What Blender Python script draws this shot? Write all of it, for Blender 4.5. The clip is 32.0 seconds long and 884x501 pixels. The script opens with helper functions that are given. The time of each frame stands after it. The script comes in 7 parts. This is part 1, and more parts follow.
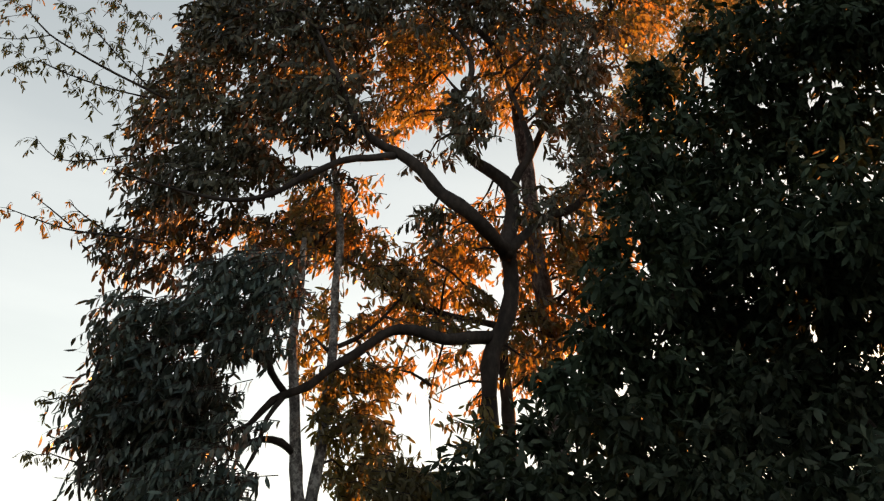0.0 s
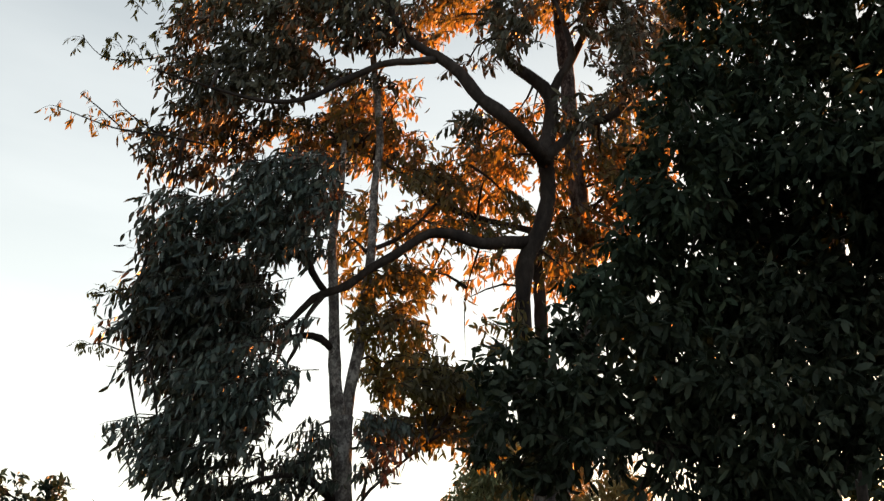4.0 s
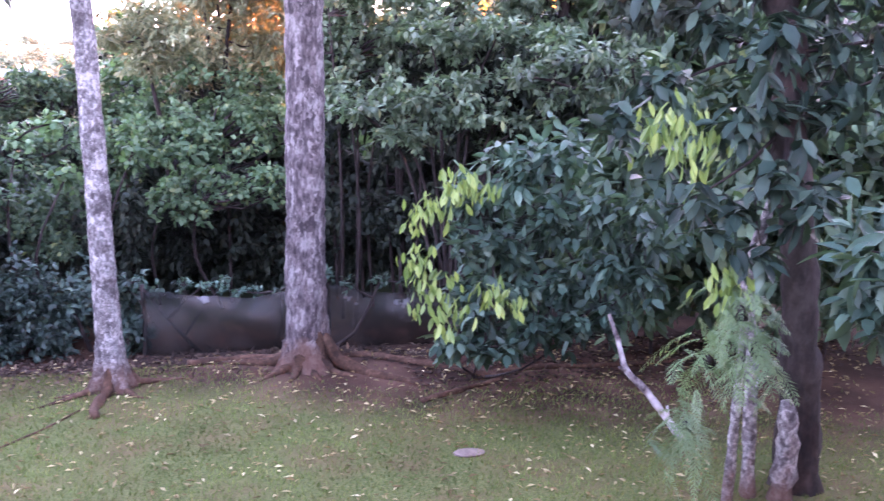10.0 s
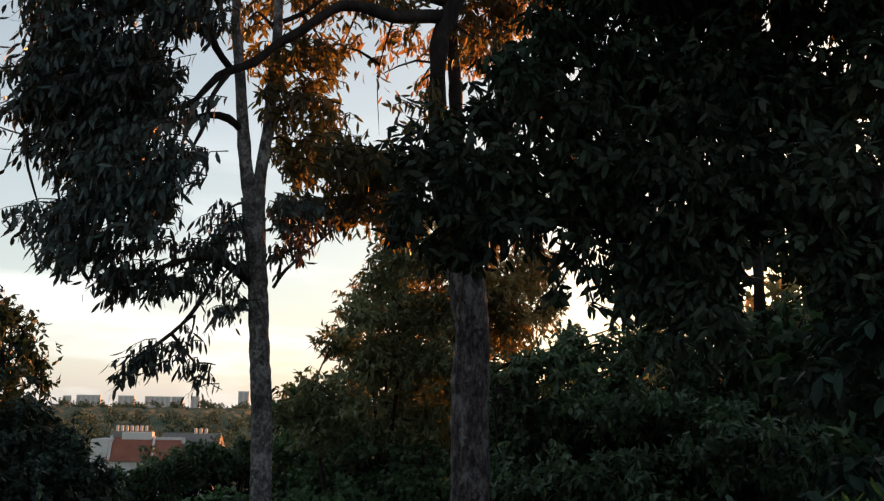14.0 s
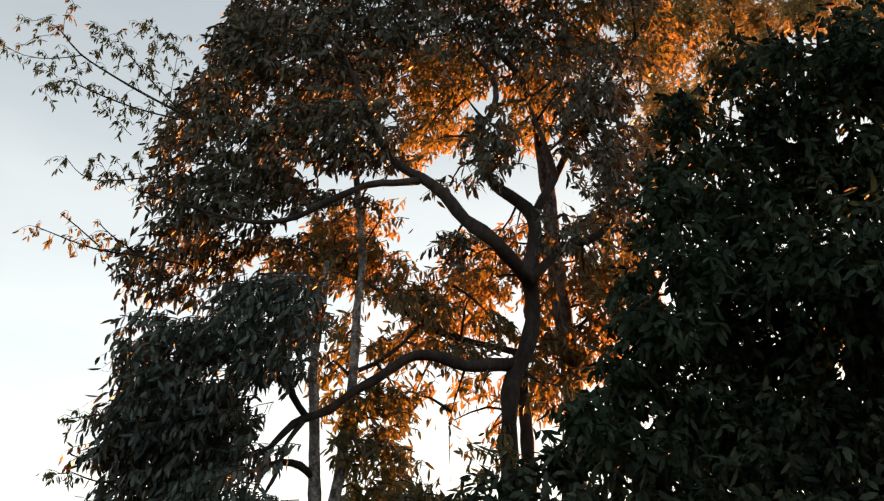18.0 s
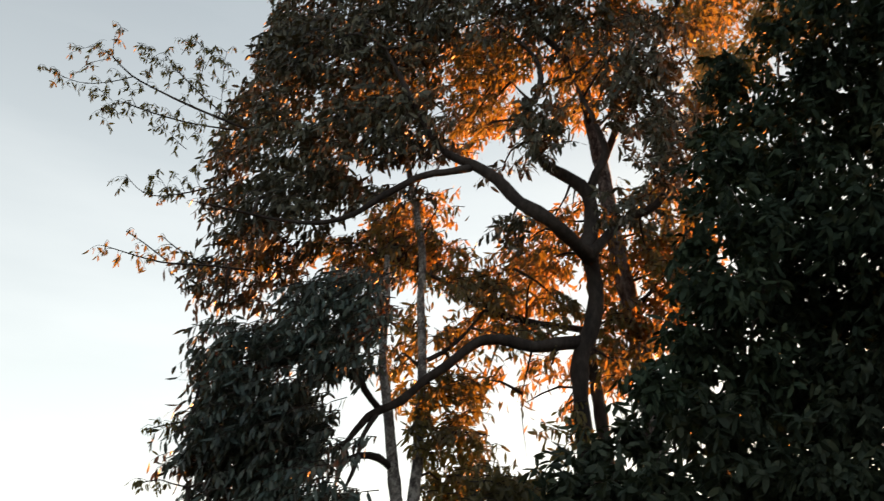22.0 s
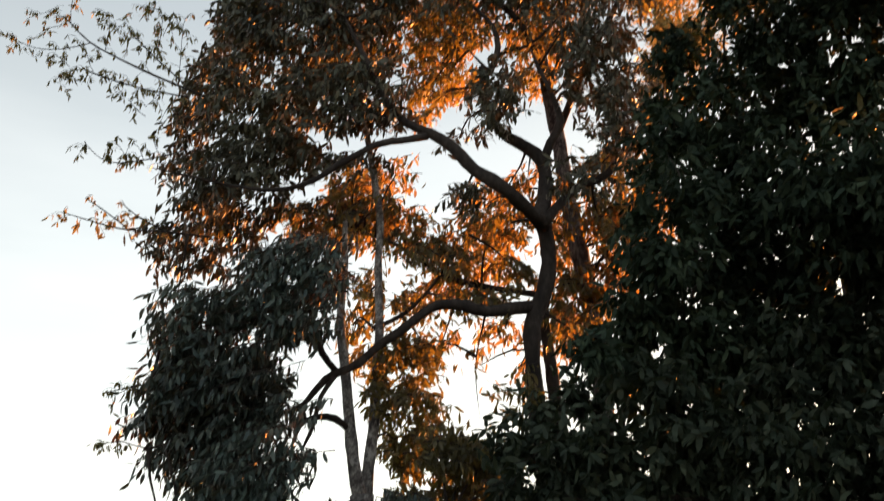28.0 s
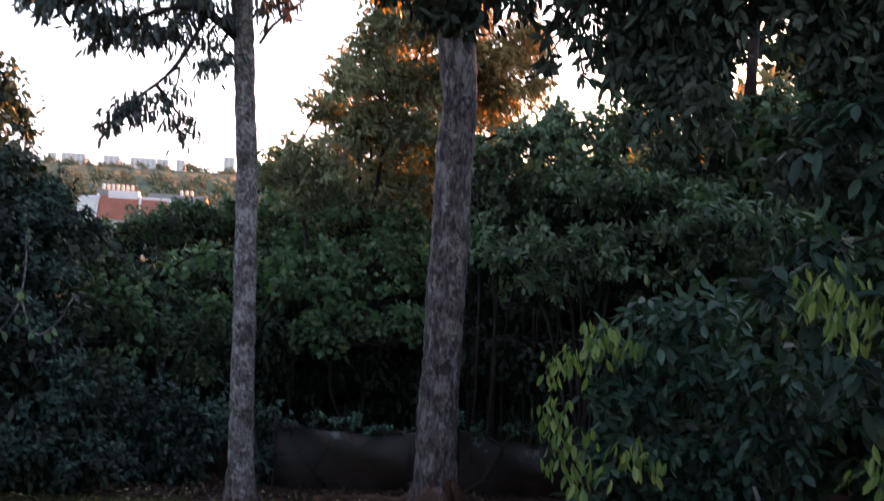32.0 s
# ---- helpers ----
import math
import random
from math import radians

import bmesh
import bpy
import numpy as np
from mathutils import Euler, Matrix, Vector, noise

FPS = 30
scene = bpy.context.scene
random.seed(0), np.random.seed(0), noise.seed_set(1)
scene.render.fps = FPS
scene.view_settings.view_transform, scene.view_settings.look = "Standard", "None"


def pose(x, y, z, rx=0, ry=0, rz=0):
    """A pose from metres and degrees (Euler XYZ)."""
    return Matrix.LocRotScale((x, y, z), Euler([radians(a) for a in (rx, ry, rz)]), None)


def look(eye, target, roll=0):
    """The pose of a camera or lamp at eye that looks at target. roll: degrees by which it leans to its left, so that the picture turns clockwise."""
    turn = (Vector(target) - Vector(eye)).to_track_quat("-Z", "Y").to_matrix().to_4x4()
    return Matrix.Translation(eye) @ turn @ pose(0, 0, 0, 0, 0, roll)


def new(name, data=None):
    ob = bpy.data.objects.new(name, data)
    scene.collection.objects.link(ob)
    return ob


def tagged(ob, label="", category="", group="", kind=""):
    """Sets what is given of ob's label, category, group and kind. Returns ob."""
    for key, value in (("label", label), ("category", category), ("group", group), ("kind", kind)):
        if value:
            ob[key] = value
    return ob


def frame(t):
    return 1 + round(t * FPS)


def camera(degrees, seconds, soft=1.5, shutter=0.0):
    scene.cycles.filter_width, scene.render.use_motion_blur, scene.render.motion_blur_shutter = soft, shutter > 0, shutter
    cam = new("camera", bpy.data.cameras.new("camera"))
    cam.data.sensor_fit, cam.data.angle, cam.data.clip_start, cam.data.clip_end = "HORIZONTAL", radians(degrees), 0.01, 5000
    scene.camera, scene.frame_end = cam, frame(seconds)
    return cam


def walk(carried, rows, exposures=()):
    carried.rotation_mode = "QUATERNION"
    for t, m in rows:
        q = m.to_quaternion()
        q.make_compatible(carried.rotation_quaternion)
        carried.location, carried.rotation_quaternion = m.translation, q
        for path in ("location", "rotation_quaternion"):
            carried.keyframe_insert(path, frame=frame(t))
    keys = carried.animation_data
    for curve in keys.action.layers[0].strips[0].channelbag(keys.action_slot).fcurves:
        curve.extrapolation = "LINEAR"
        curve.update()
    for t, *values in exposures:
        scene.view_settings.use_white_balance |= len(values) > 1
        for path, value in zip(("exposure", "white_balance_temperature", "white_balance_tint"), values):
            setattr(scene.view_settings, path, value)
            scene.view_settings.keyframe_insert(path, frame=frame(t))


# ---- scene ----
# camera: carried by hand on an upper balcony
PATH = [
    (0.0, 0.036, 0.116, 4.049, 0.41, 28.09, -0.69),
    (0.5, 0.043, 0.120, 4.058, 0.80, 27.78, -0.13),
    (1.0, 0.048, 0.117, 4.056, 1.35, 27.09, -0.39),
    (1.5, 0.054, 0.113, 4.056, 0.68, 26.87, -1.09),
    (2.0, 0.060, 0.114, 4.053, 0.73, 26.58, -1.30),
    (2.5, 0.062, 0.130, 4.063, 0.19, 26.02, -1.02),
    (4.5, -0.014, -0.114, 3.970, 2.33, 17.50, -2.71),
    (5.0, -0.014, -0.114, 3.970, 2.73, 9.30, -1.51),
    (5.5, -0.018, -0.096, 3.937, 1.91, 3.12, -0.38),
    (6.0, -0.028, -0.055, 3.898, 1.05, -1.59, -1.28),
    (6.5, -0.027, -0.029, 3.882, -1.00, -5.20, -1.19),
    (7.0, 0.018, -0.007, 3.869, -1.18, -8.43, -0.33),
    (7.5, 0.009, 0.020, 3.880, -0.37, -10.87, -0.09),
    (8.0, 0.019, 0.016, 3.867, -1.06, -11.93, 0.12),
    (8.5, 0.023, 0.027, 3.858, -1.67, -12.76, -0.18),
    (9.0, 0.021, 0.036, 3.872, -1.93, -12.41, -2.02),
    (9.5, 0.033, 0.011, 3.867, -3.91, -11.37, 0.25),
    (10.0, -0.001, 0.003, 3.872, -12.50, -11.49, -1.19),
    (10.5, 0.013, -0.041, 3.927, -16.11, -8.39, -2.79),
    (11.0, 0.006, -0.045, 3.973, -16.16, -4.59, -5.28),
    (11.5, -0.013, 0.007, 4.006, -15.58, -2.96, -5.90),
    (12.0, -0.036, 0.065, 4.037, -12.96, 1.52, -7.03),
    (12.5, -0.049, 0.122, 4.060, -9.31, 3.53, -5.37),
    (13.0, -0.054, 0.125, 4.050, -3.58, 5.82, -3.45),
    (13.5, -0.069, 0.106, 4.061, -1.27, 8.56, -3.00),
    (14.0, -0.074, 0.113, 4.069, -3.38, 9.38, -0.81),
    (14.5, -0.089, 0.086, 4.089, -1.65, 13.52, -0.46),
    (15.0, -0.108, 0.060, 4.111, -0.01, 17.80, -0.78),
    (15.5, -0.125, 0.041, 4.123, -0.16, 20.92, -1.03),
    (17.5, -0.152, 0.067, 4.116, -0.04, 28.70, -3.32),
    (18.0, -0.136, 0.058, 4.105, 0.29, 29.24, -2.02),
    (18.5, -0.147, 0.054, 4.082, 0.11, 29.39, -2.18),
    (19.0, -0.154, 0.077, 4.091, -0.78, 28.98, -1.27),
    (19.5, -0.156, 0.060, 4.070, -0.27, 28.75, -0.64),
    (20.0, -0.146, 0.075, 4.075, -1.34, 29.61, -0.19),
    (20.5, -0.129, 0.065, 4.078, 0.06, 28.05, 0.75),
    (21.0, -0.119, 0.072, 4.083, -0.26, 28.70, 0.70),
    (21.5, -0.097, 0.058, 4.055, -0.19, 29.89, 0.57),
    (22.0, -0.046, 0.014, 4.013, 6.07, 28.66, 0.54),
    (22.5, -0.003, 0.054, 4.043, 10.03, 26.78, -0.26),
    (23.0, 0.066, 0.087, 4.042, 14.46, 28.23, -0.95),
    (23.5, 0.124, 0.085, 4.034, 14.60, 30.47, -1.41),
    (24.0, 0.160, 0.052, 4.021, 15.42, 32.31, -1.15),
    (24.5, 0.173, 0.005, 3.993, 14.01, 34.58, -0.86),
    (26.5, 0.123, -0.290, 3.925, 7.23, 36.05, 1.53),
    (27.0, 0.121, -0.277, 3.941, 4.55, 33.19, 1.23),
    (27.5, 0.121, -0.271, 3.937, 2.52, 33.31, 1.40),
    (28.0, 0.122, -0.250, 3.948, 4.31, 26.32, 1.28),
    (28.5, 0.127, -0.219, 3.962, 6.09, 20.28, 0.14),
    (29.0, 0.119, -0.196, 3.990, 5.10, 18.18, -1.27),
    (29.5, 0.105, -0.084, 3.990, 4.64, 11.40, 0.75),
    (30.0, 0.084, -0.015, 3.974, 2.12, 10.07, 0.11),
    (30.5, 0.063, -0.012, 3.978, 1.06, 6.61, -0.66),
    (31.0, 0.038, -0.003, 3.986, -1.12, 1.00, -1.19),
    (31.5, -0.015, 0.041, 3.965, -1.56, 2.40, -2.95),
    (32.0, -0.065, 0.094, 3.956, -4.33, -3.67, -3.71),
]
FOV = 48.84

EXPOSURES = [(0.0, 0.9, 7100, 10), (1.0, 1.1, 7200, 10), (2.5, 1.2, 7200, 10), (4.5, 0.6, 6800, 10), (5.0, 0.3, 6700, 12), (6.0, 0.4, 6000, 14), (6.5, 1.9, 5900, 22), (7.0, 4.15, 5700, 44),
             (8.0, 4.4, 5490, 49), (9.0, 4.35, 5520, 53), (10.5, 4.8, 5640, 54), (11.0, 4.7, 5800, 53), (12.0, 3.85, 5950, 46), (12.5, 2.3, 5900, 30), (13.0, 1.15, 5900, 24), (13.5, 0.25, 6000, 10),
             (14.0, 0.15, 6100, 10), (14.5, 0.45, 6500, 10), (15.5, 0.9, 6800, 10), (17.5, 1.0, 6900, 10), (22.0, 1.0, 6900, 10), (23.0, 0.45, 6300, 8), (24.0, 0.55, 6150, 5), (24.5, 0.6, 6300, 7),
             (26.5, 0.95, 6900, 10), (27.5, 1.1, 7000, 10), (28.5, 1.0, 6800, 10), (29.0, 0.8, 6600, 10), (30.0, 0.25, 6350, 12), (31.0, 0.2, 6200, 14), (31.5, 1.3, 5900, 20), (32.0, 1.75, 5700, 24)]
cam = camera(FOV, 32.0, soft=1.25, shutter=0.2)
walk(cam, [(t, pose(x, y, z, 90 + p, r, h)) for t, x, y, z, h, p, r in PATH], EXPOSURES)

# ---- light: low sun ahead to the right behind the trees, clear dusk sky with thin cloud near the horizon
SUN_EL, SUN_AZ = 5.0, 33.0
world = bpy.data.worlds.new("dusk")
scene.world = world
world.use_nodes = True
wn, wl = world.node_tree.nodes, world.node_tree.links
wn.clear()
sky = wn.new("ShaderNodeTexSky")
sky.sky_type = "NISHITA"
sky.sun_disc = False
sky.sun_elevation, sky.sun_rotation = radians(SUN_EL), radians(SUN_AZ)
sky.air_density, sky.dust_density, sky.ozone_density = 1.0, 1.5, 1.0
coord = wn.new("ShaderNodeTexCoord")
stretch = wn.new("ShaderNodeMapping")
stretch.inputs["Scale"].default_value = (1.2, 1.2, 6.0)
cloud = wn.new("ShaderNodeTexNoise")
cloud.inputs["Scale"].default_value = 1.7
cloud.inputs["Detail"].default_value = 5.0
thin = wn.new("ShaderNodeMapRange")
thin.inputs["From Min"].default_value, thin.inputs["From Max"].default_value = 0.45, 0.8
thin.inputs["To Min"].default_value, thin.inputs["To Max"].default_value = 0.23, 0.29
veil = wn.new("ShaderNodeMix")
veil.data_type = "RGBA"
veil.inputs["B"].default_value = (8.3, 8.5, 8.5, 1)
bg = wn.new("ShaderNodeBackground")
bg.inputs["Strength"].default_value = 0.15
wout = wn.new("ShaderNodeOutputWorld")
wl.new(coord.outputs["Generated"], stretch.inputs["Vector"])
wl.new(stretch.outputs["Vector"], cloud.inputs["Vector"])
wl.new(cloud.outputs["Fac"], thin.inputs["Value"])
height = wn.new("ShaderNodeSeparateXYZ")
haze = wn.new("ShaderNodeMapRange")
haze.inputs["From Min"].default_value, haze.inputs["From Max"].default_value = 0.0, 0.9
haze.inputs["To Min"].default_value, haze.inputs["To Max"].default_value = 1.7, 0.15
share = wn.new("ShaderNodeMath")
share.operation = "MULTIPLY"
wl.new(coord.outputs["Generated"], height.inputs["Vector"])
wl.new(height.outputs["Z"], haze.inputs["Value"])
wl.new(thin.outputs["Result"], share.inputs[0])
wl.new(haze.outputs["Result"], share.inputs[1])
wl.new(share.outputs["Value"], veil.inputs["Factor"])
wl.new(sky.outputs["Color"], veil.inputs["A"])
puff = wn.new("ShaderNodeTexNoise")
puff.inputs["Scale"].default_value, puff.inputs["Detail"].default_value = 3.2, 6.0
banks = wn.new("ShaderNodeMapRange")
banks.inputs["From Min"].default_value, banks.inputs["From Max"].default_value = 0.5, 0.66
low = wn.new("ShaderNodeMapRange")
low.inputs["From Min"].default_value, low.inputs["From Max"].default_value = 0.1, 0.3
low.inputs["To Min"].default_value, low.inputs["To Max"].default_value = 0.55, 0.0
patch = wn.new("ShaderNodeMath")
patch.operation = "MULTIPLY"
cumulus = wn.new("ShaderNodeMix")
cumulus.data_type = "RGBA"
cumulus.inputs["B"].default_value = (9.0, 8.5, 7.6, 1)
wl.new(stretch.outputs["Vector"], puff.inputs["Vector"])
wl.new(puff.outputs["Fac"], banks.inputs["Value"])
wl.new(height.outputs["Z"], low.inputs["Value"])
wl.new(banks.outputs["Result"], patch.inputs[0])
wl.new(low.outputs["Result"], patch.inputs[1])
wl.new(patch.outputs["Value"], cumulus.inputs["Factor"])
wl.new(veil.outputs["Result"], cumulus.inputs["A"])
wl.new(cumulus.outputs["Result"], bg.inputs["Color"])
wl.new(bg.outputs["Background"], wout.inputs["Surface"])
sun = new("sun", bpy.data.lights.new("sun", "SUN"))
sun.data.energy, sun.data.angle, sun.data.color = 11.0, radians(0.5), (1.0, 0.305, 0.068)
sa, se = radians(SUN_AZ), radians(SUN_EL)
sun.matrix_world = look((0, 0, 0), (-math.sin(sa) * math.cos(se), -math.cos(sa) * math.cos(se), -math.sin(se)))


# ---- materials
def material(name, rough=0.7, spec=0.3):
    m = bpy.data.materials.new(name)
    m.use_nodes = True
    n, l = m.node_tree.nodes, m.node_tree.links
    b = n["Principled BSDF"]
    b.inputs["Roughness"].default_value = rough
    b.inputs["Specular IOR Level"].default_value = spec
    return m, n, l, b


def ramp(n, stops):
    r = n.new("ShaderNodeValToRGB")
    while len(r.color_ramp.elements) < len(stops):
        r.color_ramp.elements.new(0.5)
    for e, (p, c) in zip(r.color_ramp.elements, stops):
        e.position, e.color = p, (*c, 1)
    return r


def leaf_material(name, stops, through_share=0.35, tint=(0.45, 0.5, 0.08), rough=0.45, spec=0.4):
    """Leaves: a colour of its own for each leaf, mottling, a glossy face, and light that shines through."""
    m, n, l, b = material(name, rough, spec)
    geo = n.new("ShaderNodeNewGeometry")
    r = ramp(n, stops)
    own = n.new("ShaderNodeObjectInfo")
    mixed = n.new("ShaderNodeMath")
    mixed.operation = "ADD"
    turn = n.new("ShaderNodeMath")
    turn.operation = "FRACT"
    l.new(geo.outputs["Random Per Island"], mixed.inputs[0])
    l.new(own.outputs["Random"], mixed.inputs[1])
    l.new(mixed.outputs["Value"], turn.inputs[0])
    l.new(turn.outputs["Value"], r.inputs["Fac"])
    spots = n.new("ShaderNodeTexNoise")
    spots.inputs["Scale"].default_value = 14.0
    hsv = n.new("ShaderNodeHueSaturation")
    rng = n.new("ShaderNodeMapRange")
    rng.inputs["To Min"].default_value, rng.inputs["To Max"].default_value = 0.65, 1.3
    tex = n.new("ShaderNodeTexCoord")
    l.new(tex.outputs["Object"], spots.inputs["Vector"])
    l.new(spots.outputs["Fac"], rng.inputs["Value"])
    # broad random tones, widened to imitate the light and shade of mounds
    drift = n.new("ShaderNodeTexNoise")
    drift.inputs["Scale"].default_value, drift.inputs["Detail"].default_value = 0.9, 2.0
    wide = n.new("ShaderNodeMapRange")
    wide.inputs["From Min"].default_value, wide.inputs["From Max"].default_value = 0.3, 0.7
    wide.inputs["To Min"].default_value, wide.inputs["To Max"].default_value = 0.5, 1.75
    both = n.new("ShaderNodeMath")
    both.operation = "MULTIPLY"
    l.new(tex.outputs["Object"], drift.inputs["Vector"])
    l.new(drift.outputs["Fac"], wide.inputs["Value"])
    l.new(rng.outputs["Result"], both.inputs[0])
    l.new(wide.outputs["Result"], both.inputs[1])
    l.new(both.outputs["Value"], hsv.inputs["Value"])
    l.new(r.outputs["Color"], hsv.inputs["Color"])
    l.new(hsv.outputs["Color"], b.inputs["Base Color"])
    trans = n.new("ShaderNodeBsdfTranslucent")
    trans.inputs["Color"].default_value = (*tint, 1)
    mix = n.new("ShaderNodeMixShader")
    mix.inputs["Fac"].default_value = through_share
    l.new(b.outputs["BSDF"], mix.inputs[1])
    l.new(trans.outputs["BSDF"], mix.inputs[2])
    l.new(mix.outputs["Shader"], n["Material Output"].inputs["Surface"])
    return m


def grained(name, stops, scale, rough=0.85, bump=0.3, stretch_z=1.0, blotch=0.8, spec=0.2, detail=6.0):
    """A rough surface with grain and blotches at two scales and fine relief."""
    m, n, l, b = material(name, rough, spec)
    tex = n.new("ShaderNodeTexCoord")
    mp = n.new("ShaderNodeMapping")
    mp.inputs["Scale"].default_value = (1, 1, stretch_z)
    fine = n.new("ShaderNodeTexNoise")
    fine.inputs["Scale"].default_value, fine.inputs["Detail"].default_value = scale, detail
    fine.inputs["Roughness"].default_value = 0.65
    big = n.new("ShaderNodeTexNoise")
    big.inputs["Scale"].default_value, big.inputs["Detail"].default_value = blotch, 3.0
    add = n.new("ShaderNodeMath")
    add.operation = "MULTIPLY_ADD"
    add.inputs[1].default_value = 0.5
    half = n.new("ShaderNodeMath")
    half.operation = "MULTIPLY"
    half.inputs[1].default_value = 0.5
    r = ramp(n, stops)
    l.new(tex.outputs["Object"], mp.inputs["Vector"])
    l.new(mp.outputs["Vector"], fine.inputs["Vector"])
    l.new(tex.outputs["Object"], big.inputs["Vector"])
    l.new(big.outputs["Fac"], half.inputs[0])
    l.new(fine.outputs["Fac"], add.inputs[0])
    l.new(half.outputs["Value"], add.inputs[2])
    l.new(add.outputs["Value"], r.inputs["Fac"])
    l.new(r.outputs["Color"], b.inputs["Base Color"])
    bp = n.new("ShaderNodeBump")
    bp.inputs["Strength"].default_value, bp.inputs["Distance"].default_value = bump, 0.02
    l.new(fine.outputs["Fac"], bp.inputs["Height"])
    l.new(bp.outputs["Normal"], b.inputs["Normal"])
    return m


def bark(name, stops, plate, tall, splash, crack=0.35):
    """Flaking bark: upright plates with dark cracks, pale lichen patches, and red soil splashed on the foot in ragged tongues."""
    m, n, l, b = material(name, 0.92, 0.15)
    tex = n.new("ShaderNodeTexCoord")
    mp = n.new("ShaderNodeMapping")
    mp.inputs["Scale"].default_value = (1, 1, tall)
    bend = n.new("ShaderNodeTexNoise")
    bend.inputs["Scale"].default_value, bend.inputs["Detail"].default_value = 13.0, 5.0
    shift = n.new("ShaderNodeVectorMath")
    shift.operation = "MULTIPLY_ADD"
    shift.inputs[1].default_value = (0.16, 0.16, 0.16)
    plates = n.new("ShaderNodeTexVoronoi")
    plates.inputs["Scale"].default_value = plate
    edges = n.new("ShaderNodeTexVoronoi")
    edges.feature = "DISTANCE_TO_EDGE"
    edges.inputs["Scale"].default_value = plate
    l.new(tex.outputs["Object"], mp.inputs["Vector"])
    l.new(tex.outputs["Object"], bend.inputs["Vector"])
    l.new(bend.outputs["Color"], shift.inputs[0])
    l.new(mp.outputs["Vector"], shift.inputs[2])
    for t in (plates, edges):
        l.new(shift.outputs["Vector"], t.inputs["Vector"])
    fine = n.new("ShaderNodeTexNoise")
    fine.inputs["Scale"].default_value, fine.inputs["Detail"].default_value = 26.0, 8.0
    fine.inputs["Roughness"].default_value = 0.7
    patch = n.new("ShaderNodeTexNoise")
    patch.inputs["Scale"].default_value, patch.inputs["Detail"].default_value = 5.0, 4.0
    grow = n.new("ShaderNodeMapping")
    grow.inputs["Scale"].default_value = (1, 1, tall)
    l.new(tex.outputs["Object"], grow.inputs["Vector"])
    l.new(grow.outputs["Vector"], fine.inputs["Vector"])
    l.new(tex.outputs["Object"], patch.inputs["Vector"])
    tone = n.new("ShaderNodeSeparateColor")
    l.new(plates.outputs["Color"], tone.inputs["Color"])
    a = n.new("ShaderNodeMath")
    a.operation = "MULTIPLY_ADD"
    a.inputs[1].default_value = 0.13
    l.new(tone.outputs["Red"], a.inputs[0])
    half = n.new("ShaderNodeMath")
    half.operation = "MULTIPLY"
    half.inputs[1].default_value = 0.6
    l.new(fine.outputs["Fac"], half.inputs[0])
    l.new(half.outputs["Value"], a.inputs[2])
    c = n.new("ShaderNodeMath")
    c.operation = "MULTIPLY_ADD"
    c.inputs[1].default_value = 0.32
    l.new(patch.outputs["Fac"], c.inputs[0])
    l.new(a.outputs["Value"], c.inputs[2])
    r = ramp(n, stops)
    l.new(c.outputs["Value"], r.inputs["Fac"])
    line = n.new("ShaderNodeMapRange")
    line.inputs["From Max"].default_value = 0.09
    line.inputs["To Min"].default_value = crack
    l.new(edges.outputs["Distance"], line.inputs["Value"])
    dark = n.new("ShaderNodeHueSaturation")
    l.new(r.outputs["Color"], dark.inputs["Color"])
    l.new(line.outputs["Result"], dark.inputs["Value"])
    sep = n.new("ShaderNodeSeparateXYZ")
    l.new(tex.outputs["Object"], sep.inputs["Vector"])
    edge = n.new("ShaderNodeMath")
    edge.operation = "MULTIPLY_ADD"
    edge.inputs[1].default_value = -0.9
    l.new(patch.outputs["Fac"], edge.inputs[0])
    l.new(sep.outputs["Z"], edge.inputs[2])
    k = n.new("ShaderNodeMapRange")
    k.inputs["From Min"].default_value, k.inputs["From Max"].default_value = splash - 0.55, splash - 0.2
    k.inputs["To Min"].default_value, k.inputs["To Max"].default_value = 0.85, 0.0
    l.new(edge.outputs["Value"], k.inputs["Value"])
    soil = n.new("ShaderNodeMix")
    soil.data_type = "RGBA"
    soil.inputs["B"].default_value = (0.082, 0.044, 0.029, 1)
    l.new(k.outputs["Result"], soil.inputs["Factor"])
    l.new(dark.outputs["Color"], soil.inputs["A"])
    l.new(soil.outputs["Result"], b.inputs["Base Color"])
    rise = n.new("ShaderNodeMath")
    rise.operation = "MULTIPLY_ADD"
    rise.inputs[1].default_value = 0.5
    l.new(fine.outputs["Fac"], rise.inputs[0])
    l.new(line.outputs["Result"], rise.inputs[2])
    bp = n.new("ShaderNodeBump")
    bp.inputs["Strength"].default_value, bp.inputs["Distance"].default_value = 0.8, 0.02
    l.new(rise.outputs["Value"], bp.inputs["Height"])
    l.new(bp.outputs["Normal"], b.inputs["Normal"])
    return m


# sunlit, half-lit and shaded looks of one crown put into separate leaf materials
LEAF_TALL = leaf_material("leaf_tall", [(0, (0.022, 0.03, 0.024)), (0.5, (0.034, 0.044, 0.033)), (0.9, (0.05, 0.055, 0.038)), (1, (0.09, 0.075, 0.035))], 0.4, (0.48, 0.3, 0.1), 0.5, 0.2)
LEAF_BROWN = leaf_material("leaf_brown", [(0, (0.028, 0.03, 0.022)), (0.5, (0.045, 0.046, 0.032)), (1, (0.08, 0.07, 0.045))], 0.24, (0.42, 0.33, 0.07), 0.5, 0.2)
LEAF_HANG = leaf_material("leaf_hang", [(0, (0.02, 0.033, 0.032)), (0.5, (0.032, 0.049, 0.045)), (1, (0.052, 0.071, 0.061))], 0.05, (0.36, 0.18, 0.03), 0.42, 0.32)
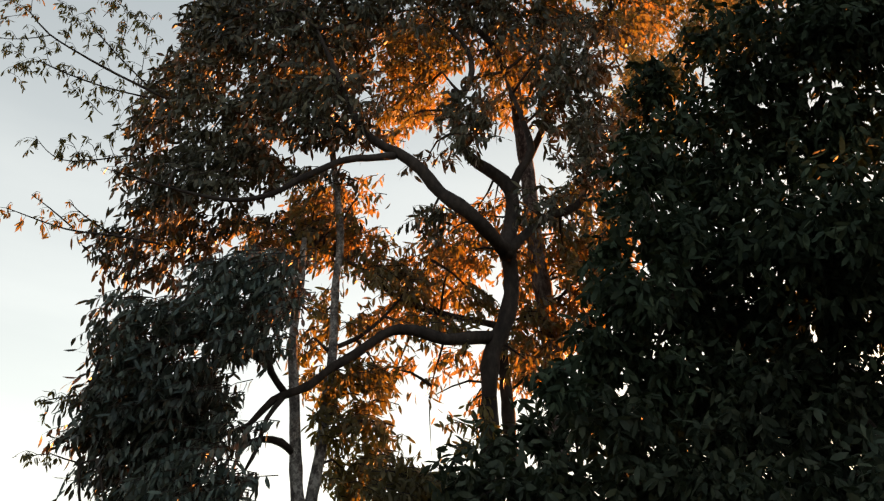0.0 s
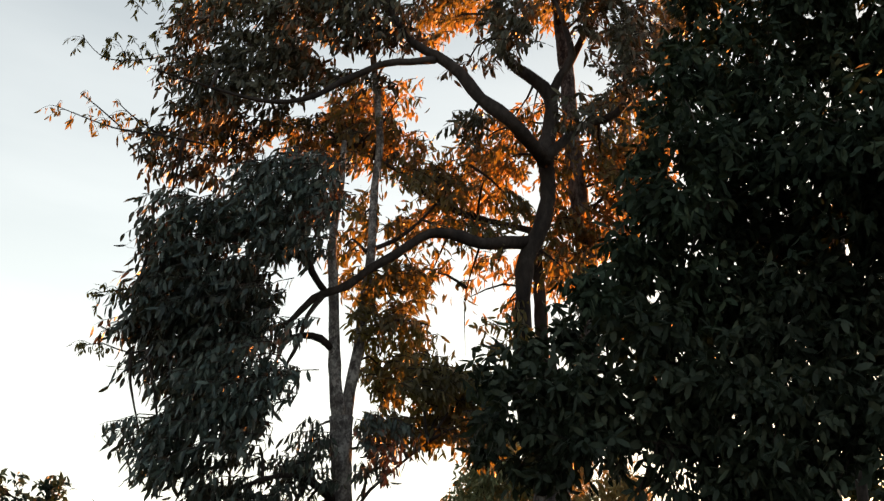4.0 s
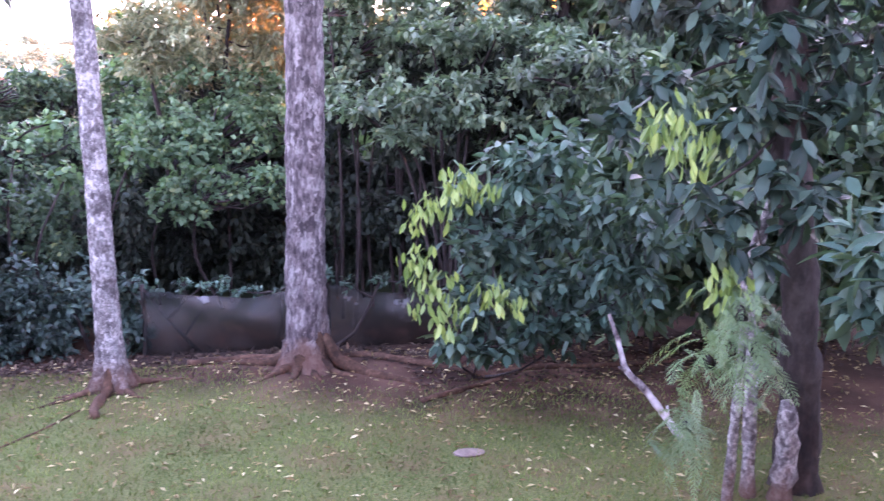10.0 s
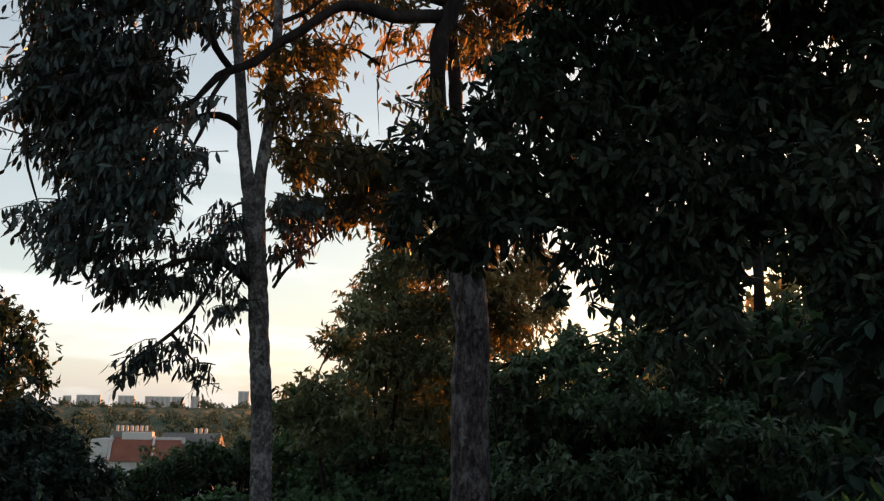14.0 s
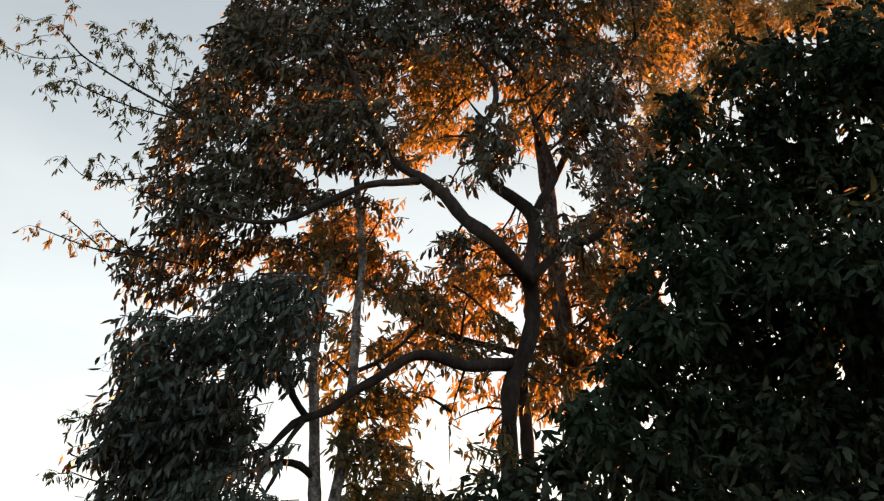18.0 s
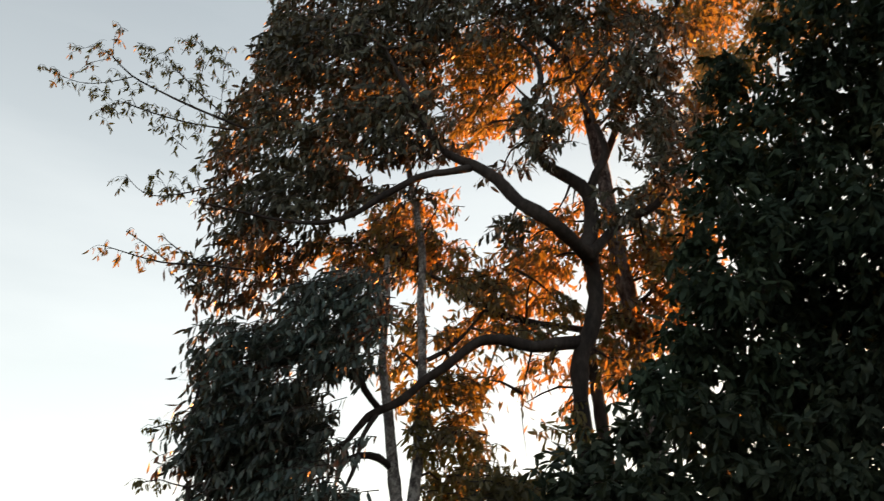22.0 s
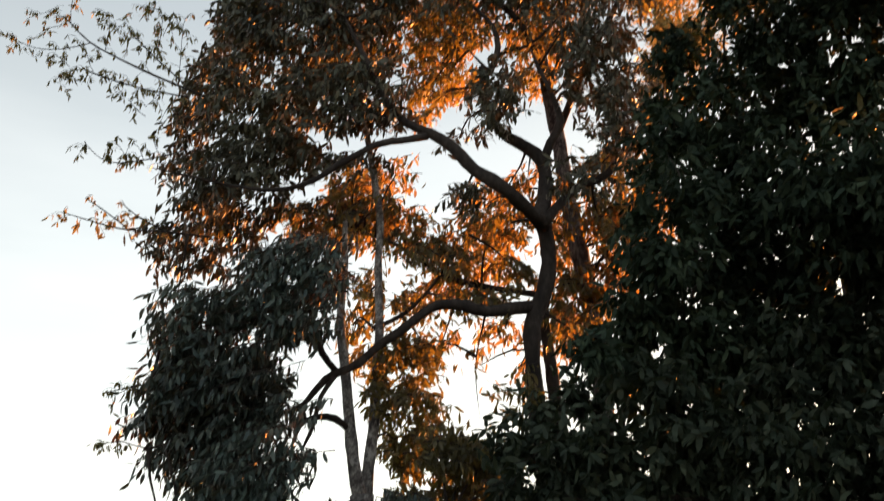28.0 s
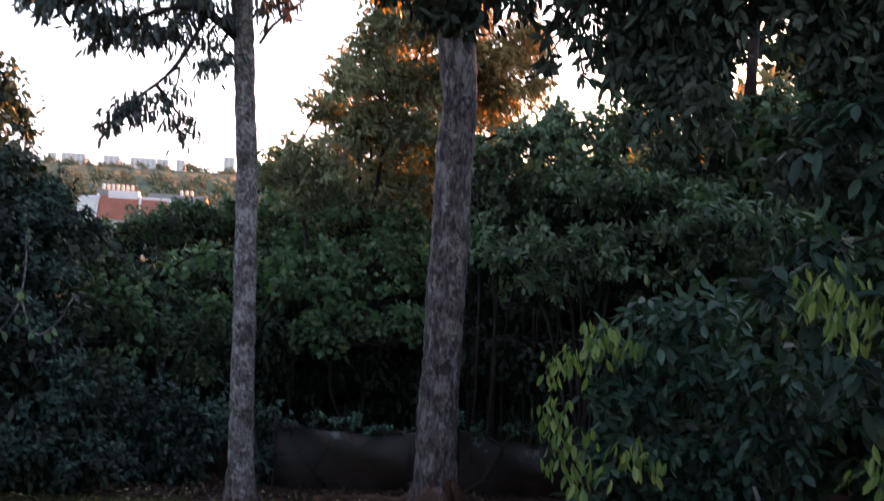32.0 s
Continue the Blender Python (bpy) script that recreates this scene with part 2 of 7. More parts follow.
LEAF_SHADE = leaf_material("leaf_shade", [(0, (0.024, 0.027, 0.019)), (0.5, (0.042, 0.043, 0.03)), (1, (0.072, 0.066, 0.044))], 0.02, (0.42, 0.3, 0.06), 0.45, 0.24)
# gold of the low sun partly put into the leaf colour itself
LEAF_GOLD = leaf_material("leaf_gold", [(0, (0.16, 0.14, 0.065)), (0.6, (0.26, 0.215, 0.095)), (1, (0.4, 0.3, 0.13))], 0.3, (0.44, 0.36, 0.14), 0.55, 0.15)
LEAF_BACK = leaf_material("leaf_back", [(0, (0.12, 0.15, 0.085)), (0.6, (0.2, 0.23, 0.13)), (1, (0.28, 0.27, 0.15))], 0.12, (0.36, 0.4, 0.17), 0.6, 0.15)
LEAF_OLIVE = leaf_material("leaf_olive", [(0, (0.06, 0.098, 0.062)), (0.6, (0.1, 0.155, 0.098)), (0.93, (0.15, 0.21, 0.13)), (1, (0.22, 0.26, 0.12))], 0.2, (0.18, 0.3, 0.1), 0.48, 0.35)
# shade under canopy and in hollows put into these near-black leaf colours
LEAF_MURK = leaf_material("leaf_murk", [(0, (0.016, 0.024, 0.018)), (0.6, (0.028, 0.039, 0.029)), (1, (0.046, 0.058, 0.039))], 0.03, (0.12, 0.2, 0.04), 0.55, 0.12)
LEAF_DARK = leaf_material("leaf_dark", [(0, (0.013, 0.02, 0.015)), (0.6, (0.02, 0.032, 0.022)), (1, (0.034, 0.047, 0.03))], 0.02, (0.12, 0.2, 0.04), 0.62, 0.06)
LEAF_BANK = leaf_material("leaf_bank", [(0, (0.04, 0.074, 0.047)), (0.6, (0.07, 0.118, 0.073)), (0.93, (0.11, 0.17, 0.094)), (1, (0.18, 0.22, 0.08))], 0.2, (0.16, 0.29, 0.08), 0.55, 0.25)
LEAF_SIDE = leaf_material("leaf_side", [(0, (0.016, 0.031, 0.026)), (0.6, (0.03, 0.054, 0.044)), (1, (0.054, 0.09, 0.066))], 0.06, (0.14, 0.25, 0.1), 0.5, 0.25)
LEAF_VINE = leaf_material("leaf_vine", [(0, (0.05, 0.096, 0.054)), (0.6, (0.085, 0.15, 0.083)), (0.92, (0.125, 0.2, 0.106)), (1, (0.22, 0.27, 0.1))], 0.25, (0.18, 0.34, 0.09), 0.55, 0.25)
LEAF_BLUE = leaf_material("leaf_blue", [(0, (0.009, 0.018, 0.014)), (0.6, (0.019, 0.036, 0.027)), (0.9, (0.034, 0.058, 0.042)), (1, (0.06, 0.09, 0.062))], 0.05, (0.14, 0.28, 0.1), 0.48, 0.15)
LEAF_FRONT = leaf_material("leaf_front", [(0, (0.016, 0.036, 0.028)), (0.5, (0.036, 0.07, 0.052)), (0.85, (0.062, 0.11, 0.08)), (1, (0.11, 0.165, 0.12))], 0.12, (0.16, 0.3, 0.1), 0.48, 0.22)
LEAF_YOUNG = leaf_material("leaf_young", [(0, (0.06, 0.105, 0.03)), (0.5, (0.11, 0.17, 0.045)), (1, (0.2, 0.26, 0.07))], 0.3, (0.2, 0.3, 0.05))
# far leaf colour raised to stand in for distance haze
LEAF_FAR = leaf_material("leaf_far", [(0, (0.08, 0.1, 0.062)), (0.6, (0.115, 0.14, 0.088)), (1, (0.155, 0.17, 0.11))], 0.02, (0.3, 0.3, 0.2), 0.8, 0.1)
FERN = leaf_material("fern_leaf", [(0, (0.055, 0.1, 0.045)), (1, (0.1, 0.155, 0.07))], 0.25, (0.2, 0.3, 0.08))
PALM = leaf_material("palm_leaf", [(0, (0.03, 0.045, 0.025)), (0.85, (0.05, 0.066, 0.034)), (1, (0.3, 0.25, 0.06))], 0.03, (0.4, 0.33, 0.06), 0.6, 0.1)
PALM_YELLOW = leaf_material("yellow_palm_leaf", [(0, (0.3, 0.2, 0.05)), (1, (0.45, 0.32, 0.1))], 0.15, (0.5, 0.35, 0.08), 0.6, 0.1)
DRY = leaf_material("dry_leaf", [(0, (0.09, 0.062, 0.027)), (0.4, (0.16, 0.13, 0.06)), (0.85, (0.26, 0.23, 0.12)), (1, (0.4, 0.37, 0.22))], 0.1, (0.4, 0.3, 0.15), 0.75, 0.1)
LITTER = leaf_material("litter_leaf", [(0, (0.018, 0.013, 0.011)), (0.7, (0.045, 0.032, 0.026)), (1, (0.11, 0.085, 0.06))], 0.05, (0.2, 0.14, 0.08), 0.8, 0.1)
GRASS = leaf_material("grass_blade", [(0, (0.056, 0.086, 0.022)), (0.7, (0.094, 0.126, 0.033)), (1, (0.16, 0.15, 0.052))], 0.2, (0.2, 0.3, 0.06), 0.7, 0.2)
BARK_PALE = bark("bark_pale", [(0.42, (0.055, 0.048, 0.05)), (0.49, (0.115, 0.106, 0.107)), (0.55, (0.18, 0.172, 0.17)), (0.62, (0.34, 0.33, 0.325))], 17.0, 0.8, 0.2, 0.9)
BARK_BIG = bark("bark_big", [(0.42, (0.036, 0.03, 0.033)), (0.49, (0.082, 0.069, 0.073)), (0.55, (0.132, 0.117, 0.118)), (0.63, (0.245, 0.23, 0.228))], 15.0, 0.3, 0.3, 0.8)
BARK_DARK = grained("bark_dark", [(0.38, (0.014, 0.011, 0.011)), (0.52, (0.034, 0.027, 0.025)), (0.66, (0.066, 0.055, 0.051))], 14.0, 0.9, 0.5, 0.5, 2.0)
ROOT = grained("root_bark", [(0.38, (0.024, 0.014, 0.01)), (0.5, (0.064, 0.036, 0.023)), (0.65, (0.13, 0.08, 0.054))], 18.0, 0.9, 0.5, 1.0, 2.0)
DEADWOOD = grained("dead_wood", [(0.4, (0.04, 0.03, 0.03)), (0.47, (0.2, 0.17, 0.165)), (0.58, (0.42, 0.39, 0.38))], 7.0, 0.9, 0.3, 0.3, 4.0)
RENDER = grained("grey_render", [(0.3, (0.2, 0.2, 0.195)), (0.7, (0.29, 0.285, 0.28))], 3.0, 0.9, 0.1, 1.0, 0.3)
PLASTER = grained("white_plaster", [(0.3, (0.55, 0.53, 0.5)), (0.7, (0.75, 0.73, 0.7))], 3.0, 0.9, 0.1, 1.0, 0.3)
ROOF_RED = grained("red_roof", [(0.3, (0.24, 0.085, 0.055)), (0.7, (0.38, 0.15, 0.1))], 2.0, 0.9, 0.2, 1.0, 0.4)
ROOF_GREY = grained("grey_roof", [(0.3, (0.18, 0.165, 0.15)), (0.7, (0.27, 0.25, 0.23))], 2.0, 0.85, 0.2, 1.0, 0.4)
# tower tones lightened in place of haze on the skyline
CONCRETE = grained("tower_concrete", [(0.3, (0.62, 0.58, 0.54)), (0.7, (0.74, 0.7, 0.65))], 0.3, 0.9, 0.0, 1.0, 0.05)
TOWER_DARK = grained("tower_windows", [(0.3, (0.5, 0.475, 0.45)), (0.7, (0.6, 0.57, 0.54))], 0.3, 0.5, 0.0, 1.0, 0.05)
# hillside haze put into the paled canopy tones
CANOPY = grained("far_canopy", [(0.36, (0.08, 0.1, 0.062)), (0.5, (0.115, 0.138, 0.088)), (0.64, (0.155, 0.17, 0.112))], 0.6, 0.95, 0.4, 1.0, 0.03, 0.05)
STONE = grained("pale_stone", [(0.35, (0.1, 0.078, 0.066)), (0.65, (0.2, 0.165, 0.14))], 20.0, 0.9, 0.3, 1.0, 5.0)


def ground_material():
    """Lawn in front, reddish bare soil with litter under the trees, weeds beyond."""
    m, n, l, b = material("ground_soil_and_lawn", 0.95, 0.1)
    tex = n.new("ShaderNodeTexCoord")
    sep = n.new("ShaderNodeSeparateXYZ")
    l.new(tex.outputs["Object"], sep.inputs["Vector"])
    noises = []
    for s, d in ((0.55, 4.0), (1.3, 8.0), (40.0, 4.0)):
        t = n.new("ShaderNodeTexNoise")
        t.inputs["Scale"].default_value, t.inputs["Detail"].default_value = s, d
        l.new(tex.outputs["Object"], t.inputs["Vector"])
        noises.append(t)
    grass = ramp(n, [(0.3, (0.046, 0.062, 0.02)), (0.5, (0.082, 0.1, 0.033)), (0.7, (0.125, 0.126, 0.05))])
    soil = ramp(n, [(0.3, (0.026, 0.016, 0.012)), (0.52, (0.066, 0.037, 0.026)), (0.75, (0.115, 0.07, 0.05))])
    l.new(noises[2].outputs["Fac"], grass.inputs["Fac"])
    l.new(noises[1].outputs["Fac"], soil.inputs["Fac"])
    w = n.new("ShaderNodeMath")
    w.operation = "MULTIPLY_ADD"
    w.inputs[1].default_value = 2.6
    l.new(noises[0].outputs["Fac"], w.inputs[0])
    slant = n.new("ShaderNodeMath")
    slant.operation = "MULTIPLY_ADD"
    slant.inputs[1].default_value = 0.33
    l.new(sep.outputs["X"], slant.inputs[0])
    l.new(sep.outputs["Y"], slant.inputs[2])
    l.new(slant.outputs["Value"], w.inputs[2])
    k = n.new("ShaderNodeMapRange")
    k.inputs["From Min"].default_value, k.inputs["From Max"].default_value = 11.25, 12.75
    l.new(w.outputs["Value"], k.inputs["Value"])
    mix = n.new("ShaderNodeMix")
    mix.data_type = "RGBA"
    l.new(k.outputs["Result"], mix.inputs["Factor"])
    worn = n.new("ShaderNodeMix")
    worn.data_type = "RGBA"
    worn.inputs["B"].default_value = (0.11, 0.084, 0.042, 1)
    bare = n.new("ShaderNodeMapRange")
    bare.inputs["From Min"].default_value, bare.inputs["From Max"].default_value = 0.46, 0.68
    bare.inputs["To Max"].default_value = 0.85
    l.new(noises[1].outputs["Fac"], bare.inputs["Value"])
    l.new(bare.outputs["Result"], worn.inputs["Factor"])
    l.new(grass.outputs["Color"], worn.inputs["A"])
    l.new(worn.outputs["Result"], mix.inputs["A"])
    l.new(soil.outputs["Color"], mix.inputs["B"])
    weeds = n.new("ShaderNodeMix")
    weeds.data_type = "RGBA"
    weeds.inputs["B"].default_value = (0.05, 0.065, 0.03, 1)
    far = n.new("ShaderNodeMapRange")
    far.inputs["From Min"].default_value, far.inputs["From Max"].default_value = 14.0, 16.5
    l.new(sep.outputs["Y"], far.inputs["Value"])
    l.new(far.outputs["Result"], weeds.inputs["Factor"])
    l.new(mix.outputs["Result"], weeds.inputs["A"])
    l.new(weeds.outputs["Result"], b.inputs["Base Color"])
    bp = n.new("ShaderNodeBump")
    bp.inputs["Strength"].default_value, bp.inputs["Distance"].default_value = 0.6, 0.03
    l.new(noises[2].outputs["Fac"], bp.inputs["Height"])
    l.new(bp.outputs["Normal"], b.inputs["Normal"])
    return m


def net_material():
    """Fine dark shade netting: a close weave that lets some of the background through."""
    m, n, l, b = material("shade_net", 0.5, 0.5)
    tex = n.new("ShaderNodeTexCoord")
    fold = n.new("ShaderNodeTexNoise")
    fold.inputs["Scale"].default_value, fold.inputs["Detail"].default_value = 2.6, 9.0
    l.new(tex.outputs["Object"], fold.inputs["Vector"])
    # the palest stop paints glints of light onto the net
    r = ramp(n, [(0.36, (0.005, 0.007, 0.007)), (0.47, (0.012, 0.013, 0.012)), (0.57, (0.034, 0.027, 0.022)), (0.64, (0.045, 0.042, 0.04)), (0.69, (0.2, 0.2, 0.21))])
    l.new(fold.outputs["Fac"], r.inputs["Fac"])
    l.new(r.outputs["Color"], b.inputs["Base Color"])
    clear = n.new("ShaderNodeBsdfTransparent")
    mix = n.new("ShaderNodeMixShader")
    weave = n.new("ShaderNodeMapRange")
    weave.inputs["From Min"].default_value, weave.inputs["From Max"].default_value = 0.36, 0.62
    weave.inputs["To Min"].default_value, weave.inputs["To Max"].default_value = 0.3, 0.75
    l.new(fold.outputs["Fac"], weave.inputs["Value"])
    l.new(weave.outputs["Result"], mix.inputs["Fac"])
    bp = n.new("ShaderNodeBump")
    bp.inputs["Strength"].default_value, bp.inputs["Distance"].default_value = 0.7, 0.05
    l.new(fold.outputs["Fac"], bp.inputs["Height"])
    l.new(bp.outputs["Normal"], b.inputs["Normal"])
    l.new(clear.outputs["BSDF"], mix.inputs[1])
    l.new(b.outputs["BSDF"], mix.inputs[2])
    l.new(mix.outputs["Shader"], n["Material Output"].inputs["Surface"])
    return m


GROUND, NET = ground_material(), net_material()


# ---- building helpers
PLANE, EYE = 11.5, 4.05  # an upright plane across the lawn, on which the tall crowns are laid out, and the height of the balcony view
def mesh_from(name, verts, faces, mat, smooth=True):
    me = bpy.data.meshes.new(name)
    me.from_pydata(np.asarray(verts).tolist(), [], np.asarray(faces).tolist() if isinstance(faces, np.ndarray) else faces)
    me.materials.append(mat)
    if smooth:
        me.polygons.foreach_set("use_smooth", [True] * len(me.polygons))
    me.update()
    return me


def thing(name, at, label, category, group="", kind=""):
    ob = new(name)
    ob.empty_display_size = 0.2
    ob.location = at
    return tagged(ob, label, category, group, kind)


def child(name, me, parent, label="", kind=""):
    """Links a mesh, given in the world's metres, as one part under a thing."""
    ob = new(name, me)
    ob.parent = parent
    origin = Vector(parent.location) + (Vector(parent.parent.location) if parent.parent else Vector())
    ob.location = -origin
    return tagged(ob, label, kind=kind)


def part(name, bm, mat, parent, label=""):
    me = bpy.data.meshes.new(name)
    bm.to_mesh(me)
    bm.free()
    me.materials.append(mat)
    return child(name, me, parent, label)


def smooth_line(pts, step):
    """A smooth line through points (x, y, z, r), sampled about every step metres."""
    p = np.array(pts, float)
    if len(p) < 3:
        k = max(2, int(np.linalg.norm(p[-1, :3] - p[0, :3]) / step))
        return np.linspace(p[0], p[-1], k + 1)
    q = np.vstack([2 * p[0] - p[1], p, 2 * p[-1] - p[-2]])
    out = []
    for i in range(1, len(q) - 2):
        k = max(2, int(np.linalg.norm(q[i + 1, :3] - q[i, :3]) / step))
        for t in np.arange(k) / k:
            a, b, c, d = q[i - 1], q[i], q[i + 1], q[i + 2]
            out.append(0.5 * (2 * b + (c - a) * t + (2 * a - 5 * b + 4 * c - d) * t * t + (3 * b - a - 3 * c + d) * t ** 3))
    out.append(p[-1])
    return np.array(out)


def tube_arrays(pts, sides=10, step=0.15, rough=0.08, seed=0, knots=0.0):
    line = smooth_line(pts, step)
    rnd = np.random.default_rng(seed)
    tan = np.gradient(line[:, :3], axis=0)
    tan /= np.linalg.norm(tan, axis=1)[:, None] + 1e-9
    ref = np.array([0.0, 1.0, 0.0]) if abs(tan[:, 1]).mean() < 0.8 else np.array([1.0, 0, 0])
    s = np.cross(tan, ref)
    s /= np.linalg.norm(s, axis=1)[:, None] + 1e-9
    u = np.cross(s, tan)
    ang = np.arange(sides) * 2 * np.pi / sides
    r = np.maximum(line[:, 3], 0.002)[:, None] * (1 + rough * rnd.standard_normal((len(line), sides)) * 0.6 + rough * rnd.standard_normal((len(line), 1)))
    ph = rnd.uniform(0, 6.28, 3)
    r *= 1 + knots * np.sin(3 * ang + ph[0] + line[:, 2:3] * 1.7) * np.sin(line[:, 2:3] * 2.3 + ph[1])
    v = line[:, None, :3] + r[..., None] * (np.cos(ang)[None, :, None] * s[:, None] + np.sin(ang)[None, :, None] * u[:, None])
    n = len(line)
    i = np.arange(n - 1)[:, None] * sides
    j = np.arange(sides)[None]
    f = np.stack([i + j, i + (j + 1) % sides, i + sides + (j + 1) % sides, i + sides + j], -1).reshape(-1, 4).tolist()
    f += [list(range(sides))[::-1], list(range((n - 1) * sides, n * sides))]
    return v.reshape(-1, 3), f


def tube(name, pts, mat, sides=10, step=0.15, rough=0.08, seed=0, knots=0.0):
    v, f = tube_arrays(pts, sides, step, rough, seed, knots)
    return mesh_from(name, v, f, mat)


def leaf_arrays(pos, way, length, width, rnd, fold=0.18, curl=0.25, full=False, level=0.0, face=None):
    """Pointed leaves, folded along the midrib and curled; full: with a rounder outline. level: how far the blades face up; face: the way each blade looks."""
    n = len(pos)
    way = way / (np.linalg.norm(way, axis=1)[:, None] + 1e-9)
    side = np.cross(way, rnd.standard_normal((n, 3)) * (1 - 0.6 * level) + np.array([0, 0, 2.0 * level]) if face is None else face)
    side /= np.linalg.norm(side, axis=1)[:, None] + 1e-9
    nor = np.cross(side, way)
    L = (length * rnd.uniform(0.7, 1.25, n))[:, None]
    w = (width * rnd.uniform(0.75, 1.2, n))[:, None] * 0.5
    c = rnd.uniform(0, 1, n)[:, None] * curl * L
    up = nor * fold * w * 2
    if full == 2:
        rows = [pos, pos + way * L * 0.3 + side * w * 0.85 + up, pos + way * L * 0.3, pos + way * L * 0.3 - side * w * 0.85 + up,
                pos + way * L * 0.66 + side * w * 0.9 + up - nor * c * 0.4, pos + way * L * 0.66 - nor * c * 0.4, pos + way * L * 0.66 - side * w * 0.9 + up - nor * c * 0.4, pos + way * L - nor * c]
        t = [[0, 1, 2], [0, 2, 3], [1, 4, 5], [1, 5, 2], [2, 5, 6], [2, 6, 3], [4, 7, 5], [5, 7, 6]]
    elif full:
        rows = [pos, pos + way * L * 0.3 + side * w * 0.85, pos + way * L * 0.33 - side * w * 0.85 + up,
                pos + way * L * 0.68 + side * w * 0.85 - nor * c * 0.4, pos + way * L * 0.7 - side * w * 0.8 + up - nor * c * 0.4, pos + way * L - nor * c]
        t = [[0, 1, 2], [1, 3, 2], [2, 3, 4], [3, 5, 4]]
    else:
        rows = [pos, pos + way * L * 0.42 + side * w + up, pos + way * L * 0.42 - side * w + up, pos + way * L - nor * c, pos + way * L * 0.5 - nor * c * 0.2]
        t = [[0, 1, 4], [0, 4, 2], [1, 3, 4], [4, 3, 2]]
    v = np.stack(rows, 1).reshape(-1, 3)
    f = (np.arange(n)[:, None, None] * len(rows) + np.array(t)[None]).reshape(-1, 3)
    return v, f


def spray_leaves(clumps, length, width, cover, droop, rnd, per=7, flat=0.9, shell=0.55):
    """Leaves in small tufts on twig tips that fill the clumps unevenly. Gives the tips, the leaves' places, their ways and the way out of the clump."""
    P, D, T, F = [], [], [], []
    for cx, cy, cz, r in clumps:
        n = max(2, int(cover * math.pi * r * r / (0.6 * length * width) / per))
        d = rnd.standard_normal((n, 3))
        d /= np.linalg.norm(d, axis=1)[:, None]
        lump = 1 + 0.3 * np.sin(d @ rnd.uniform(-4, 4, 3) + rnd.uniform(0, 6)) + 0.12 * np.sin(d @ rnd.uniform(-9, 9, 3))
        tip = np.array([cx, cy, cz]) + d * (r * lump * rnd.uniform(0, 1, n) ** shell)[:, None] * np.array([1, 1, flat])
        T.append(tip)
        out = d + 0.6 * rnd.standard_normal((n, 3))
        out /= np.linalg.norm(out, axis=1)[:, None]
        k = np.repeat(np.arange(n), per)
        along = rnd.uniform(-1.0, 0.1, len(k))[:, None] * length * 1.3
        way = out[k] * 0.6 + 0.75 * rnd.standard_normal((len(k), 3)) + np.array([0, 0, -droop])
        P.append(tip[k] + out[k] * along)
        D.append(way)
        F.append(d[k])
    return np.vstack(T), np.vstack(P), np.vstack(D), np.vstack(F)


def crown(parent, clumps, length, width, cover, droop, mat, seed, limb_points=None, per=7, label="", twig_mat=None, name="crown", grow=1.15, full=False, level=0.0, flat=0.9, gaps=None, dome=False):
    """A crown of leaf tufts with the twigs that carry them, as parts of a tree or shrub."""
    rnd = np.random.default_rng(seed)
    clumps = [(x, y, z, r * grow) for x, y, z, r in clumps]
    tips, pos, way, out = spray_leaves(clumps, length, width, cover, droop, rnd, per, flat, 0.3 if dome else 0.55)
    face = out + np.array([0, 0, 0.7]) + 0.45 * rnd.standard_normal(out.shape) if dome else None
    if gaps is not None:
        g = np.array(gaps)
        ex, ez = pos[:, 0] * PLANE / pos[:, 1], EYE + (pos[:, 2] - EYE) * PLANE / pos[:, 1]
        clear = (((ex[:, None] - g[:, 0]) / g[:, 2]) ** 2 + ((ez[:, None] - g[:, 1]) / g[:, 3]) ** 2).min(1)
        keep = (clear > 1.0 + rnd.normal(0, 0.3, len(pos))) | (rnd.uniform(0, 1, len(pos)) < 0.3)
        pos, way = pos[keep], way[keep]
    v, f = leaf_arrays(pos, way, length, width, rnd, full=full, level=level, face=face)
    child(name, mesh_from(name, v, f, mat, full == 2), parent, label, "stuff")
    if twig_mat is None:
        return
    V, Fc, k = [], [], 0
    for cx, cy, cz, r in clumps:
        c = np.array([cx, cy, cz])
        ends = tips[np.linalg.norm(tips - c, axis=1) < r * 1.1]
        ways = [(c, e) for e in ends[:: max(1, len(ends) // 7)]]
        if limb_points is not None:
            near = limb_points[np.argmin(np.linalg.norm(limb_points - c, axis=1) - 0.25 * np.maximum(c[2] - limb_points[:, 2], 0))]
            if np.linalg.norm(near - c) < 1.3:
                ways.append((near, c))
        for a, b in ways:
            m = (a + b) / 2 + rnd.standard_normal(3) * 0.08 * np.linalg.norm(b - a)
            g = 0.018 if b is c else 0.007
            tv, tf = tube_arrays([(*a, g), (*m, g * 0.8), (*b, g * 0.4)], 4, 0.3, 0.0)
            V.append(tv)
            Fc += [[i + k for i in q] for q in tf]
            k += len(tv)
    child("fine_twig", mesh_from("fine_twig", np.vstack(V), Fc, twig_mat), parent, kind="stuff")


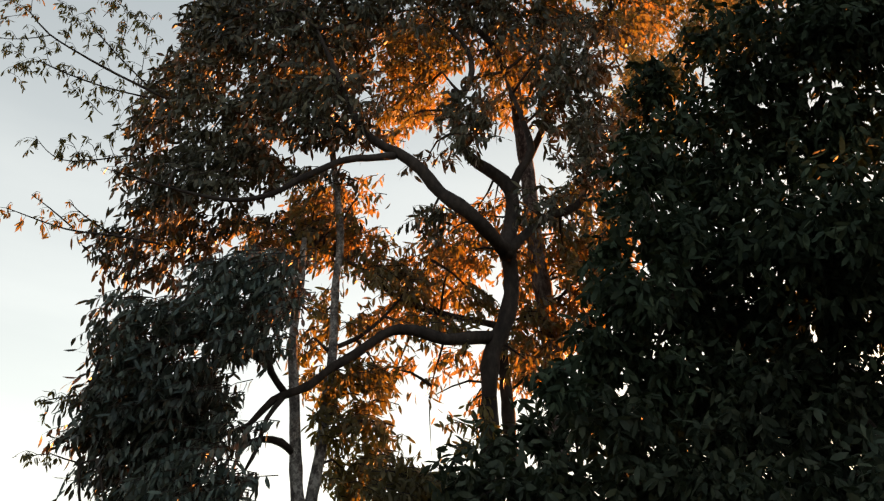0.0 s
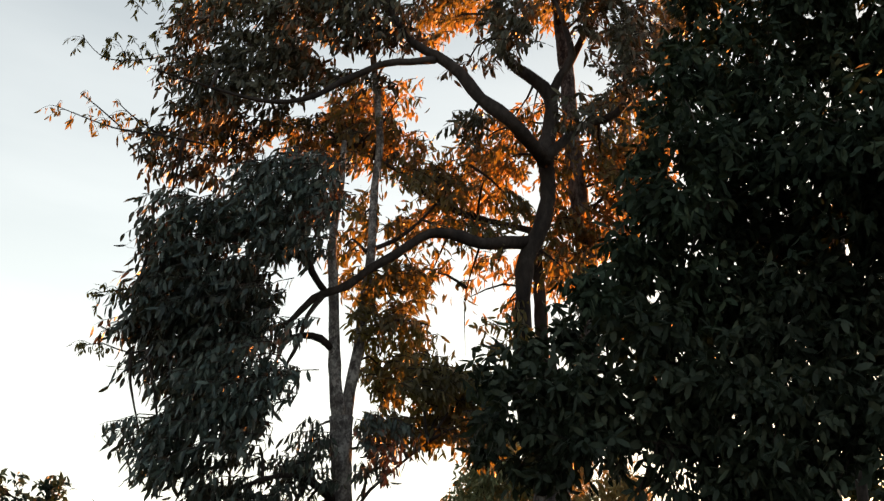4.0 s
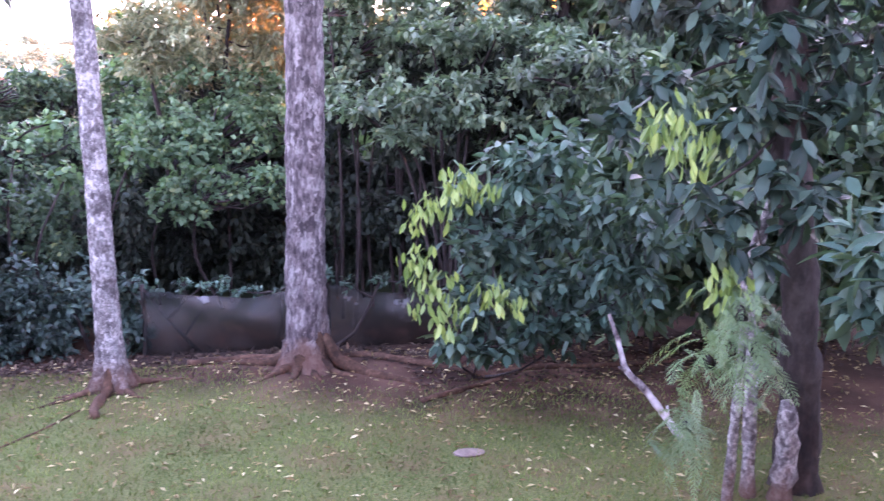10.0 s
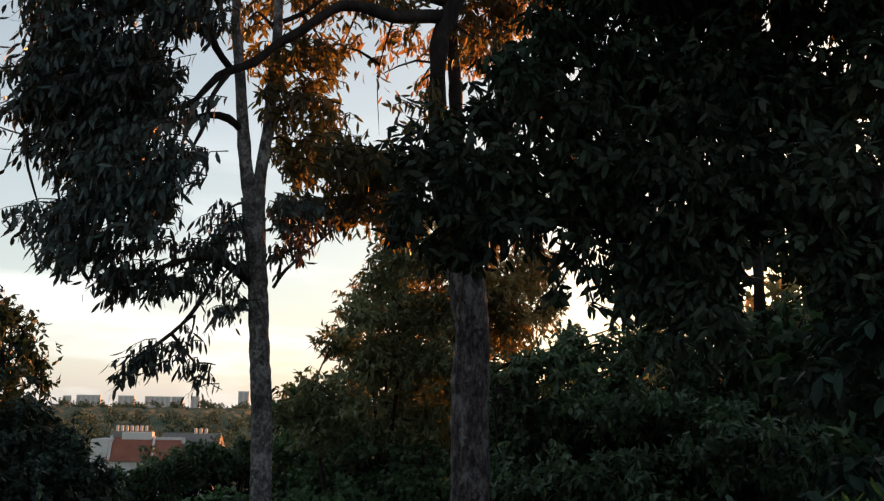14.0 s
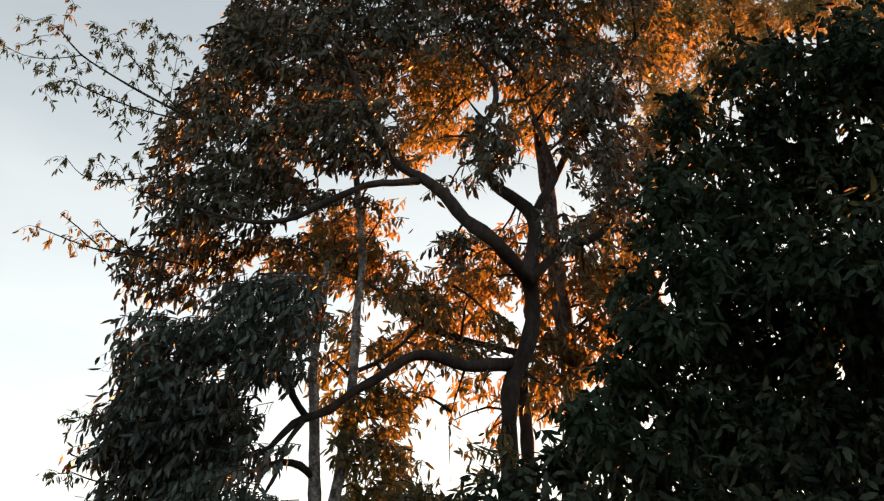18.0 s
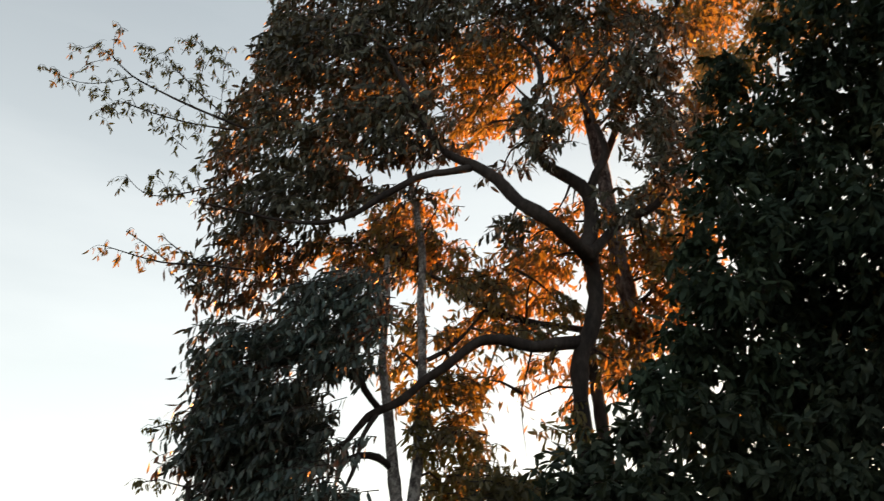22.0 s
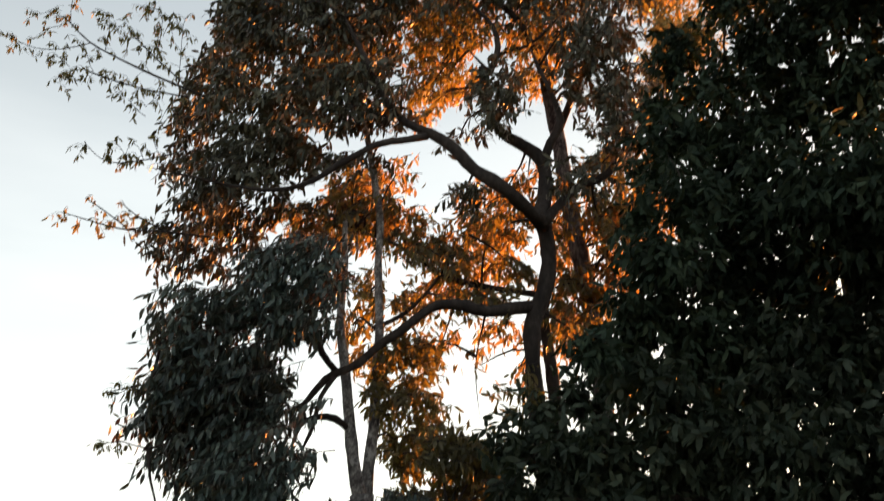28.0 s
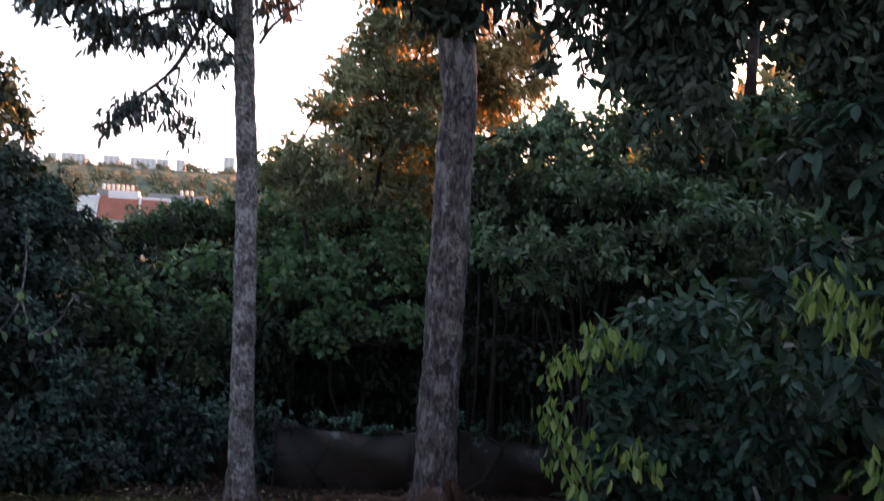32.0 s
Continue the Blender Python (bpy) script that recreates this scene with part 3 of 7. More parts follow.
def leaf_parts(owner, spots, size, width, mat, seed, droop=(5, 55)):
    """Single large leaves in whorls round the given spots, each a part of its own on one shared mesh."""
    rnd = np.random.default_rng(seed)
    v, f = leaf_arrays(np.zeros((1, 3)), np.array([[1.0, 0, 0]]), size, width, np.random.default_rng(4), 0.16, 0.3, full=2, level=1.0)
    shared = mesh_from("leaf", v, f, mat)
    o = Vector(owner.location)
    for x, y, z, n in spots:
        a0 = rnd.uniform(0, 360)
        for q in range(n):
            leaf = new("leaf", shared)
            leaf.parent = owner
            d = Vector((rnd.normal(0, 0.04), rnd.normal(0, 0.04), rnd.uniform(-0.1, 0.08)))
            leaf.matrix_basis = Matrix.Translation(Vector((x, y, z)) + d - o) @ pose(0, 0, 0, rnd.uniform(-20, 20), rnd.uniform(*droop), a0 + q * 137.5 + rnd.uniform(-12, 12)) @ Matrix.Scale(rnd.uniform(0.75, 1.2), 4)


def box_bm(bm, x0, y0, z0, x1, y1, z1):
    r = bmesh.ops.create_cube(bm, size=1, matrix=Matrix.LocRotScale(((x0 + x1) / 2, (y0 + y1) / 2, (z0 + z1) / 2), None, (x1 - x0, y1 - y0, z1 - z0)))
    return r["verts"]


def box_part(name, mat, parent, lo, hi, bevel=0.0, label=""):
    bm = bmesh.new()
    box_bm(bm, *lo, *hi)
    if bevel:
        bmesh.ops.bevel(bm, geom=bm.edges[:], offset=bevel, segments=2, affect="EDGES")
    return part(name, bm, mat, parent, label)


# ---- the ground: level lawn, a bank that falls away behind the trees, a valley and low hills
def ground_z(x, y):
    s = np.clip((y - 13.5) / 55.0, 0, 1)
    drop = -9.0 * s * s * (3 - 2 * s)
    h = np.clip((y - 190.0) / 500.0, 0, 1)
    rise = (12.3 + 1.5 * np.sin(x / 130.0)) * h * h * (3 - 2 * h)
    soft = 0.05 * np.sin(x * 0.9 + 1) * np.sin(y * 0.7) * (np.abs(y) < 14)
    return drop + rise + soft - 0.25 * np.clip((y - 11.8) / 1.6, 0, 1)


def make_ground():
    a = np.concatenate([np.arange(-14, 14.01, 0.35), 14 * 1.16 ** np.arange(1, 40), -14 * 1.16 ** np.arange(1, 40)])
    xs = np.sort(a)
    ys = np.sort(np.concatenate([np.arange(-14, 16.01, 0.35), 16 * 1.14 ** np.arange(1, 44), -14 * 1.3 ** np.arange(1, 20)]))
    X, Y = np.meshgrid(xs, ys)
    v = np.stack([X, Y, ground_z(X, Y)], -1).reshape(-1, 3)
    n = len(xs)
    i, j = np.meshgrid(np.arange(len(ys) - 1), np.arange(n - 1), indexing="ij")
    k = (i * n + j).ravel()
    f = np.stack([k, k + 1, k + n + 1, k + n], -1)
    tagged(new("ground", mesh_from("ground", v, f, GROUND)), "worn lawn with bare reddish soil under the trees", "ground", kind="structure")


make_ground()


def soil_at(x, y):
    return float(ground_z(np.array(x, float), np.array(y, float)))


# plain house wall and balcony slab behind and under the camera
# unseen wall, blocks sky from behind; low and grey to cut bounced light
house_wall = new("wall_house", mesh_from("wall_house", [(-11, -2.2, -0.1), (11, -2.2, -0.1), (11, -1.9, -0.1), (-11, -1.9, -0.1), (-11, -2.2, 5.8), (11, -2.2, 5.8), (11, -1.9, 5.8), (-11, -1.9, 5.8)],
                 [(0, 3, 2, 1), (4, 5, 6, 7), (0, 1, 5, 4), (1, 2, 6, 5), (2, 3, 7, 6), (3, 0, 4, 7)], RENDER, False))
tagged(house_wall, "plain unseen house wall behind the balcony, grey to cut bounced light", "wall", kind="structure")
slab = new("balcony_floor", mesh_from("balcony_floor", [(-4, -1.9, 2.2), (4, -1.9, 2.2), (4, 0.6, 2.2), (-4, 0.6, 2.2), (-4, -1.9, 2.4), (4, -1.9, 2.4), (4, 0.6, 2.4), (-4, 0.6, 2.4)],
           [(0, 3, 2, 1), (4, 5, 6, 7), (0, 1, 5, 4), (1, 2, 6, 5), (2, 3, 7, 6), (3, 0, 4, 7)], CONCRETE, False))
tagged(slab, "grey concrete balcony slab on the house wall", "balcony", kind="structure")


# ---- trees: crowns and limbs in metres (x, y, z, radius)
# the crowns of the tall trees on that plane: leaf pads (x, z, half width, half height, leaf layers)
# and the open gaps between them (x, z, half width, half height)
HANGING = [(-2.64, 9.51, 0.73, 0.73, 3.0), (-3.6, 8.57, 0.67, 0.87, 3.2), (-3.88, 7.85, 0.59, 0.62, 3.2), (-3.28, 7.78, 0.59, 0.62, 3.2), (-3.67, 7.19, 0.58, 0.46, 3.2), (-3.1, 6.92, 0.51, 0.52, 3.0), (-2.49, 6.99, 0.29, 0.27, 2.0), (-3.39, 6.39, 0.57, 0.34, 3.0), (-4.12, 6.28, 0.34, 0.19, 1.8), (-3.83, 6.02, 0.37, 0.25, 2.6), (-3.33, 5.81, 0.41, 0.24, 2.4), (-2.88, 6.3, 0.24, 0.3, 2.0), (-4.31, 8.77, 0.23, 0.35, 2.2), (-4.21, 9.42, 0.23, 0.17, 1.8), (-4.49, 9.1, 0.14, 0.16, 1.2), (-4.43, 8.01, 0.29, 0.18, 1.6), (-4.33, 8.35, 0.25, 0.19, 1.6), (-4.42, 7.68, 0.31, 0.22, 1.8), (-3.1, 5.5, 0.3, 0.12, 1.0)]
HANGING += [(-2.55, 7.71, 0.31, 0.22, 1.2), (-2.55, 8.72, 0.5, 0.21, 2.0)]
SHADED = [(-4.37, 11.55, 0.38, 0.42, 2.4), (-3.7, 11.29, 0.47, 0.51, 2.8), (-3.98, 10.82, 0.5, 0.31, 2.6), (-4.33, 10.2, 0.45, 0.3, 2.2), (-3.55, 10.27, 0.56, 0.38, 2.2), (-3.99, 9.79, 0.44, 0.23, 2.0), (-4.63, 10.4, 0.27, 0.21, 1.2), (-4.08, 12.74, 0.47, 0.66, 2.8), (-4.2, 12.18, 0.4, 0.31, 2.2), (-3.18, 12.79, 0.9, 0.97, 2.6), (-3.62, 13.88, 0.42, 0.82, 2.4), (-2.92, 14.13, 0.69, 0.78, 2.4), (-2.33, 12.5, 0.85, 0.75, 2.4), (-1.88, 14.05, 0.77, 0.83, 2.2), (-1.6, 12.52, 0.61, 0.6, 2.2), (-3.2, 11.63, 0.63, 0.42, 2.4), (-2.64, 11.23, 0.47, 0.26, 1.6)]
SHADED += [(0.23, 12.28, 0.37, 0.67, 3.4), (1.66, 12.59, 0.47, 0.96, 3.0), (1.81, 11.46, 0.31, 0.56, 2.2), (-1.04, 14.41, 0.69, 0.63, 0.99), (0.52, 14.24, 0.52, 0.68, 0.88), (1.44, 13.5, 0.42, 0.54, 0.88), (-0.29, 10.58, 0.32, 0.28, 1.8), (-0.35, 11.53, 0.39, 0.21, 1.2), (-1.57, 13.29, 0.5, 0.53, 0.77), (-1.32, 11.93, 0.4, 0.24, 1.6), (-3.39, 14.85, 0.57, 0.61, 2.4), (-3.53, 14.02, 0.52, 0.65, 2.6), (-2.43, 14.85, 0.67, 0.75, 2.2), (-1.39, 15.08, 0.76, 0.83, 2.0), (-0.25, 15.32, 0.85, 1.03, 2.2), (0.63, 14.68, 0.73, 0.98, 2.0), (1.83, 13.56, 0.6, 0.78, 2.2), (-0.86, 16.91, 0.81, 0.94, 0.88), (0.43, 16.83, 0.74, 0.85, 0.88)]
SHADED += [(-2.42, 15.75, 0.45, 0.5, 1.0), (-1.87, 16.45, 0.5, 0.65, 0.9), (1.88, 16.6, 0.95, 0.8, 0.9), (2.36, 15.4, 0.55, 0.7, 0.8), (0.7, 16.3, 0.7, 0.7, 0.7), (-3.2, 10.75, 0.6, 0.3, 1.0), (-2.3, 10.5, 0.5, 0.3, 0.8), (-1.6, 10.4, 0.5, 0.35, 0.8)]
SHADED += [(1.2, 10.85, 0.35, 0.32, 1.2), (1.99, 11.8, 0.3, 0.57, 2.0), (2.25, 12.29, 0.37, 0.59, 2.0), (-3.14, 11.16, 0.46, 0.26, 1.8), (-2.23, 11.36, 0.47, 0.2, 1.6), (-1.59, 11.26, 0.39, 0.2, 1.0), (-2.72, 11.59, 0.47, 0.21, 1.6), (1.51, 10.68, 0.31, 0.26, 1.2)]
SUNLIT = [(-0.42, 13.71, 0.64, 0.65, 1.18), (-0.59, 12.8, 0.49, 0.51, 1.12), (-0.85, 12.18, 0.31, 0.29, 1.12), (0.98, 13.49, 0.46, 0.64, 0.93), (0.76, 12.48, 0.37, 0.26, 0.81), (1.47, 14.38, 0.48, 0.57, 0.93), (-2.07, 13.17, 0.54, 0.63, 0.99), (-1.36, 13.95, 0.47, 0.5, 0.74), (-2.69, 11.98, 0.44, 0.27, 0.81), (-0.07, 13.44, 0.34, 0.43, 0.87), (-1.84, 11.0, 0.42, 0.25, 1.6), (-2.83, 10.5, 0.38, 0.24, 1.4), (-3.8, 10.43, 0.38, 0.26, 1.0), (-2.12, 10.22, 0.56, 0.32, 1.9), (-1.61, 10.42, 0.38, 0.56, 1.7), (-1.13, 10.08, 0.37, 0.34, 1.5), (-1.26, 11.0, 0.42, 0.34, 0.7), (-0.01, 9.87, 0.36, 0.4, 2.0), (-0.22, 9.29, 0.36, 0.3, 1.6)]
SUNLIT += [(-0.79, 9.23, 0.4, 0.3, 1.4), (0.95, 9.82, 0.27, 0.5, 1.6), (0.83, 9.09, 0.26, 0.39, 1.4), (1.0, 8.55, 0.34, 0.34, 2.0), (1.81, 9.85, 0.41, 0.66, 2.2), (1.59, 9.11, 0.4, 0.43, 1.7), (2.15, 10.66, 0.34, 0.53, 1.6), (-0.68, 8.43, 0.29, 0.16, 1.3), (0.16, 8.59, 0.34, 0.17, 1.3), (-0.18, 8.12, 0.17, 0.27, 1.0), (0.3, 8.06, 0.17, 0.22, 0.8), (0.28, 10.68, 0.34, 0.19, 1.1), (-0.02, 10.42, 0.45, 0.35, 1.2), (1.49, 10.17, 0.3, 0.51, 1.4), (1.16, 9.18, 0.29, 0.47, 1.4), (2.14, 9.85, 0.26, 0.5, 1.6), (-1.85, 10.58, 0.53, 0.35, 1.5), (-0.45, 9.93, 0.3, 0.33, 1.3), (0.29, 10.12, 0.3, 0.34, 1.4)]
SUNLIT += [(-2.46, 15.95, 0.45, 0.54, 1.12), (-0.53, 13.57, 0.58, 0.57, 1.36), (-1.87, 16.49, 0.56, 0.77, 0.81), (1.88, 16.67, 1.06, 0.91, 1.18), (2.36, 15.43, 0.64, 0.83, 1.18), (2.7, 14.43, 0.48, 0.77, 1.12), (0.84, 13.23, 0.47, 0.71, 0.93), (0.66, 16.1, 0.86, 0.95, 0.81), (-0.7, 16.03, 0.88, 0.81, 0.74), (-1.86, 13.46, 0.72, 0.68, 0.87), (-0.49, 12.52, 0.42, 0.42, 0.87), (1.49, 15.05, 0.64, 1.0, 0.87), (1.59, 10.95, 0.35, 0.4, 1.3), (0.59, 10.87, 0.22, 0.2, 0.8), (0.97, 10.49, 0.3, 0.35, 1.0), (1.94, 10.26, 0.3, 0.43, 1.3)]
AIRY = [(-0.24, 8.0, 0.1, 0.3, 0.9), (-1.08, 8.1, 0.38, 0.47, 1.1), (-1.41, 7.87, 0.24, 0.39, 0.9), (-1.04, 7.43, 0.4, 0.31, 0.8), (-1.83, 8.74, 0.25, 0.21, 1.0), (-1.66, 8.33, 0.21, 0.29, 0.7), (-0.65, 7.71, 0.27, 0.14, 0.35), (-0.82, 9.76, 0.41, 0.21, 1.3), (-0.55, 9.64, 0.28, 0.23, 1.2), (-1.06, 8.95, 0.29, 0.27, 0.9), (0.23, 7.67, 0.34, 0.24, 0.9), (-1.58, 9.17, 0.29, 0.35, 0.9), (-0.89, 8.43, 0.31, 0.22, 1.0), (-1.31, 8.42, 0.21, 0.3, 0.8), (-0.56, 8.96, 0.36, 0.19, 0.8), (-0.07, 9.06, 0.32, 0.19, 0.9), (0.36, 9.42, 0.29, 0.21, 1.2), (-1.13, 7.05, 0.31, 0.27, 1.8), (-0.62, 7.09, 0.41, 0.27, 2.0), (-0.1, 6.89, 0.33, 0.35, 2.2)]
AIRY += [(-0.47, 6.61, 0.44, 0.33, 2.2), (-1.11, 6.46, 0.32, 0.19, 1.5), (-0.77, 6.29, 0.27, 0.12, 0.9), (0.0, 6.41, 0.21, 0.26, 1.8)]
LOW = [(-2.04, 6.34, 0.15, 0.15, 1.4), (-2.08, 5.87, 0.36, 0.23, 1.5), (-2.59, 5.63, 0.36, 0.16, 1.5), (-1.98, 5.38, 0.33, 0.18, 1.1), (-3.11, 5.53, 0.3, 0.09, 0.9), (-2.69, 6.03, 0.3, 0.11, 0.5), (-2.6, 7.49, 0.28, 0.1, 0.6), (-2.67, 5.55, 0.34, 0.16, 1.5), (-3.21, 5.37, 0.15, 0.08, 1.0), (-1.94, 6.2, 0.17, 0.17, 1.3), (-2.27, 5.93, 0.27, 0.12, 1.0), (-1.88, 5.17, 0.2, 0.09, 0.9), (-2.64, 4.71, 0.37, 0.15, 1.6), (-2.98, 4.54, 0.15, 0.19, 1.3), (-2.2, 4.51, 0.11, 0.2, 1.2), (-2.31, 4.91, 0.14, 0.08, 0.8), (-1.12, 6.33, 0.34, 0.28, 1.6), (-1.25, 5.92, 0.2, 0.21, 1.0)]
GAPS = [(-0.27, 11.26, 0.31, 0.33), (0.24, 11.01, 0.39, 0.19), (-0.87, 10.74, 0.14, 0.34), (-0.51, 10.35, 0.14, 0.16), (0.79, 11.61, 0.28, 0.24), (0.51, 11.65, 0.2, 0.21), (1.59, 11.78, 0.25, 0.21), (1.41, 11.35, 0.17, 0.17), (-2.61, 10.71, 0.29, 0.15), (-2.51, 11.82, 0.21, 0.09), (-1.81, 11.56, 0.3, 0.1), (-1.17, 11.36, 0.3, 0.13), (0.62, 9.45, 0.14, 0.22), (-1.75, 9.57, 0.2, 0.13), (-1.14, 9.52, 0.22, 0.09), (-1.38, 9.18, 0.08, 0.3), (-0.35, 7.87, 0.35, 0.37), (0.02, 8.05, 0.24, 0.27), (-0.54, 8.25, 0.24, 0.19)]
GAPS += [(1.56, 8.49, 0.13, 0.18), (2.0, 9.68, 0.08, 0.25), (-2.43, 8.38, 0.22, 0.21), (-2.19, 7.19, 0.24, 0.2), (-0.7, 8.81, 0.31, 0.08), (-1.47, 8.63, 0.15, 0.09), (1.13, 14.53, 0.22, 0.21), (-0.17, 7.52, 0.4, 0.21), (-3.87, 11.37, 0.16, 0.08), (-1.92, 6.58, 0.17, 0.18), (-2.45, 6.44, 0.23, 0.12), (-1.3, 7.95, 0.12, 0.25), (-2.02, 6.98, 0.14, 0.24), (-2.14, 6.2, 0.14, 0.07), (-1.17, 5.17, 0.23, 0.34)]
DARK_GAPS = [(3.66, 4.79, 0.5, 0.5), (4.73, 5.44, 0.18, 0.28), (1.82, 6.07, 0.16, 0.12), (2.35, 5.7, 0.24, 0.32), (2.53, 5.22, 0.17, 0.12), (1.25, 5.71, 0.13, 0.15), (4.64, 5.71, 0.26, 0.26), (4.82, 4.88, 0.13, 0.16), (4.31, 4.78, 0.1, 0.06), (2.76, 5.3, 0.09, 0.17), (1.95, 6.17, 0.22, 0.2), (2.48, 5.56, 0.21, 0.23), (2.82, 6.62, 0.08, 0.1), (4.77, 5.73, 0.31, 0.21), (4.51, 4.91, 0.23, 0.07), (8.33, 5.37, 0.13, 0.13), (7.86, 8.04, 0.16, 0.18), (1.5, 5.92, 0.17, 0.08), (1.46, 6.03, 0.14, 0.21), (2.37, 5.62, 0.14, 0.23), (2.16, 5.28, 0.19, 0.11), (2.68, 5.15, 0.09, 0.08), (4.56, 5.74, 0.19, 0.23), (3.92, 6.01, 0.06, 0.07)]
fleck = random.Random(77)
GAPS += [(fleck.uniform(-1.6, 2.5), fleck.uniform(8.8, 13.6), fleck.uniform(0.06, 0.13), fleck.uniform(0.06, 0.12)) for _ in range(80)]
DARK_GAPS += [(fleck.uniform(1.7, 6.4), 6.3 + 3.6 * fleck.random() ** 1.4, fleck.uniform(0.025, 0.065), fleck.uniform(0.025, 0.05)) for _ in range(55)]
DARK_GAPS += [(fleck.uniform(2.3, 4.4), fleck.uniform(7.2, 9.8), fleck.uniform(0.03, 0.08), fleck.uniform(0.02, 0.05)) for _ in range(34)]
DARK_GAPS = DARK_GAPS[:24] + [g for g in DARK_GAPS[24:] if g[1] > 7.4 or g[0] < 2.2]
GOLD = [(-0.45, 18.07, 5.93, 0.47), (0.16, 18.7, 6.37, 0.65), (-0.77, 19.49, 5.38, 0.4), (-0.09, 17.88, 5.21, 0.67), (0.72, 18.44, 5.94, 0.64), (0.19, 18.96, 4.32, 0.66), (0.94, 19.37, 4.93, 0.79), (-0.6, 19.62, 4.5, 0.51), (1.93, 17.8, 6.06, 0.57), (2.64, 18.5, 6.51, 0.49), (2.25, 19.25, 5.45, 0.51), (2.43, 17.56, 5.76, 0.46), (1.41, 18.74, 5.58, 0.66), (1.5, 17.9, 6.36, 0.52), (3.02, 18.91, 6.92, 0.34), (0.9, 19.48, 3.81, 0.68), (-0.19, 18.7, 3.65, 0.6), (0.1, 17.64, 6.96, 0.47), (0.84, 17.73, 6.81, 0.52), (2.16, 17.84, 6.45, 0.47), (2.61, 18.15, 6.93, 0.43), (2.17, 17.81, 5.62, 0.42), (1.79, 18.17, 6.07, 0.43), (2.88, 17.74, 5.94, 0.29)]
GOLD += [(1.77, 18.22, 7.13, 0.43)]
RIGHTBACK = [(4.46, 14.46, 18.54, 0.73), (5.17, 14.97, 18.17, 0.64), (3.92, 14.32, 17.35, 0.64), (4.66, 14.83, 16.7, 0.52), (4.84, 14.33, 19.19, 0.43), (6.58, 13.4, 17.69, 0.53), (7.51, 13.72, 17.47, 0.6), (5.94, 13.76, 17.07, 0.46), (3.41, 14.66, 16.67, 0.57), (3.62, 15.26, 16.13, 0.46), (5.45, 14.27, 17.32, 0.41), (3.36, 14.59, 14.81, 0.48), (3.86, 14.14, 15.08, 0.48), (5.14, 13.69, 17.99, 0.47), (5.41, 14.27, 16.57, 0.46), (6.31, 13.82, 17.24, 0.47), (6.55, 12.96, 16.1, 0.44)]
LEFTTREE = [(-7.61, 15.04, 5.72, 0.54), (-6.67, 15.01, 5.65, 0.48), (-5.89, 14.72, 5.41, 0.39), (-7.03, 14.72, 5.16, 0.57), (-6.45, 15.73, 5.08, 0.54), (-5.65, 15.5, 5.08, 0.36), (-7.72, 15.31, 4.56, 0.55), (-6.32, 14.27, 4.38, 0.41), (-5.7, 15.1, 4.51, 0.39), (-5.52, 15.9, 4.65, 0.24), (-8.19, 14.56, 5.74, 0.78), (-8, 14.43, 4.69, 0.77), (-6.71, 15.25, 6.05, 0.21), (-7.6, 15.22, 6.16, 0.2), (-5.88, 15.62, 5.55, 0.19), (-7.13, 14.59, 4.03, 0.52), (-6.23, 14.54, 4.01, 0.5), (-5.67, 15.16, 3.99, 0.42), (-5.07, 15, 3.83, 0.32), (-4.63, 15.11, 3.49, 0.27), (-7.26, 14.61, 3.43, 0.57), (-6.32, 14.68, 3.37, 0.56), (-5.57, 15.26, 3.29, 0.52)]
LEFTBANK = [(-5.2, 14.1, 3.47, 0.65), (-4.58, 14.31, 3.25, 0.52), (-5.19, 13.57, 2.73, 0.72), (-4.46, 13.83, 2.5, 0.55), (-4.18, 14.43, 3.02, 0.33), (-5.12, 13.06, 1.95, 0.7), (-4.41, 13.11, 1.74, 0.61), (-4.92, 12.6, 1.13, 0.68), (-4.21, 12.64, 0.99, 0.59), (-3.67, 12.81, 1.13, 0.43), (-4.7, 11.93, 0.49, 0.58), (-4.08, 11.95, 0.39, 0.46), (-3.51, 12.13, 0.43, 0.42), (-5.61, 12.85, 3.05, 0.73), (-5.59, 12.64, 1.99, 0.73), (-5.33, 11.88, 1.06, 0.7), (-5.52, 15.04, 3.94, 0.46)]
MIDBANK = [(-4.59, 18.47, 2.66, 0.46), (-3.9, 18.63, 2.83, 0.5), (-3.14, 18.77, 2.95, 0.5), (-4.04, 16.54, 1.89, 0.55), (-3.32, 16.71, 2.19, 0.6), (-2.75, 17.32, 2.29, 0.51), (-3.59, 14.6, 1.19, 0.58), (-3.04, 15.23, 1.37, 0.59), (-2.44, 15.34, 1.37, 0.59), (-3.24, 13.44, 0.6, 0.54), (-2.64, 13.58, 0.59, 0.54), (-2.1, 13.67, 0.58, 0.41), (-3.12, 12.86, 0.12, 0.36), (-2.39, 13.01, 0.13, 0.36), (-4.23, 15.46, 1.65, 0.38), (-1.36, 13.47, 0.65, 0.26), (-1.29, 13.27, 0.13, 0.26), (-1.39, 13.06, -0.14, 0.19), (-4.25, 15.46, 2.19, 0.36), (-4.74, 17.39, 2.52, 0.34), (-4.07, 14.47, 1.79, 0.32), (-4.34, 16.47, 2.36, 0.3), (-4.74, 18.14, 2.76, 0.22), (-4.36, 18.39, 2.82, 0.22)]
MIDBANK += [(-3.91, 18.28, 2.99, 0.24), (-3.49, 18.34, 3.14, 0.26), (-3.11, 18.59, 3.2, 0.28), (-2.74, 19.05, 3.22, 0.29), (-5.11, 18.39, 2.67, 0.24)]
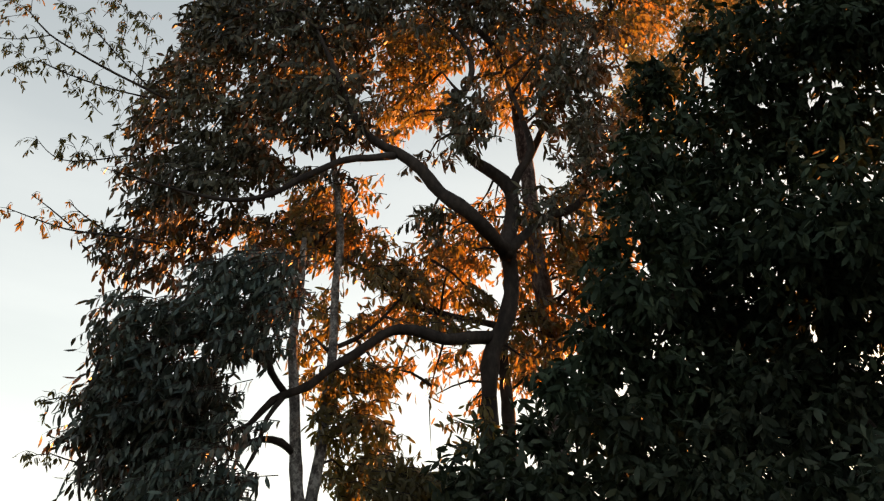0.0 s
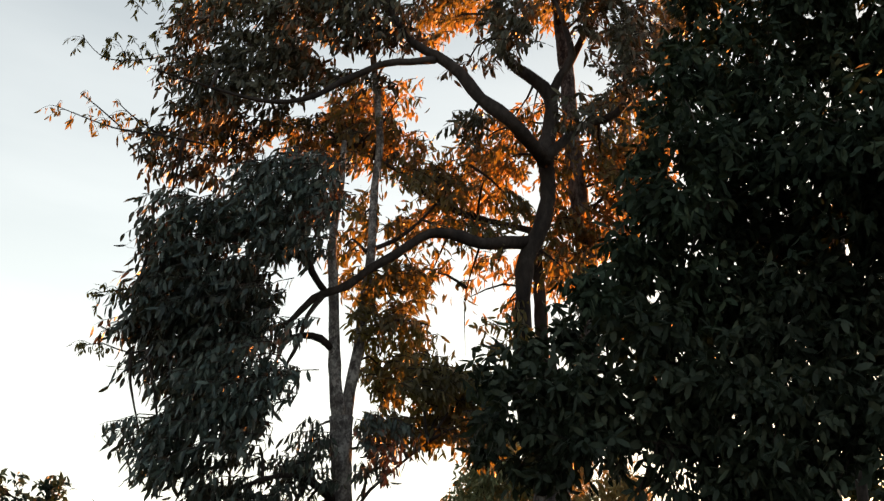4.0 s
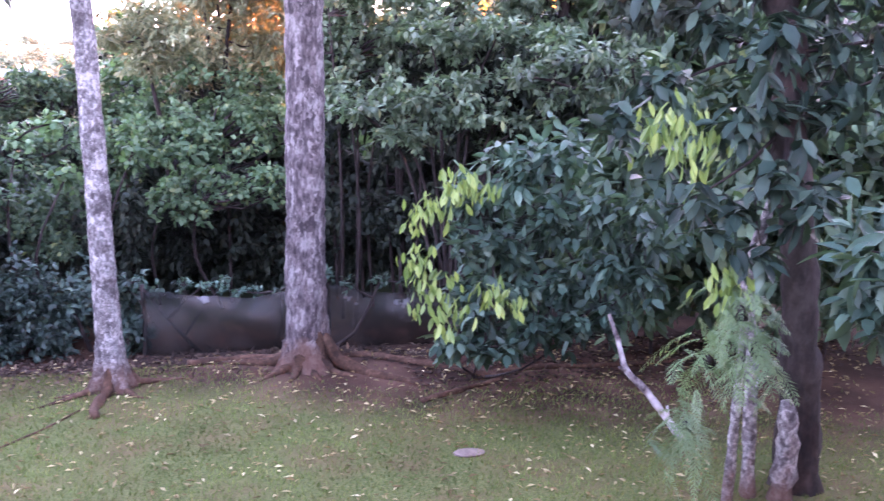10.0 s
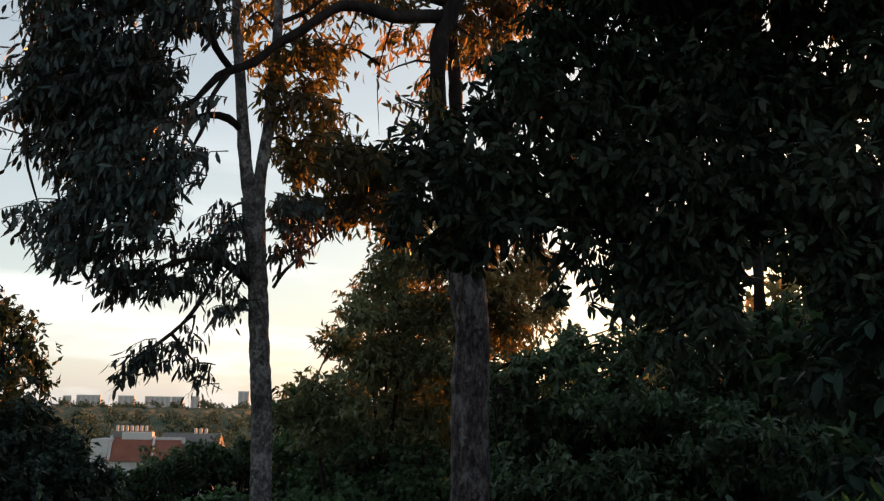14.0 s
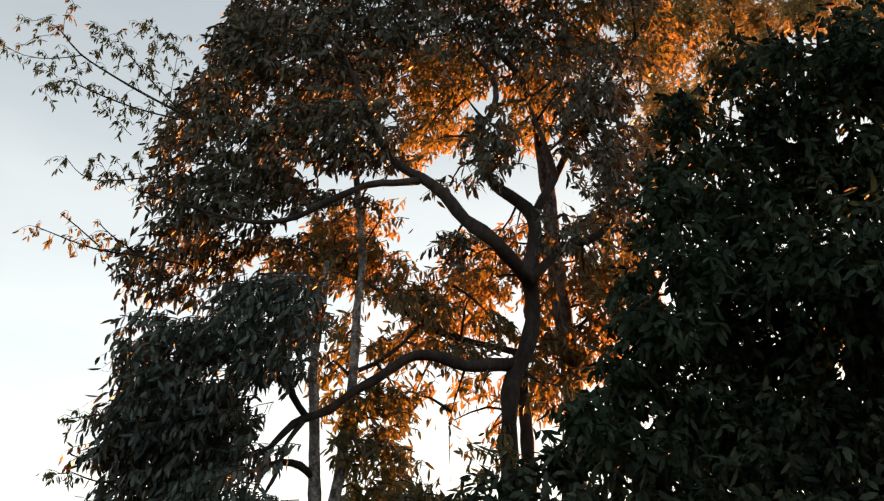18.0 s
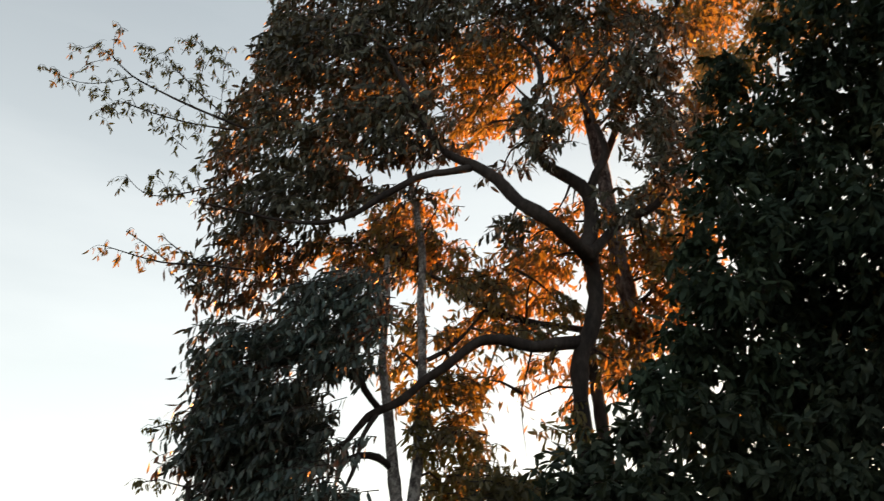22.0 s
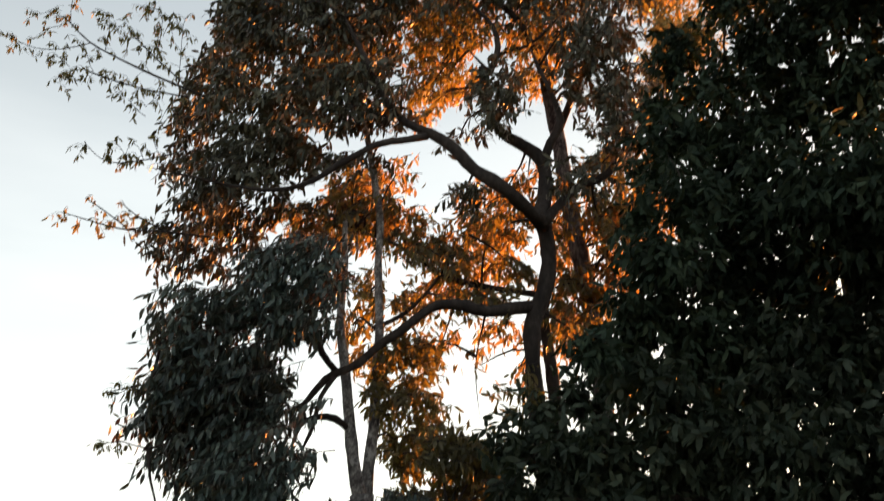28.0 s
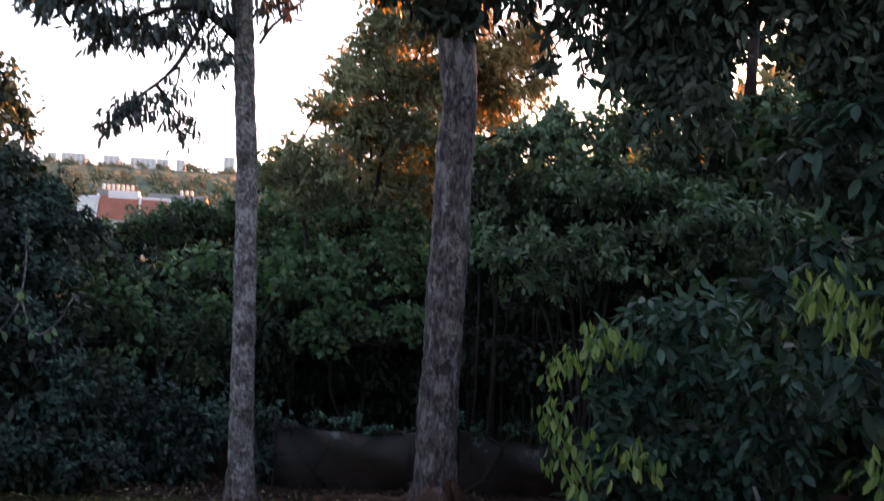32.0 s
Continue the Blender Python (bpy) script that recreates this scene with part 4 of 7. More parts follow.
MOUND = [(-1.72, 18.96, 2.99, 0.61), (-1.02, 18.01, 2.95, 0.52), (-0.2, 17.03, 3.12, 0.61), (0.49, 17.53, 3.22, 0.51), (-1.49, 16.47, 2.31, 0.53), (-0.71, 16.02, 2.33, 0.61), (0.11, 16.04, 2.45, 0.61), (0.77, 16.52, 2.62, 0.48), (-1.39, 15.47, 1.56, 0.38), (-0.66, 15.02, 1.73, 0.46), (0.21, 15.03, 1.85, 0.44), (0.74, 15.02, 1.87, 0.32), (-0.55, 13.22, 0.73, 0.16), (-0.08, 13.24, 0.68, 0.16), (0.39, 13.23, 0.61, 0.13), (-1.8, 20.96, 4.06, 0.67), (-0.82, 20.02, 3.75, 0.58), (0.76, 20.02, 3.92, 0.64), (-1.14, 17.2, 0.5, 0.46), (-0.14, 17.44, 0.48, 0.57), (0.68, 17.22, 0.54, 0.41), (-1.19, 13.38, 0.76, 0.21), (-0.74, 17.42, 0.05, 0.47), (0.29, 17.43, -0.03, 0.47)]
MOUND += [(-0.93, 13.12, 0.68, 0.13), (-0.31, 13.04, 0.76, 0.12), (0.15, 13.09, 0.66, 0.11), (0.7, 13.16, 0.62, 0.11), (1.62, 13.01, 0.76, 0.14), (2.07, 12.91, 0.81, 0.16), (2.45, 12.81, 0.75, 0.17), (1.31, 13.02, 0.87, 0.16)]
RIGHTBANK = [(1.8, 14.91, 4.47, 0.44), (2.46, 14.83, 4.84, 0.52), (3.15, 14.83, 4.97, 0.62), (3.87, 14.24, 5.07, 0.6), (4.8, 14.39, 5.23, 0.62), (5.5, 14.07, 5.25, 0.61), (2.19, 15.15, 3.82, 0.49), (2.8, 14.67, 4.02, 0.48), (3.34, 14, 4.13, 0.54), (4.3, 14.38, 4.27, 0.57), (5.24, 14.47, 4.4, 0.58), (1.73, 14.05, 3.17, 0.37), (2.29, 13.57, 3.34, 0.34), (2.87, 13.25, 3.29, 0.38), (3.44, 12.91, 3.18, 0.35), (2.58, 13.31, 2.85, 0.32), (4.11, 12.3, 3.58, 0.49), (4.61, 11.58, 3.77, 0.47), (2.05, 16.52, 2.08, 0.44), (2.63, 16.44, 1.62, 0.54), (2.06, 16.37, 1.14, 0.48), (2.82, 16.23, 0.87, 0.49), (3.4, 16.34, 1.64, 0.49), (3.24, 15.63, 2.11, 0.42)]
RIGHTBANK += [(3.86, 15.08, 2.19, 0.45), (4.22, 13.84, 2.77, 0.5), (5.04, 13.65, 2.8, 0.51), (3.81, 15.5, 1.29, 0.47), (4.74, 14.72, 1.61, 0.54), (4.92, 12, 2.87, 0.45), (1.63, 15.34, 4.32, 0.4), (2.29, 15.63, 4.7, 0.38), (2.94, 15.23, 5.01, 0.38), (3.59, 14.96, 5.09, 0.4), (4.33, 15.12, 5.08, 0.46), (5, 14.99, 5.26, 0.46), (5.56, 14.18, 5.29, 0.4), (6.31, 14.19, 5.47, 0.45), (1.8, 15.11, 3.7, 0.44), (2.65, 15.02, 4.07, 0.44), (3.55, 15.12, 4.27, 0.45), (4.31, 14.69, 4.28, 0.44), (5.23, 14.86, 4.38, 0.46), (5.85, 14.25, 4.47, 0.45), (6.45, 13.83, 4.55, 0.44)]
NEARSHRUB = [(2.61, 9.87, 1.07, 0.28), (3.17, 10.2, 0.76, 0.27), (3.66, 10.05, 0.85, 0.27), (4.14, 9.92, 1.07, 0.29), (4.26, 9.32, 1.54, 0.27), (4.33, 9.28, 2.04, 0.3), (2.65, 10.37, 2.35, 0.31), (3.06, 9.94, 2.66, 0.36), (3.49, 9.72, 2.88, 0.36), (2.8, 10.01, 1.85, 0.38), (3.43, 9.99, 2.1, 0.45), (3.83, 9.52, 2.31, 0.33), (2.54, 10.14, 1.31, 0.25), (3.05, 10.11, 1.25, 0.39), (3.6, 9.97, 1.4, 0.37), (3.95, 9.38, 1.72, 0.27), (2.83, 10.27, 0.72, 0.19), (3.27, 9.9, 0.91, 0.24), (3.74, 9.74, 1.01, 0.19), (3.89, 8.74, 2.38, 0.25), (2.37, 9.66, 0.87, 0.19), (2.66, 9.64, 0.81, 0.19), (2.93, 9.53, 0.83, 0.17)]
BIGLEAF = [(4.16, 7.11, 4.61, 0.43), (3.52, 7.13, 4.61, 0.39), (4.72, 7.14, 4.42, 0.45), (4.74, 6.31, 4.52, 0.46), (5.26, 6.32, 4.25, 0.43), (4.03, 6.72, 4.02, 0.36), (3.83, 7.35, 4.05, 0.29), (4.8, 7.1, 3.91, 0.42), (5.2, 6.8, 3.8, 0.45), (5.06, 5.96, 3.71, 0.38), (4.27, 7.11, 3.43, 0.39), (4.8, 7.09, 3.39, 0.37), (3.6, 7, 2.78, 0.28), (3.99, 7.03, 2.63, 0.26), (3.64, 7.55, 3.03, 0.24), (3.57, 7.61, 3.61, 0.29), (3.17, 7.47, 3.32, 0.24), (4.16, 6.68, 2.97, 0.28), (4.38, 6.52, 2.77, 0.28), (4.1, 6.74, 2.37, 0.18), (3.88, 6.87, 3.39, 0.27)]
FRONTLEAF = [(4.28, 5.58, 2.62, 0.35), (4.57, 5.36, 3.01, 0.35), (4.46, 5.29, 2.37, 0.31), (4.28, 5.58, 2.26, 0.21), (4.7, 5.2, 2, 0.21), (4.78, 5.19, 2.7, 0.37)]
D_CANOPY = [(2.22, 8.0, 6.2, 0.17), (0.22, 8.73, 6.37, 0.26), (0.62, 8.5, 6.24, 0.36), (1.06, 8.57, 6.19, 0.36), (0.59, 9.21, 5.92, 0.27), (0.9, 8.29, 5.66, 0.25), (0.14, 8.3, 5.85, 0.18), (1.41, 8.01, 6.56, 0.39), (1.62, 8.99, 6.22, 0.33), (2.13, 9.05, 7.15, 0.51), (1.94, 8.16, 6.25, 0.45), (2.48, 8.05, 6.66, 0.46), (2.47, 7.97, 6, 0.45), (3.14, 8.24, 6.87, 0.48), (3.15, 8.09, 6.13, 0.47), (3.76, 8.26, 6.82, 0.55), (3.53, 7.56, 5.9, 0.5), (2.05, 8.93, 5.87, 0.27), (2.41, 8.32, 5.58, 0.31), (2.99, 8.56, 5.71, 0.32), (3.97, 8.13, 5.32, 0.37), (1.55, 8.73, 5.51, 0.15), (1.81, 8.72, 5.32, 0.16), (1.45, 8.78, 5.15, 0.1), (1.24, 8.71, 5.59, 0.12)]
D_CANOPY += [(2.03, 8.49, 5.03, 0.18), (0.07, 8.9, 6.35, 0.19), (0.06, 9.17, 5.82, 0.18), (0.38, 8.95, 5.59, 0.18), (0.75, 8.96, 5.54, 0.16), (0.42, 8.92, 6.7, 0.18), (0.85, 9.08, 6.89, 0.24), (1.26, 9.01, 7.07, 0.31), (1.3, 8.87, 5.91, 0.21), (3.6, 7.71, 5.42, 0.32), (4.12, 7.67, 5.48, 0.38), (4.59, 7.43, 5.42, 0.41), (4.7, 6.72, 5.4, 0.36), (5.22, 6.58, 5.4, 0.37), (4.5, 6.84, 4.76, 0.26), (5.41, 6.42, 4.71, 0.27), (5.41, 6.75, 4.35, 0.3), (4.39, 7.36, 4.91, 0.32), (4.83, 7, 5.9, 0.4), (5.13, 6.42, 5.85, 0.39), (2.03, 8.76, 5.31, 0.29), (2.39, 8.55, 5.21, 0.34), (2.74, 8.24, 5.2, 0.28), (2.26, 8.69, 5.58, 0.29)]
D_CANOPY += [(3.5, 7.76, 5.19, 0.25), (3.81, 7.71, 4.89, 0.33), (3.63, 8.2, 4.38, 0.29), (2.61, 8.12, 4.84, 0.22), (3.8, 7.68, 4.34, 0.3), (1.46, 8.68, 5.91, 0.23), (1.92, 8.67, 5.86, 0.21), (2.3, 8.35, 5.51, 0.31), (2.48, 8.3, 5.07, 0.3), (2.36, 8.34, 4.73, 0.23), (2.75, 8.35, 4.69, 0.31), (2.73, 8.39, 5.31, 0.22), (0.59, 8.53, 5.9, 0.28), (0.66, 8.6, 5.47, 0.16), (0.98, 8.47, 5.95, 0.23), (1.67, 8.44, 6.11, 0.31), (3.13, 8.23, 5.9, 0.26), (3.72, 8.07, 5.74, 0.24), (3.71, 8.09, 4.74, 0.21), (2.07, 8.28, 5.98, 0.25), (4.39, 7.26, 6.39, 0.32), (4.58, 6.95, 6.45, 0.33), (4.82, 6.89, 6.11, 0.28), (4.19, 7.03, 5.94, 0.24)]
D_CANOPY += [(4.07, 7.39, 6.41, 0.26), (3.81, 7.26, 5.68, 0.24), (4.04, 7.5, 5.32, 0.22), (4.55, 7.09, 5.87, 0.25), (4.8, 6.83, 6.5, 0.3)]
D_TOP = [(3.44, 7.9, 7.92, 0.45), (3.75, 7.9, 8.3, 0.45), (3.3, 8, 8.35, 0.4), (2.45, 8.68, 10.15, 0.47), (2.9, 7.86, 10.1, 0.54), (3.65, 7.76, 10.48, 0.62), (4.08, 7.47, 10.49, 0.59), (1.83, 7.64, 8.93, 0.32), (2.45, 8.01, 9.05, 0.51), (3.34, 8.43, 9.68, 0.62), (3.96, 8.14, 9.72, 0.62), (1.82, 7.37, 8.1, 0.36), (2.53, 8.25, 8.42, 0.51), (2.97, 7.54, 8.24, 0.53), (3.33, 7.07, 8.05, 0.48), (1.58, 7.61, 7.63, 0.36), (2.26, 8.54, 7.85, 0.5), (2.94, 8.62, 7.91, 0.57), (3.29, 7.75, 7.54, 0.53), (1.33, 8.05, 7.25, 0.36), (1.83, 8.17, 7.16, 0.41), (2.5, 8.53, 7.16, 0.55), (3.09, 8.21, 7.01, 0.54), (0.86, 7.59, 6.84, 0.23), (2.81, 8.42, 11.09, 0.32), (3.22, 8.1, 11.11, 0.29), (3.69, 7.8, 10.98, 0.32)]
D_TOP += [(3.9, 7.7, 7.6, 0.5), (4.3, 7.6, 7.2, 0.5), (4.0, 7.5, 6.9, 0.45), (4.5, 7.4, 8.2, 0.55), (4.8, 7.6, 9.2, 0.6), (4.6, 7.8, 10.0, 0.55), (5.0, 7.2, 7.0, 0.5), (5.2, 7.2, 8.3, 0.6)]
D_TOP += [(4.31, 7.89, 11.24, 0.37), (2.21, 8.42, 10.57, 0.29), (1.76, 8.52, 9.11, 0.26), (1.59, 8.69, 8.68, 0.24), (1.58, 8.5, 8.09, 0.25), (1.5, 8.84, 7.76, 0.25), (1.27, 8.59, 7.21, 0.24), (1.85, 8.46, 9.75, 0.27)]
RIGHTWOOD = [(5.75, 13.81, 4.85, 0.61), (5.75, 13.22, 4.06, 0.58), (5.34, 12.09, 3.39, 0.54), (4.82, 11.25, 2.56, 0.5), (4.85, 10.75, 1.97, 0.48), (6.39, 13.31, 5.06, 0.6), (6.6, 13.23, 4.25, 0.6), (5.76, 11.65, 3.28, 0.53), (6.1, 11.59, 2.78, 0.53), (5.5, 11.03, 2.07, 0.51), (7.25, 12.62, 4.92, 0.59), (6.79, 11.89, 4.19, 0.56), (6.75, 11.39, 3.53, 0.54), (6.15, 10.64, 2.77, 0.5), (5.96, 10.21, 2.26, 0.48), (8.46, 12.94, 5.1, 0.63), (7.73, 11.73, 4.35, 0.57), (7.4, 11.49, 3.61, 0.55), (7.07, 10.48, 2.93, 0.51), (6.58, 9.57, 2.15, 0.48), (8.65, 12.22, 5.01, 0.61), (8.59, 11.77, 4.27, 0.59), (8.27, 11.41, 3.37, 0.57), (7.5, 10.07, 2.92, 0.51)]
RIGHTWOOD += [(7.35, 9.69, 2.38, 0.5), (9.76, 11.87, 5.17, 0.62), (8.65, 10.76, 4.19, 0.56), (8.4, 10.33, 3.54, 0.54), (8.33, 10.22, 3.06, 0.54), (8.03, 9.78, 2.42, 0.52), (9.79, 10.85, 5.17, 0.59), (9.78, 10.66, 4.28, 0.59), (9.52, 10.43, 3.64, 0.57), (8.35, 9.06, 3.18, 0.5), (8.4, 8.95, 2.33, 0.5)]
THICKET = [(-1.02, 17.7, 5.23, 0.31), (-0.49, 16.84, 5.67, 0.37), (-0.17, 17.35, 6.33, 0.41), (0.31, 17.7, 5.77, 0.57), (-0.29, 17.49, 4.93, 0.56), (-1.35, 17.02, 4.29, 0.35), (-1.82, 17.35, 4.03, 0.28), (-0.85, 16.89, 4.2, 0.49), (0.52, 17.29, 4.83, 0.6), (0.12, 17.06, 6.8, 0.4), (0.8, 17.66, 6.81, 0.52), (0.47, 17.66, 7.52, 0.52), (1.12, 17.53, 5.88, 0.51), (-1.25, 17.12, 3.7, 0.4), (-0.47, 17.59, 3.71, 0.61), (0.55, 17.77, 3.93, 0.62), (1.01, 17.14, 4.94, 0.6), (1.53, 17.26, 4.55, 0.5), (1.24, 16.92, 7.39, 0.45)]
SLENDER = []
SLENDER.append(("trunk", [(-1.3, 11.26, -0.01, 0.188), (-1.33, 11.26, 0.55, 0.151), (-1.36, 11.25, 1.65, 0.134), (-1.39, 11.25, 2.64, 0.126), (-1.42, 11.24, 3.59, 0.118), (-1.45, 11.24, 4.2, 0.118), (-1.5, 11.27, 4.8, 0.112), (-1.56, 11.27, 5.55, 0.113), (-1.61, 11.26, 6.07, 0.127), (-1.64, 11.26, 6.47, 0.135)]))
SLENDER.append(("stem", [(-1.66, 11.25, 6.43, 0.094), (-1.73, 11.24, 6.8, 0.081), (-1.79, 11.23, 7.28, 0.075), (-1.86, 11.22, 7.99, 0.063), (-1.94, 11.21, 8.72, 0.057), (-1.91, 11.21, 9.49, 0.051), (-1.91, 11.21, 10.13, 0.037)]))
SLENDER.append(("stem", [(-1.61, 11.36, 6.45, 0.088), (-1.58, 11.36, 6.83, 0.075), (-1.51, 11.37, 7.47, 0.069), (-1.49, 11.38, 8.05, 0.063), (-1.46, 11.38, 8.64, 0.057), (-1.48, 11.38, 9.57, 0.052), (-1.46, 11.38, 10.22, 0.053), (-1.57, 11.37, 11.05, 0.047), (-1.73, 11.34, 11.99, 0.04), (-1.96, 11.31, 12.86, 0.034)]))
SLENDER.append(("branch", [(-1.82, 11.23, 7.28, 0.041), (-1.93, 11.01, 7.35, 0.047), (-2.16, 10.97, 7.37, 0.041), (-2.43, 10.91, 7.25, 0.027)]))
SLENDER.append(("branch", [(-1.59, 11.26, 5.46, 0.06), (-1.79, 11.03, 5.61, 0.052), (-1.98, 10.6, 5.67, 0.032), (-2.33, 10.53, 5.6, 0.025), (-2.66, 10.45, 5.43, 0.013)]))
SLENDER.append(("branch", [(-1.91, 10.91, 5.66, 0.026), (-2.02, 10.49, 5.21, 0.025), (-2.2, 10.45, 4.94, 0.019), (-2.41, 10.41, 4.74, 0.019), (-2.56, 10.37, 4.62, 0.012)]))
SLENDER.append(("branch", [(-1.53, 11.37, 8.64, 0.036), (-1.2, 11.51, 8.85, 0.029), (-0.85, 11.54, 9.18, 0.022), (-0.5, 11.55, 9.67, 0.015)]))
SLENDER.append(("branch", [(-1.35, 11.11, 5.42, 0.02), (-1.23, 11.22, 5.64, 0.02), (-0.94, 11.25, 5.92, 0.013), (-0.74, 11.26, 6.1, 0.013)]))
BROAD = []
BROAD.append(("trunk", [(0.93, 11.6, -0.08, 0.3), (0.94, 11.6, 0.22, 0.272), (0.94, 11.6, 0.8, 0.246), (0.93, 11.6, 1.51, 0.234), (0.94, 11.6, 2.47, 0.231), (0.94, 11.6, 3.4, 0.223), (0.94, 11.6, 4.3, 0.222), (0.96, 11.68, 5.01, 0.204), (0.91, 11.68, 5.41, 0.219), (0.88, 11.69, 5.75, 0.213), (0.86, 11.69, 5.99, 0.151), (0.84, 11.69, 6.2, 0.083)]))
BROAD.append(("stem", [(0.81, 11.62, 5.8, 0.164), (0.66, 11.33, 6.25, 0.127), (0.53, 11.34, 6.72, 0.115), (0.49, 11.34, 7.34, 0.11), (0.48, 11.34, 7.56, 0.09)]))
BROAD.append(("branch", [(0.53, 11.34, 6.79, 0.081), (0.49, 11.34, 7.2, 0.109), (0.49, 11.34, 7.48, 0.11), (0.48, 11.34, 8.06, 0.105), (0.51, 11.34, 8.58, 0.113), (0.67, 11.33, 8.96, 0.108), (0.78, 11.33, 9.42, 0.102), (0.76, 11.33, 9.9, 0.104), (0.73, 11.33, 10.18, 0.112)]))
BROAD.append(("branch", [(0.68, 11.01, 9.88, 0.101), (0.23, 10.52, 10.13, 0.092), (-0.12, 10.52, 10.41, 0.086), (-0.4, 10.51, 10.77, 0.08), (-0.69, 10.49, 11, 0.073), (-1.02, 10.46, 11.18, 0.059), (-1.29, 10.43, 11.59, 0.045), (-1.61, 10.38, 12.36, 0.039)]))
BROAD.append(("branch", [(-0.73, 10.49, 10.95, 0.051), (-1.04, 10.26, 10.76, 0.043), (-1.33, 10.22, 10.7, 0.043), (-1.82, 10.14, 10.38, 0.042), (-2.15, 10.08, 10.12, 0.035), (-2.55, 9.98, 9.97, 0.028), (-3.01, 9.85, 9.97, 0.021), (-3.59, 9.65, 10.05, 0.014)]))
BROAD.append(("branch", [(0.71, 11.01, 9.83, 0.072), (0.96, 11.09, 10.15, 0.066), (1.21, 11.07, 10.38, 0.059), (1.63, 11.02, 10.54, 0.052), (1.95, 10.98, 10.98, 0.038)]))
BROAD.append(("branch", [(0.51, 11.34, 8.81, 0.093), (0.29, 11.15, 8.73, 0.084), (-0.06, 10.76, 8.54, 0.074), (-0.33, 10.76, 8.63, 0.075), (-0.6, 10.75, 8.66, 0.068), (-0.79, 10.74, 8.58, 0.061), (-1.12, 10.71, 8.31, 0.06), (-1.37, 10.69, 8.14, 0.053), (-1.62, 10.65, 7.9, 0.053), (-1.99, 10.59, 7.71, 0.046), (-2.22, 10.55, 7.41, 0.033), (-2.45, 10.5, 7.29, 0.026)]))
BROAD.append(("branch", [(-1.87, 10.61, 7.81, 0.04), (-2.02, 10.49, 8, 0.04), (-2.1, 10.47, 8.27, 0.04), (-2.23, 10.45, 8.75, 0.027), (-2.32, 10.43, 9.25, 0.021)]))
BROAD.append(("branch", [(-1.89, 10.61, 7.74, 0.033), (-2.02, 10.49, 7.46, 0.026), (-2.09, 10.47, 7.12, 0.026), (-2.17, 10.46, 6.92, 0.019)]))
BROAD.append(("stem", [(0.7, 11.01, 9.79, 0.094), (0.81, 11.3, 10.54, 0.099), (0.79, 11.3, 10.95, 0.092), (0.59, 11.31, 11.2, 0.086), (0.25, 11.32, 11.49, 0.071), (0.07, 11.32, 11.92, 0.056), (0.02, 11.32, 12.63, 0.041)]))
BROAD.append(("branch", [(0.79, 11.3, 10.9, 0.069), (0.93, 11.3, 11.26, 0.062), (1.09, 11.28, 11.57, 0.055), (1.01, 11.29, 12.02, 0.04), (0.85, 11.3, 12.55, 0.033)]))
BROAD.append(("stem", [(0.86, 11.62, 5.86, 0.123), (0.81, 12.03, 6.81, 0.1), (0.76, 12.03, 7.69, 0.088), (0.73, 12.03, 8.38, 0.082), (0.69, 12.03, 8.86, 0.075), (0.73, 12.03, 9.51, 0.061)]))
BROAD.append(("leader", [(0.91, 11.62, 5.83, 0.15), (1.34, 12.48, 7.22, 0.143), (1.44, 12.46, 8.31, 0.138), (1.4, 12.47, 9.04, 0.141), (1.32, 12.48, 9.8, 0.136), (1.25, 12.49, 10.5, 0.131), (1.18, 12.49, 11.22, 0.117), (1.14, 12.5, 11.97, 0.112), (1.08, 12.5, 12.54, 0.106), (1.01, 12.51, 13.24, 0.09), (0.98, 12.51, 14.15, 0.075)]))
BROAD.append(("branch", [(1.1, 12.5, 12.1, 0.06), (1.3, 12.25, 12.45, 0.06), (1.57, 11.84, 12.89, 0.06), (2, 11.78, 13.7, 0.045), (2.46, 11.7, 14.53, 0.028)]))
BROAD.append(("branch", [(1.02, 12.5, 12.9, 0.06), (0.93, 12.2, 13.2, 0.058), (0.68, 11.81, 13.73, 0.053), (0.26, 11.82, 14.36, 0.046), (-0.25, 11.82, 15.4, 0.038), (-0.51, 11.81, 16.34, 0.03)]))
BROAD.append(("branch", [(0.73, 12.03, 9.26, 0.053), (0.39, 11.95, 9.3, 0.045), (-0.13, 11.96, 9.42, 0.046), (-0.66, 11.95, 9.61, 0.038), (-1.2, 11.91, 10.04, 0.031), (-1.59, 11.87, 10.23, 0.023)]))
BROAD.append(("branch", [(-0.06, 10.76, 8.56, 0.018), (-0.16, 11.06, 8.31, 0.009), (-0.22, 11.3, 8.16, 0.007), (-0.24, 11.3, 7.85, 0.006), (-0.22, 11.3, 7.52, 0.004)]))
BROAD.append(("branch", [(0.04, 11.30, 12.42, 0.055), (0.20, 11.30, 12.64, 0.049), (0.28, 11.30, 12.97, 0.043), (0.22, 11.30, 13.34, 0.037), (0.02, 11.30, 13.65, 0.031), (-0.25, 11.30, 13.93, 0.025)]))
BROAD.append(("branch", [(0.28, 11.35, 12.86, 0.030), (0.51, 11.35, 12.94, 0.028), (0.71, 11.35, 12.98, 0.025), (0.96, 11.35, 13.19, 0.022), (1.22, 11.35, 13.48, 0.020)]))
BROAD.append(("branch", [(1.05, 11.90, 12.86, 0.030), (0.83, 11.90, 12.81, 0.025), (0.67, 11.90, 12.72, 0.020), (0.50, 11.90, 12.80, 0.015)]))
BROAD.append(("branch", [(0.15, 11.30, 12.51, 0.030), (0.00, 11.30, 12.71, 0.021), (-0.15, 11.30, 12.94, 0.012)]))
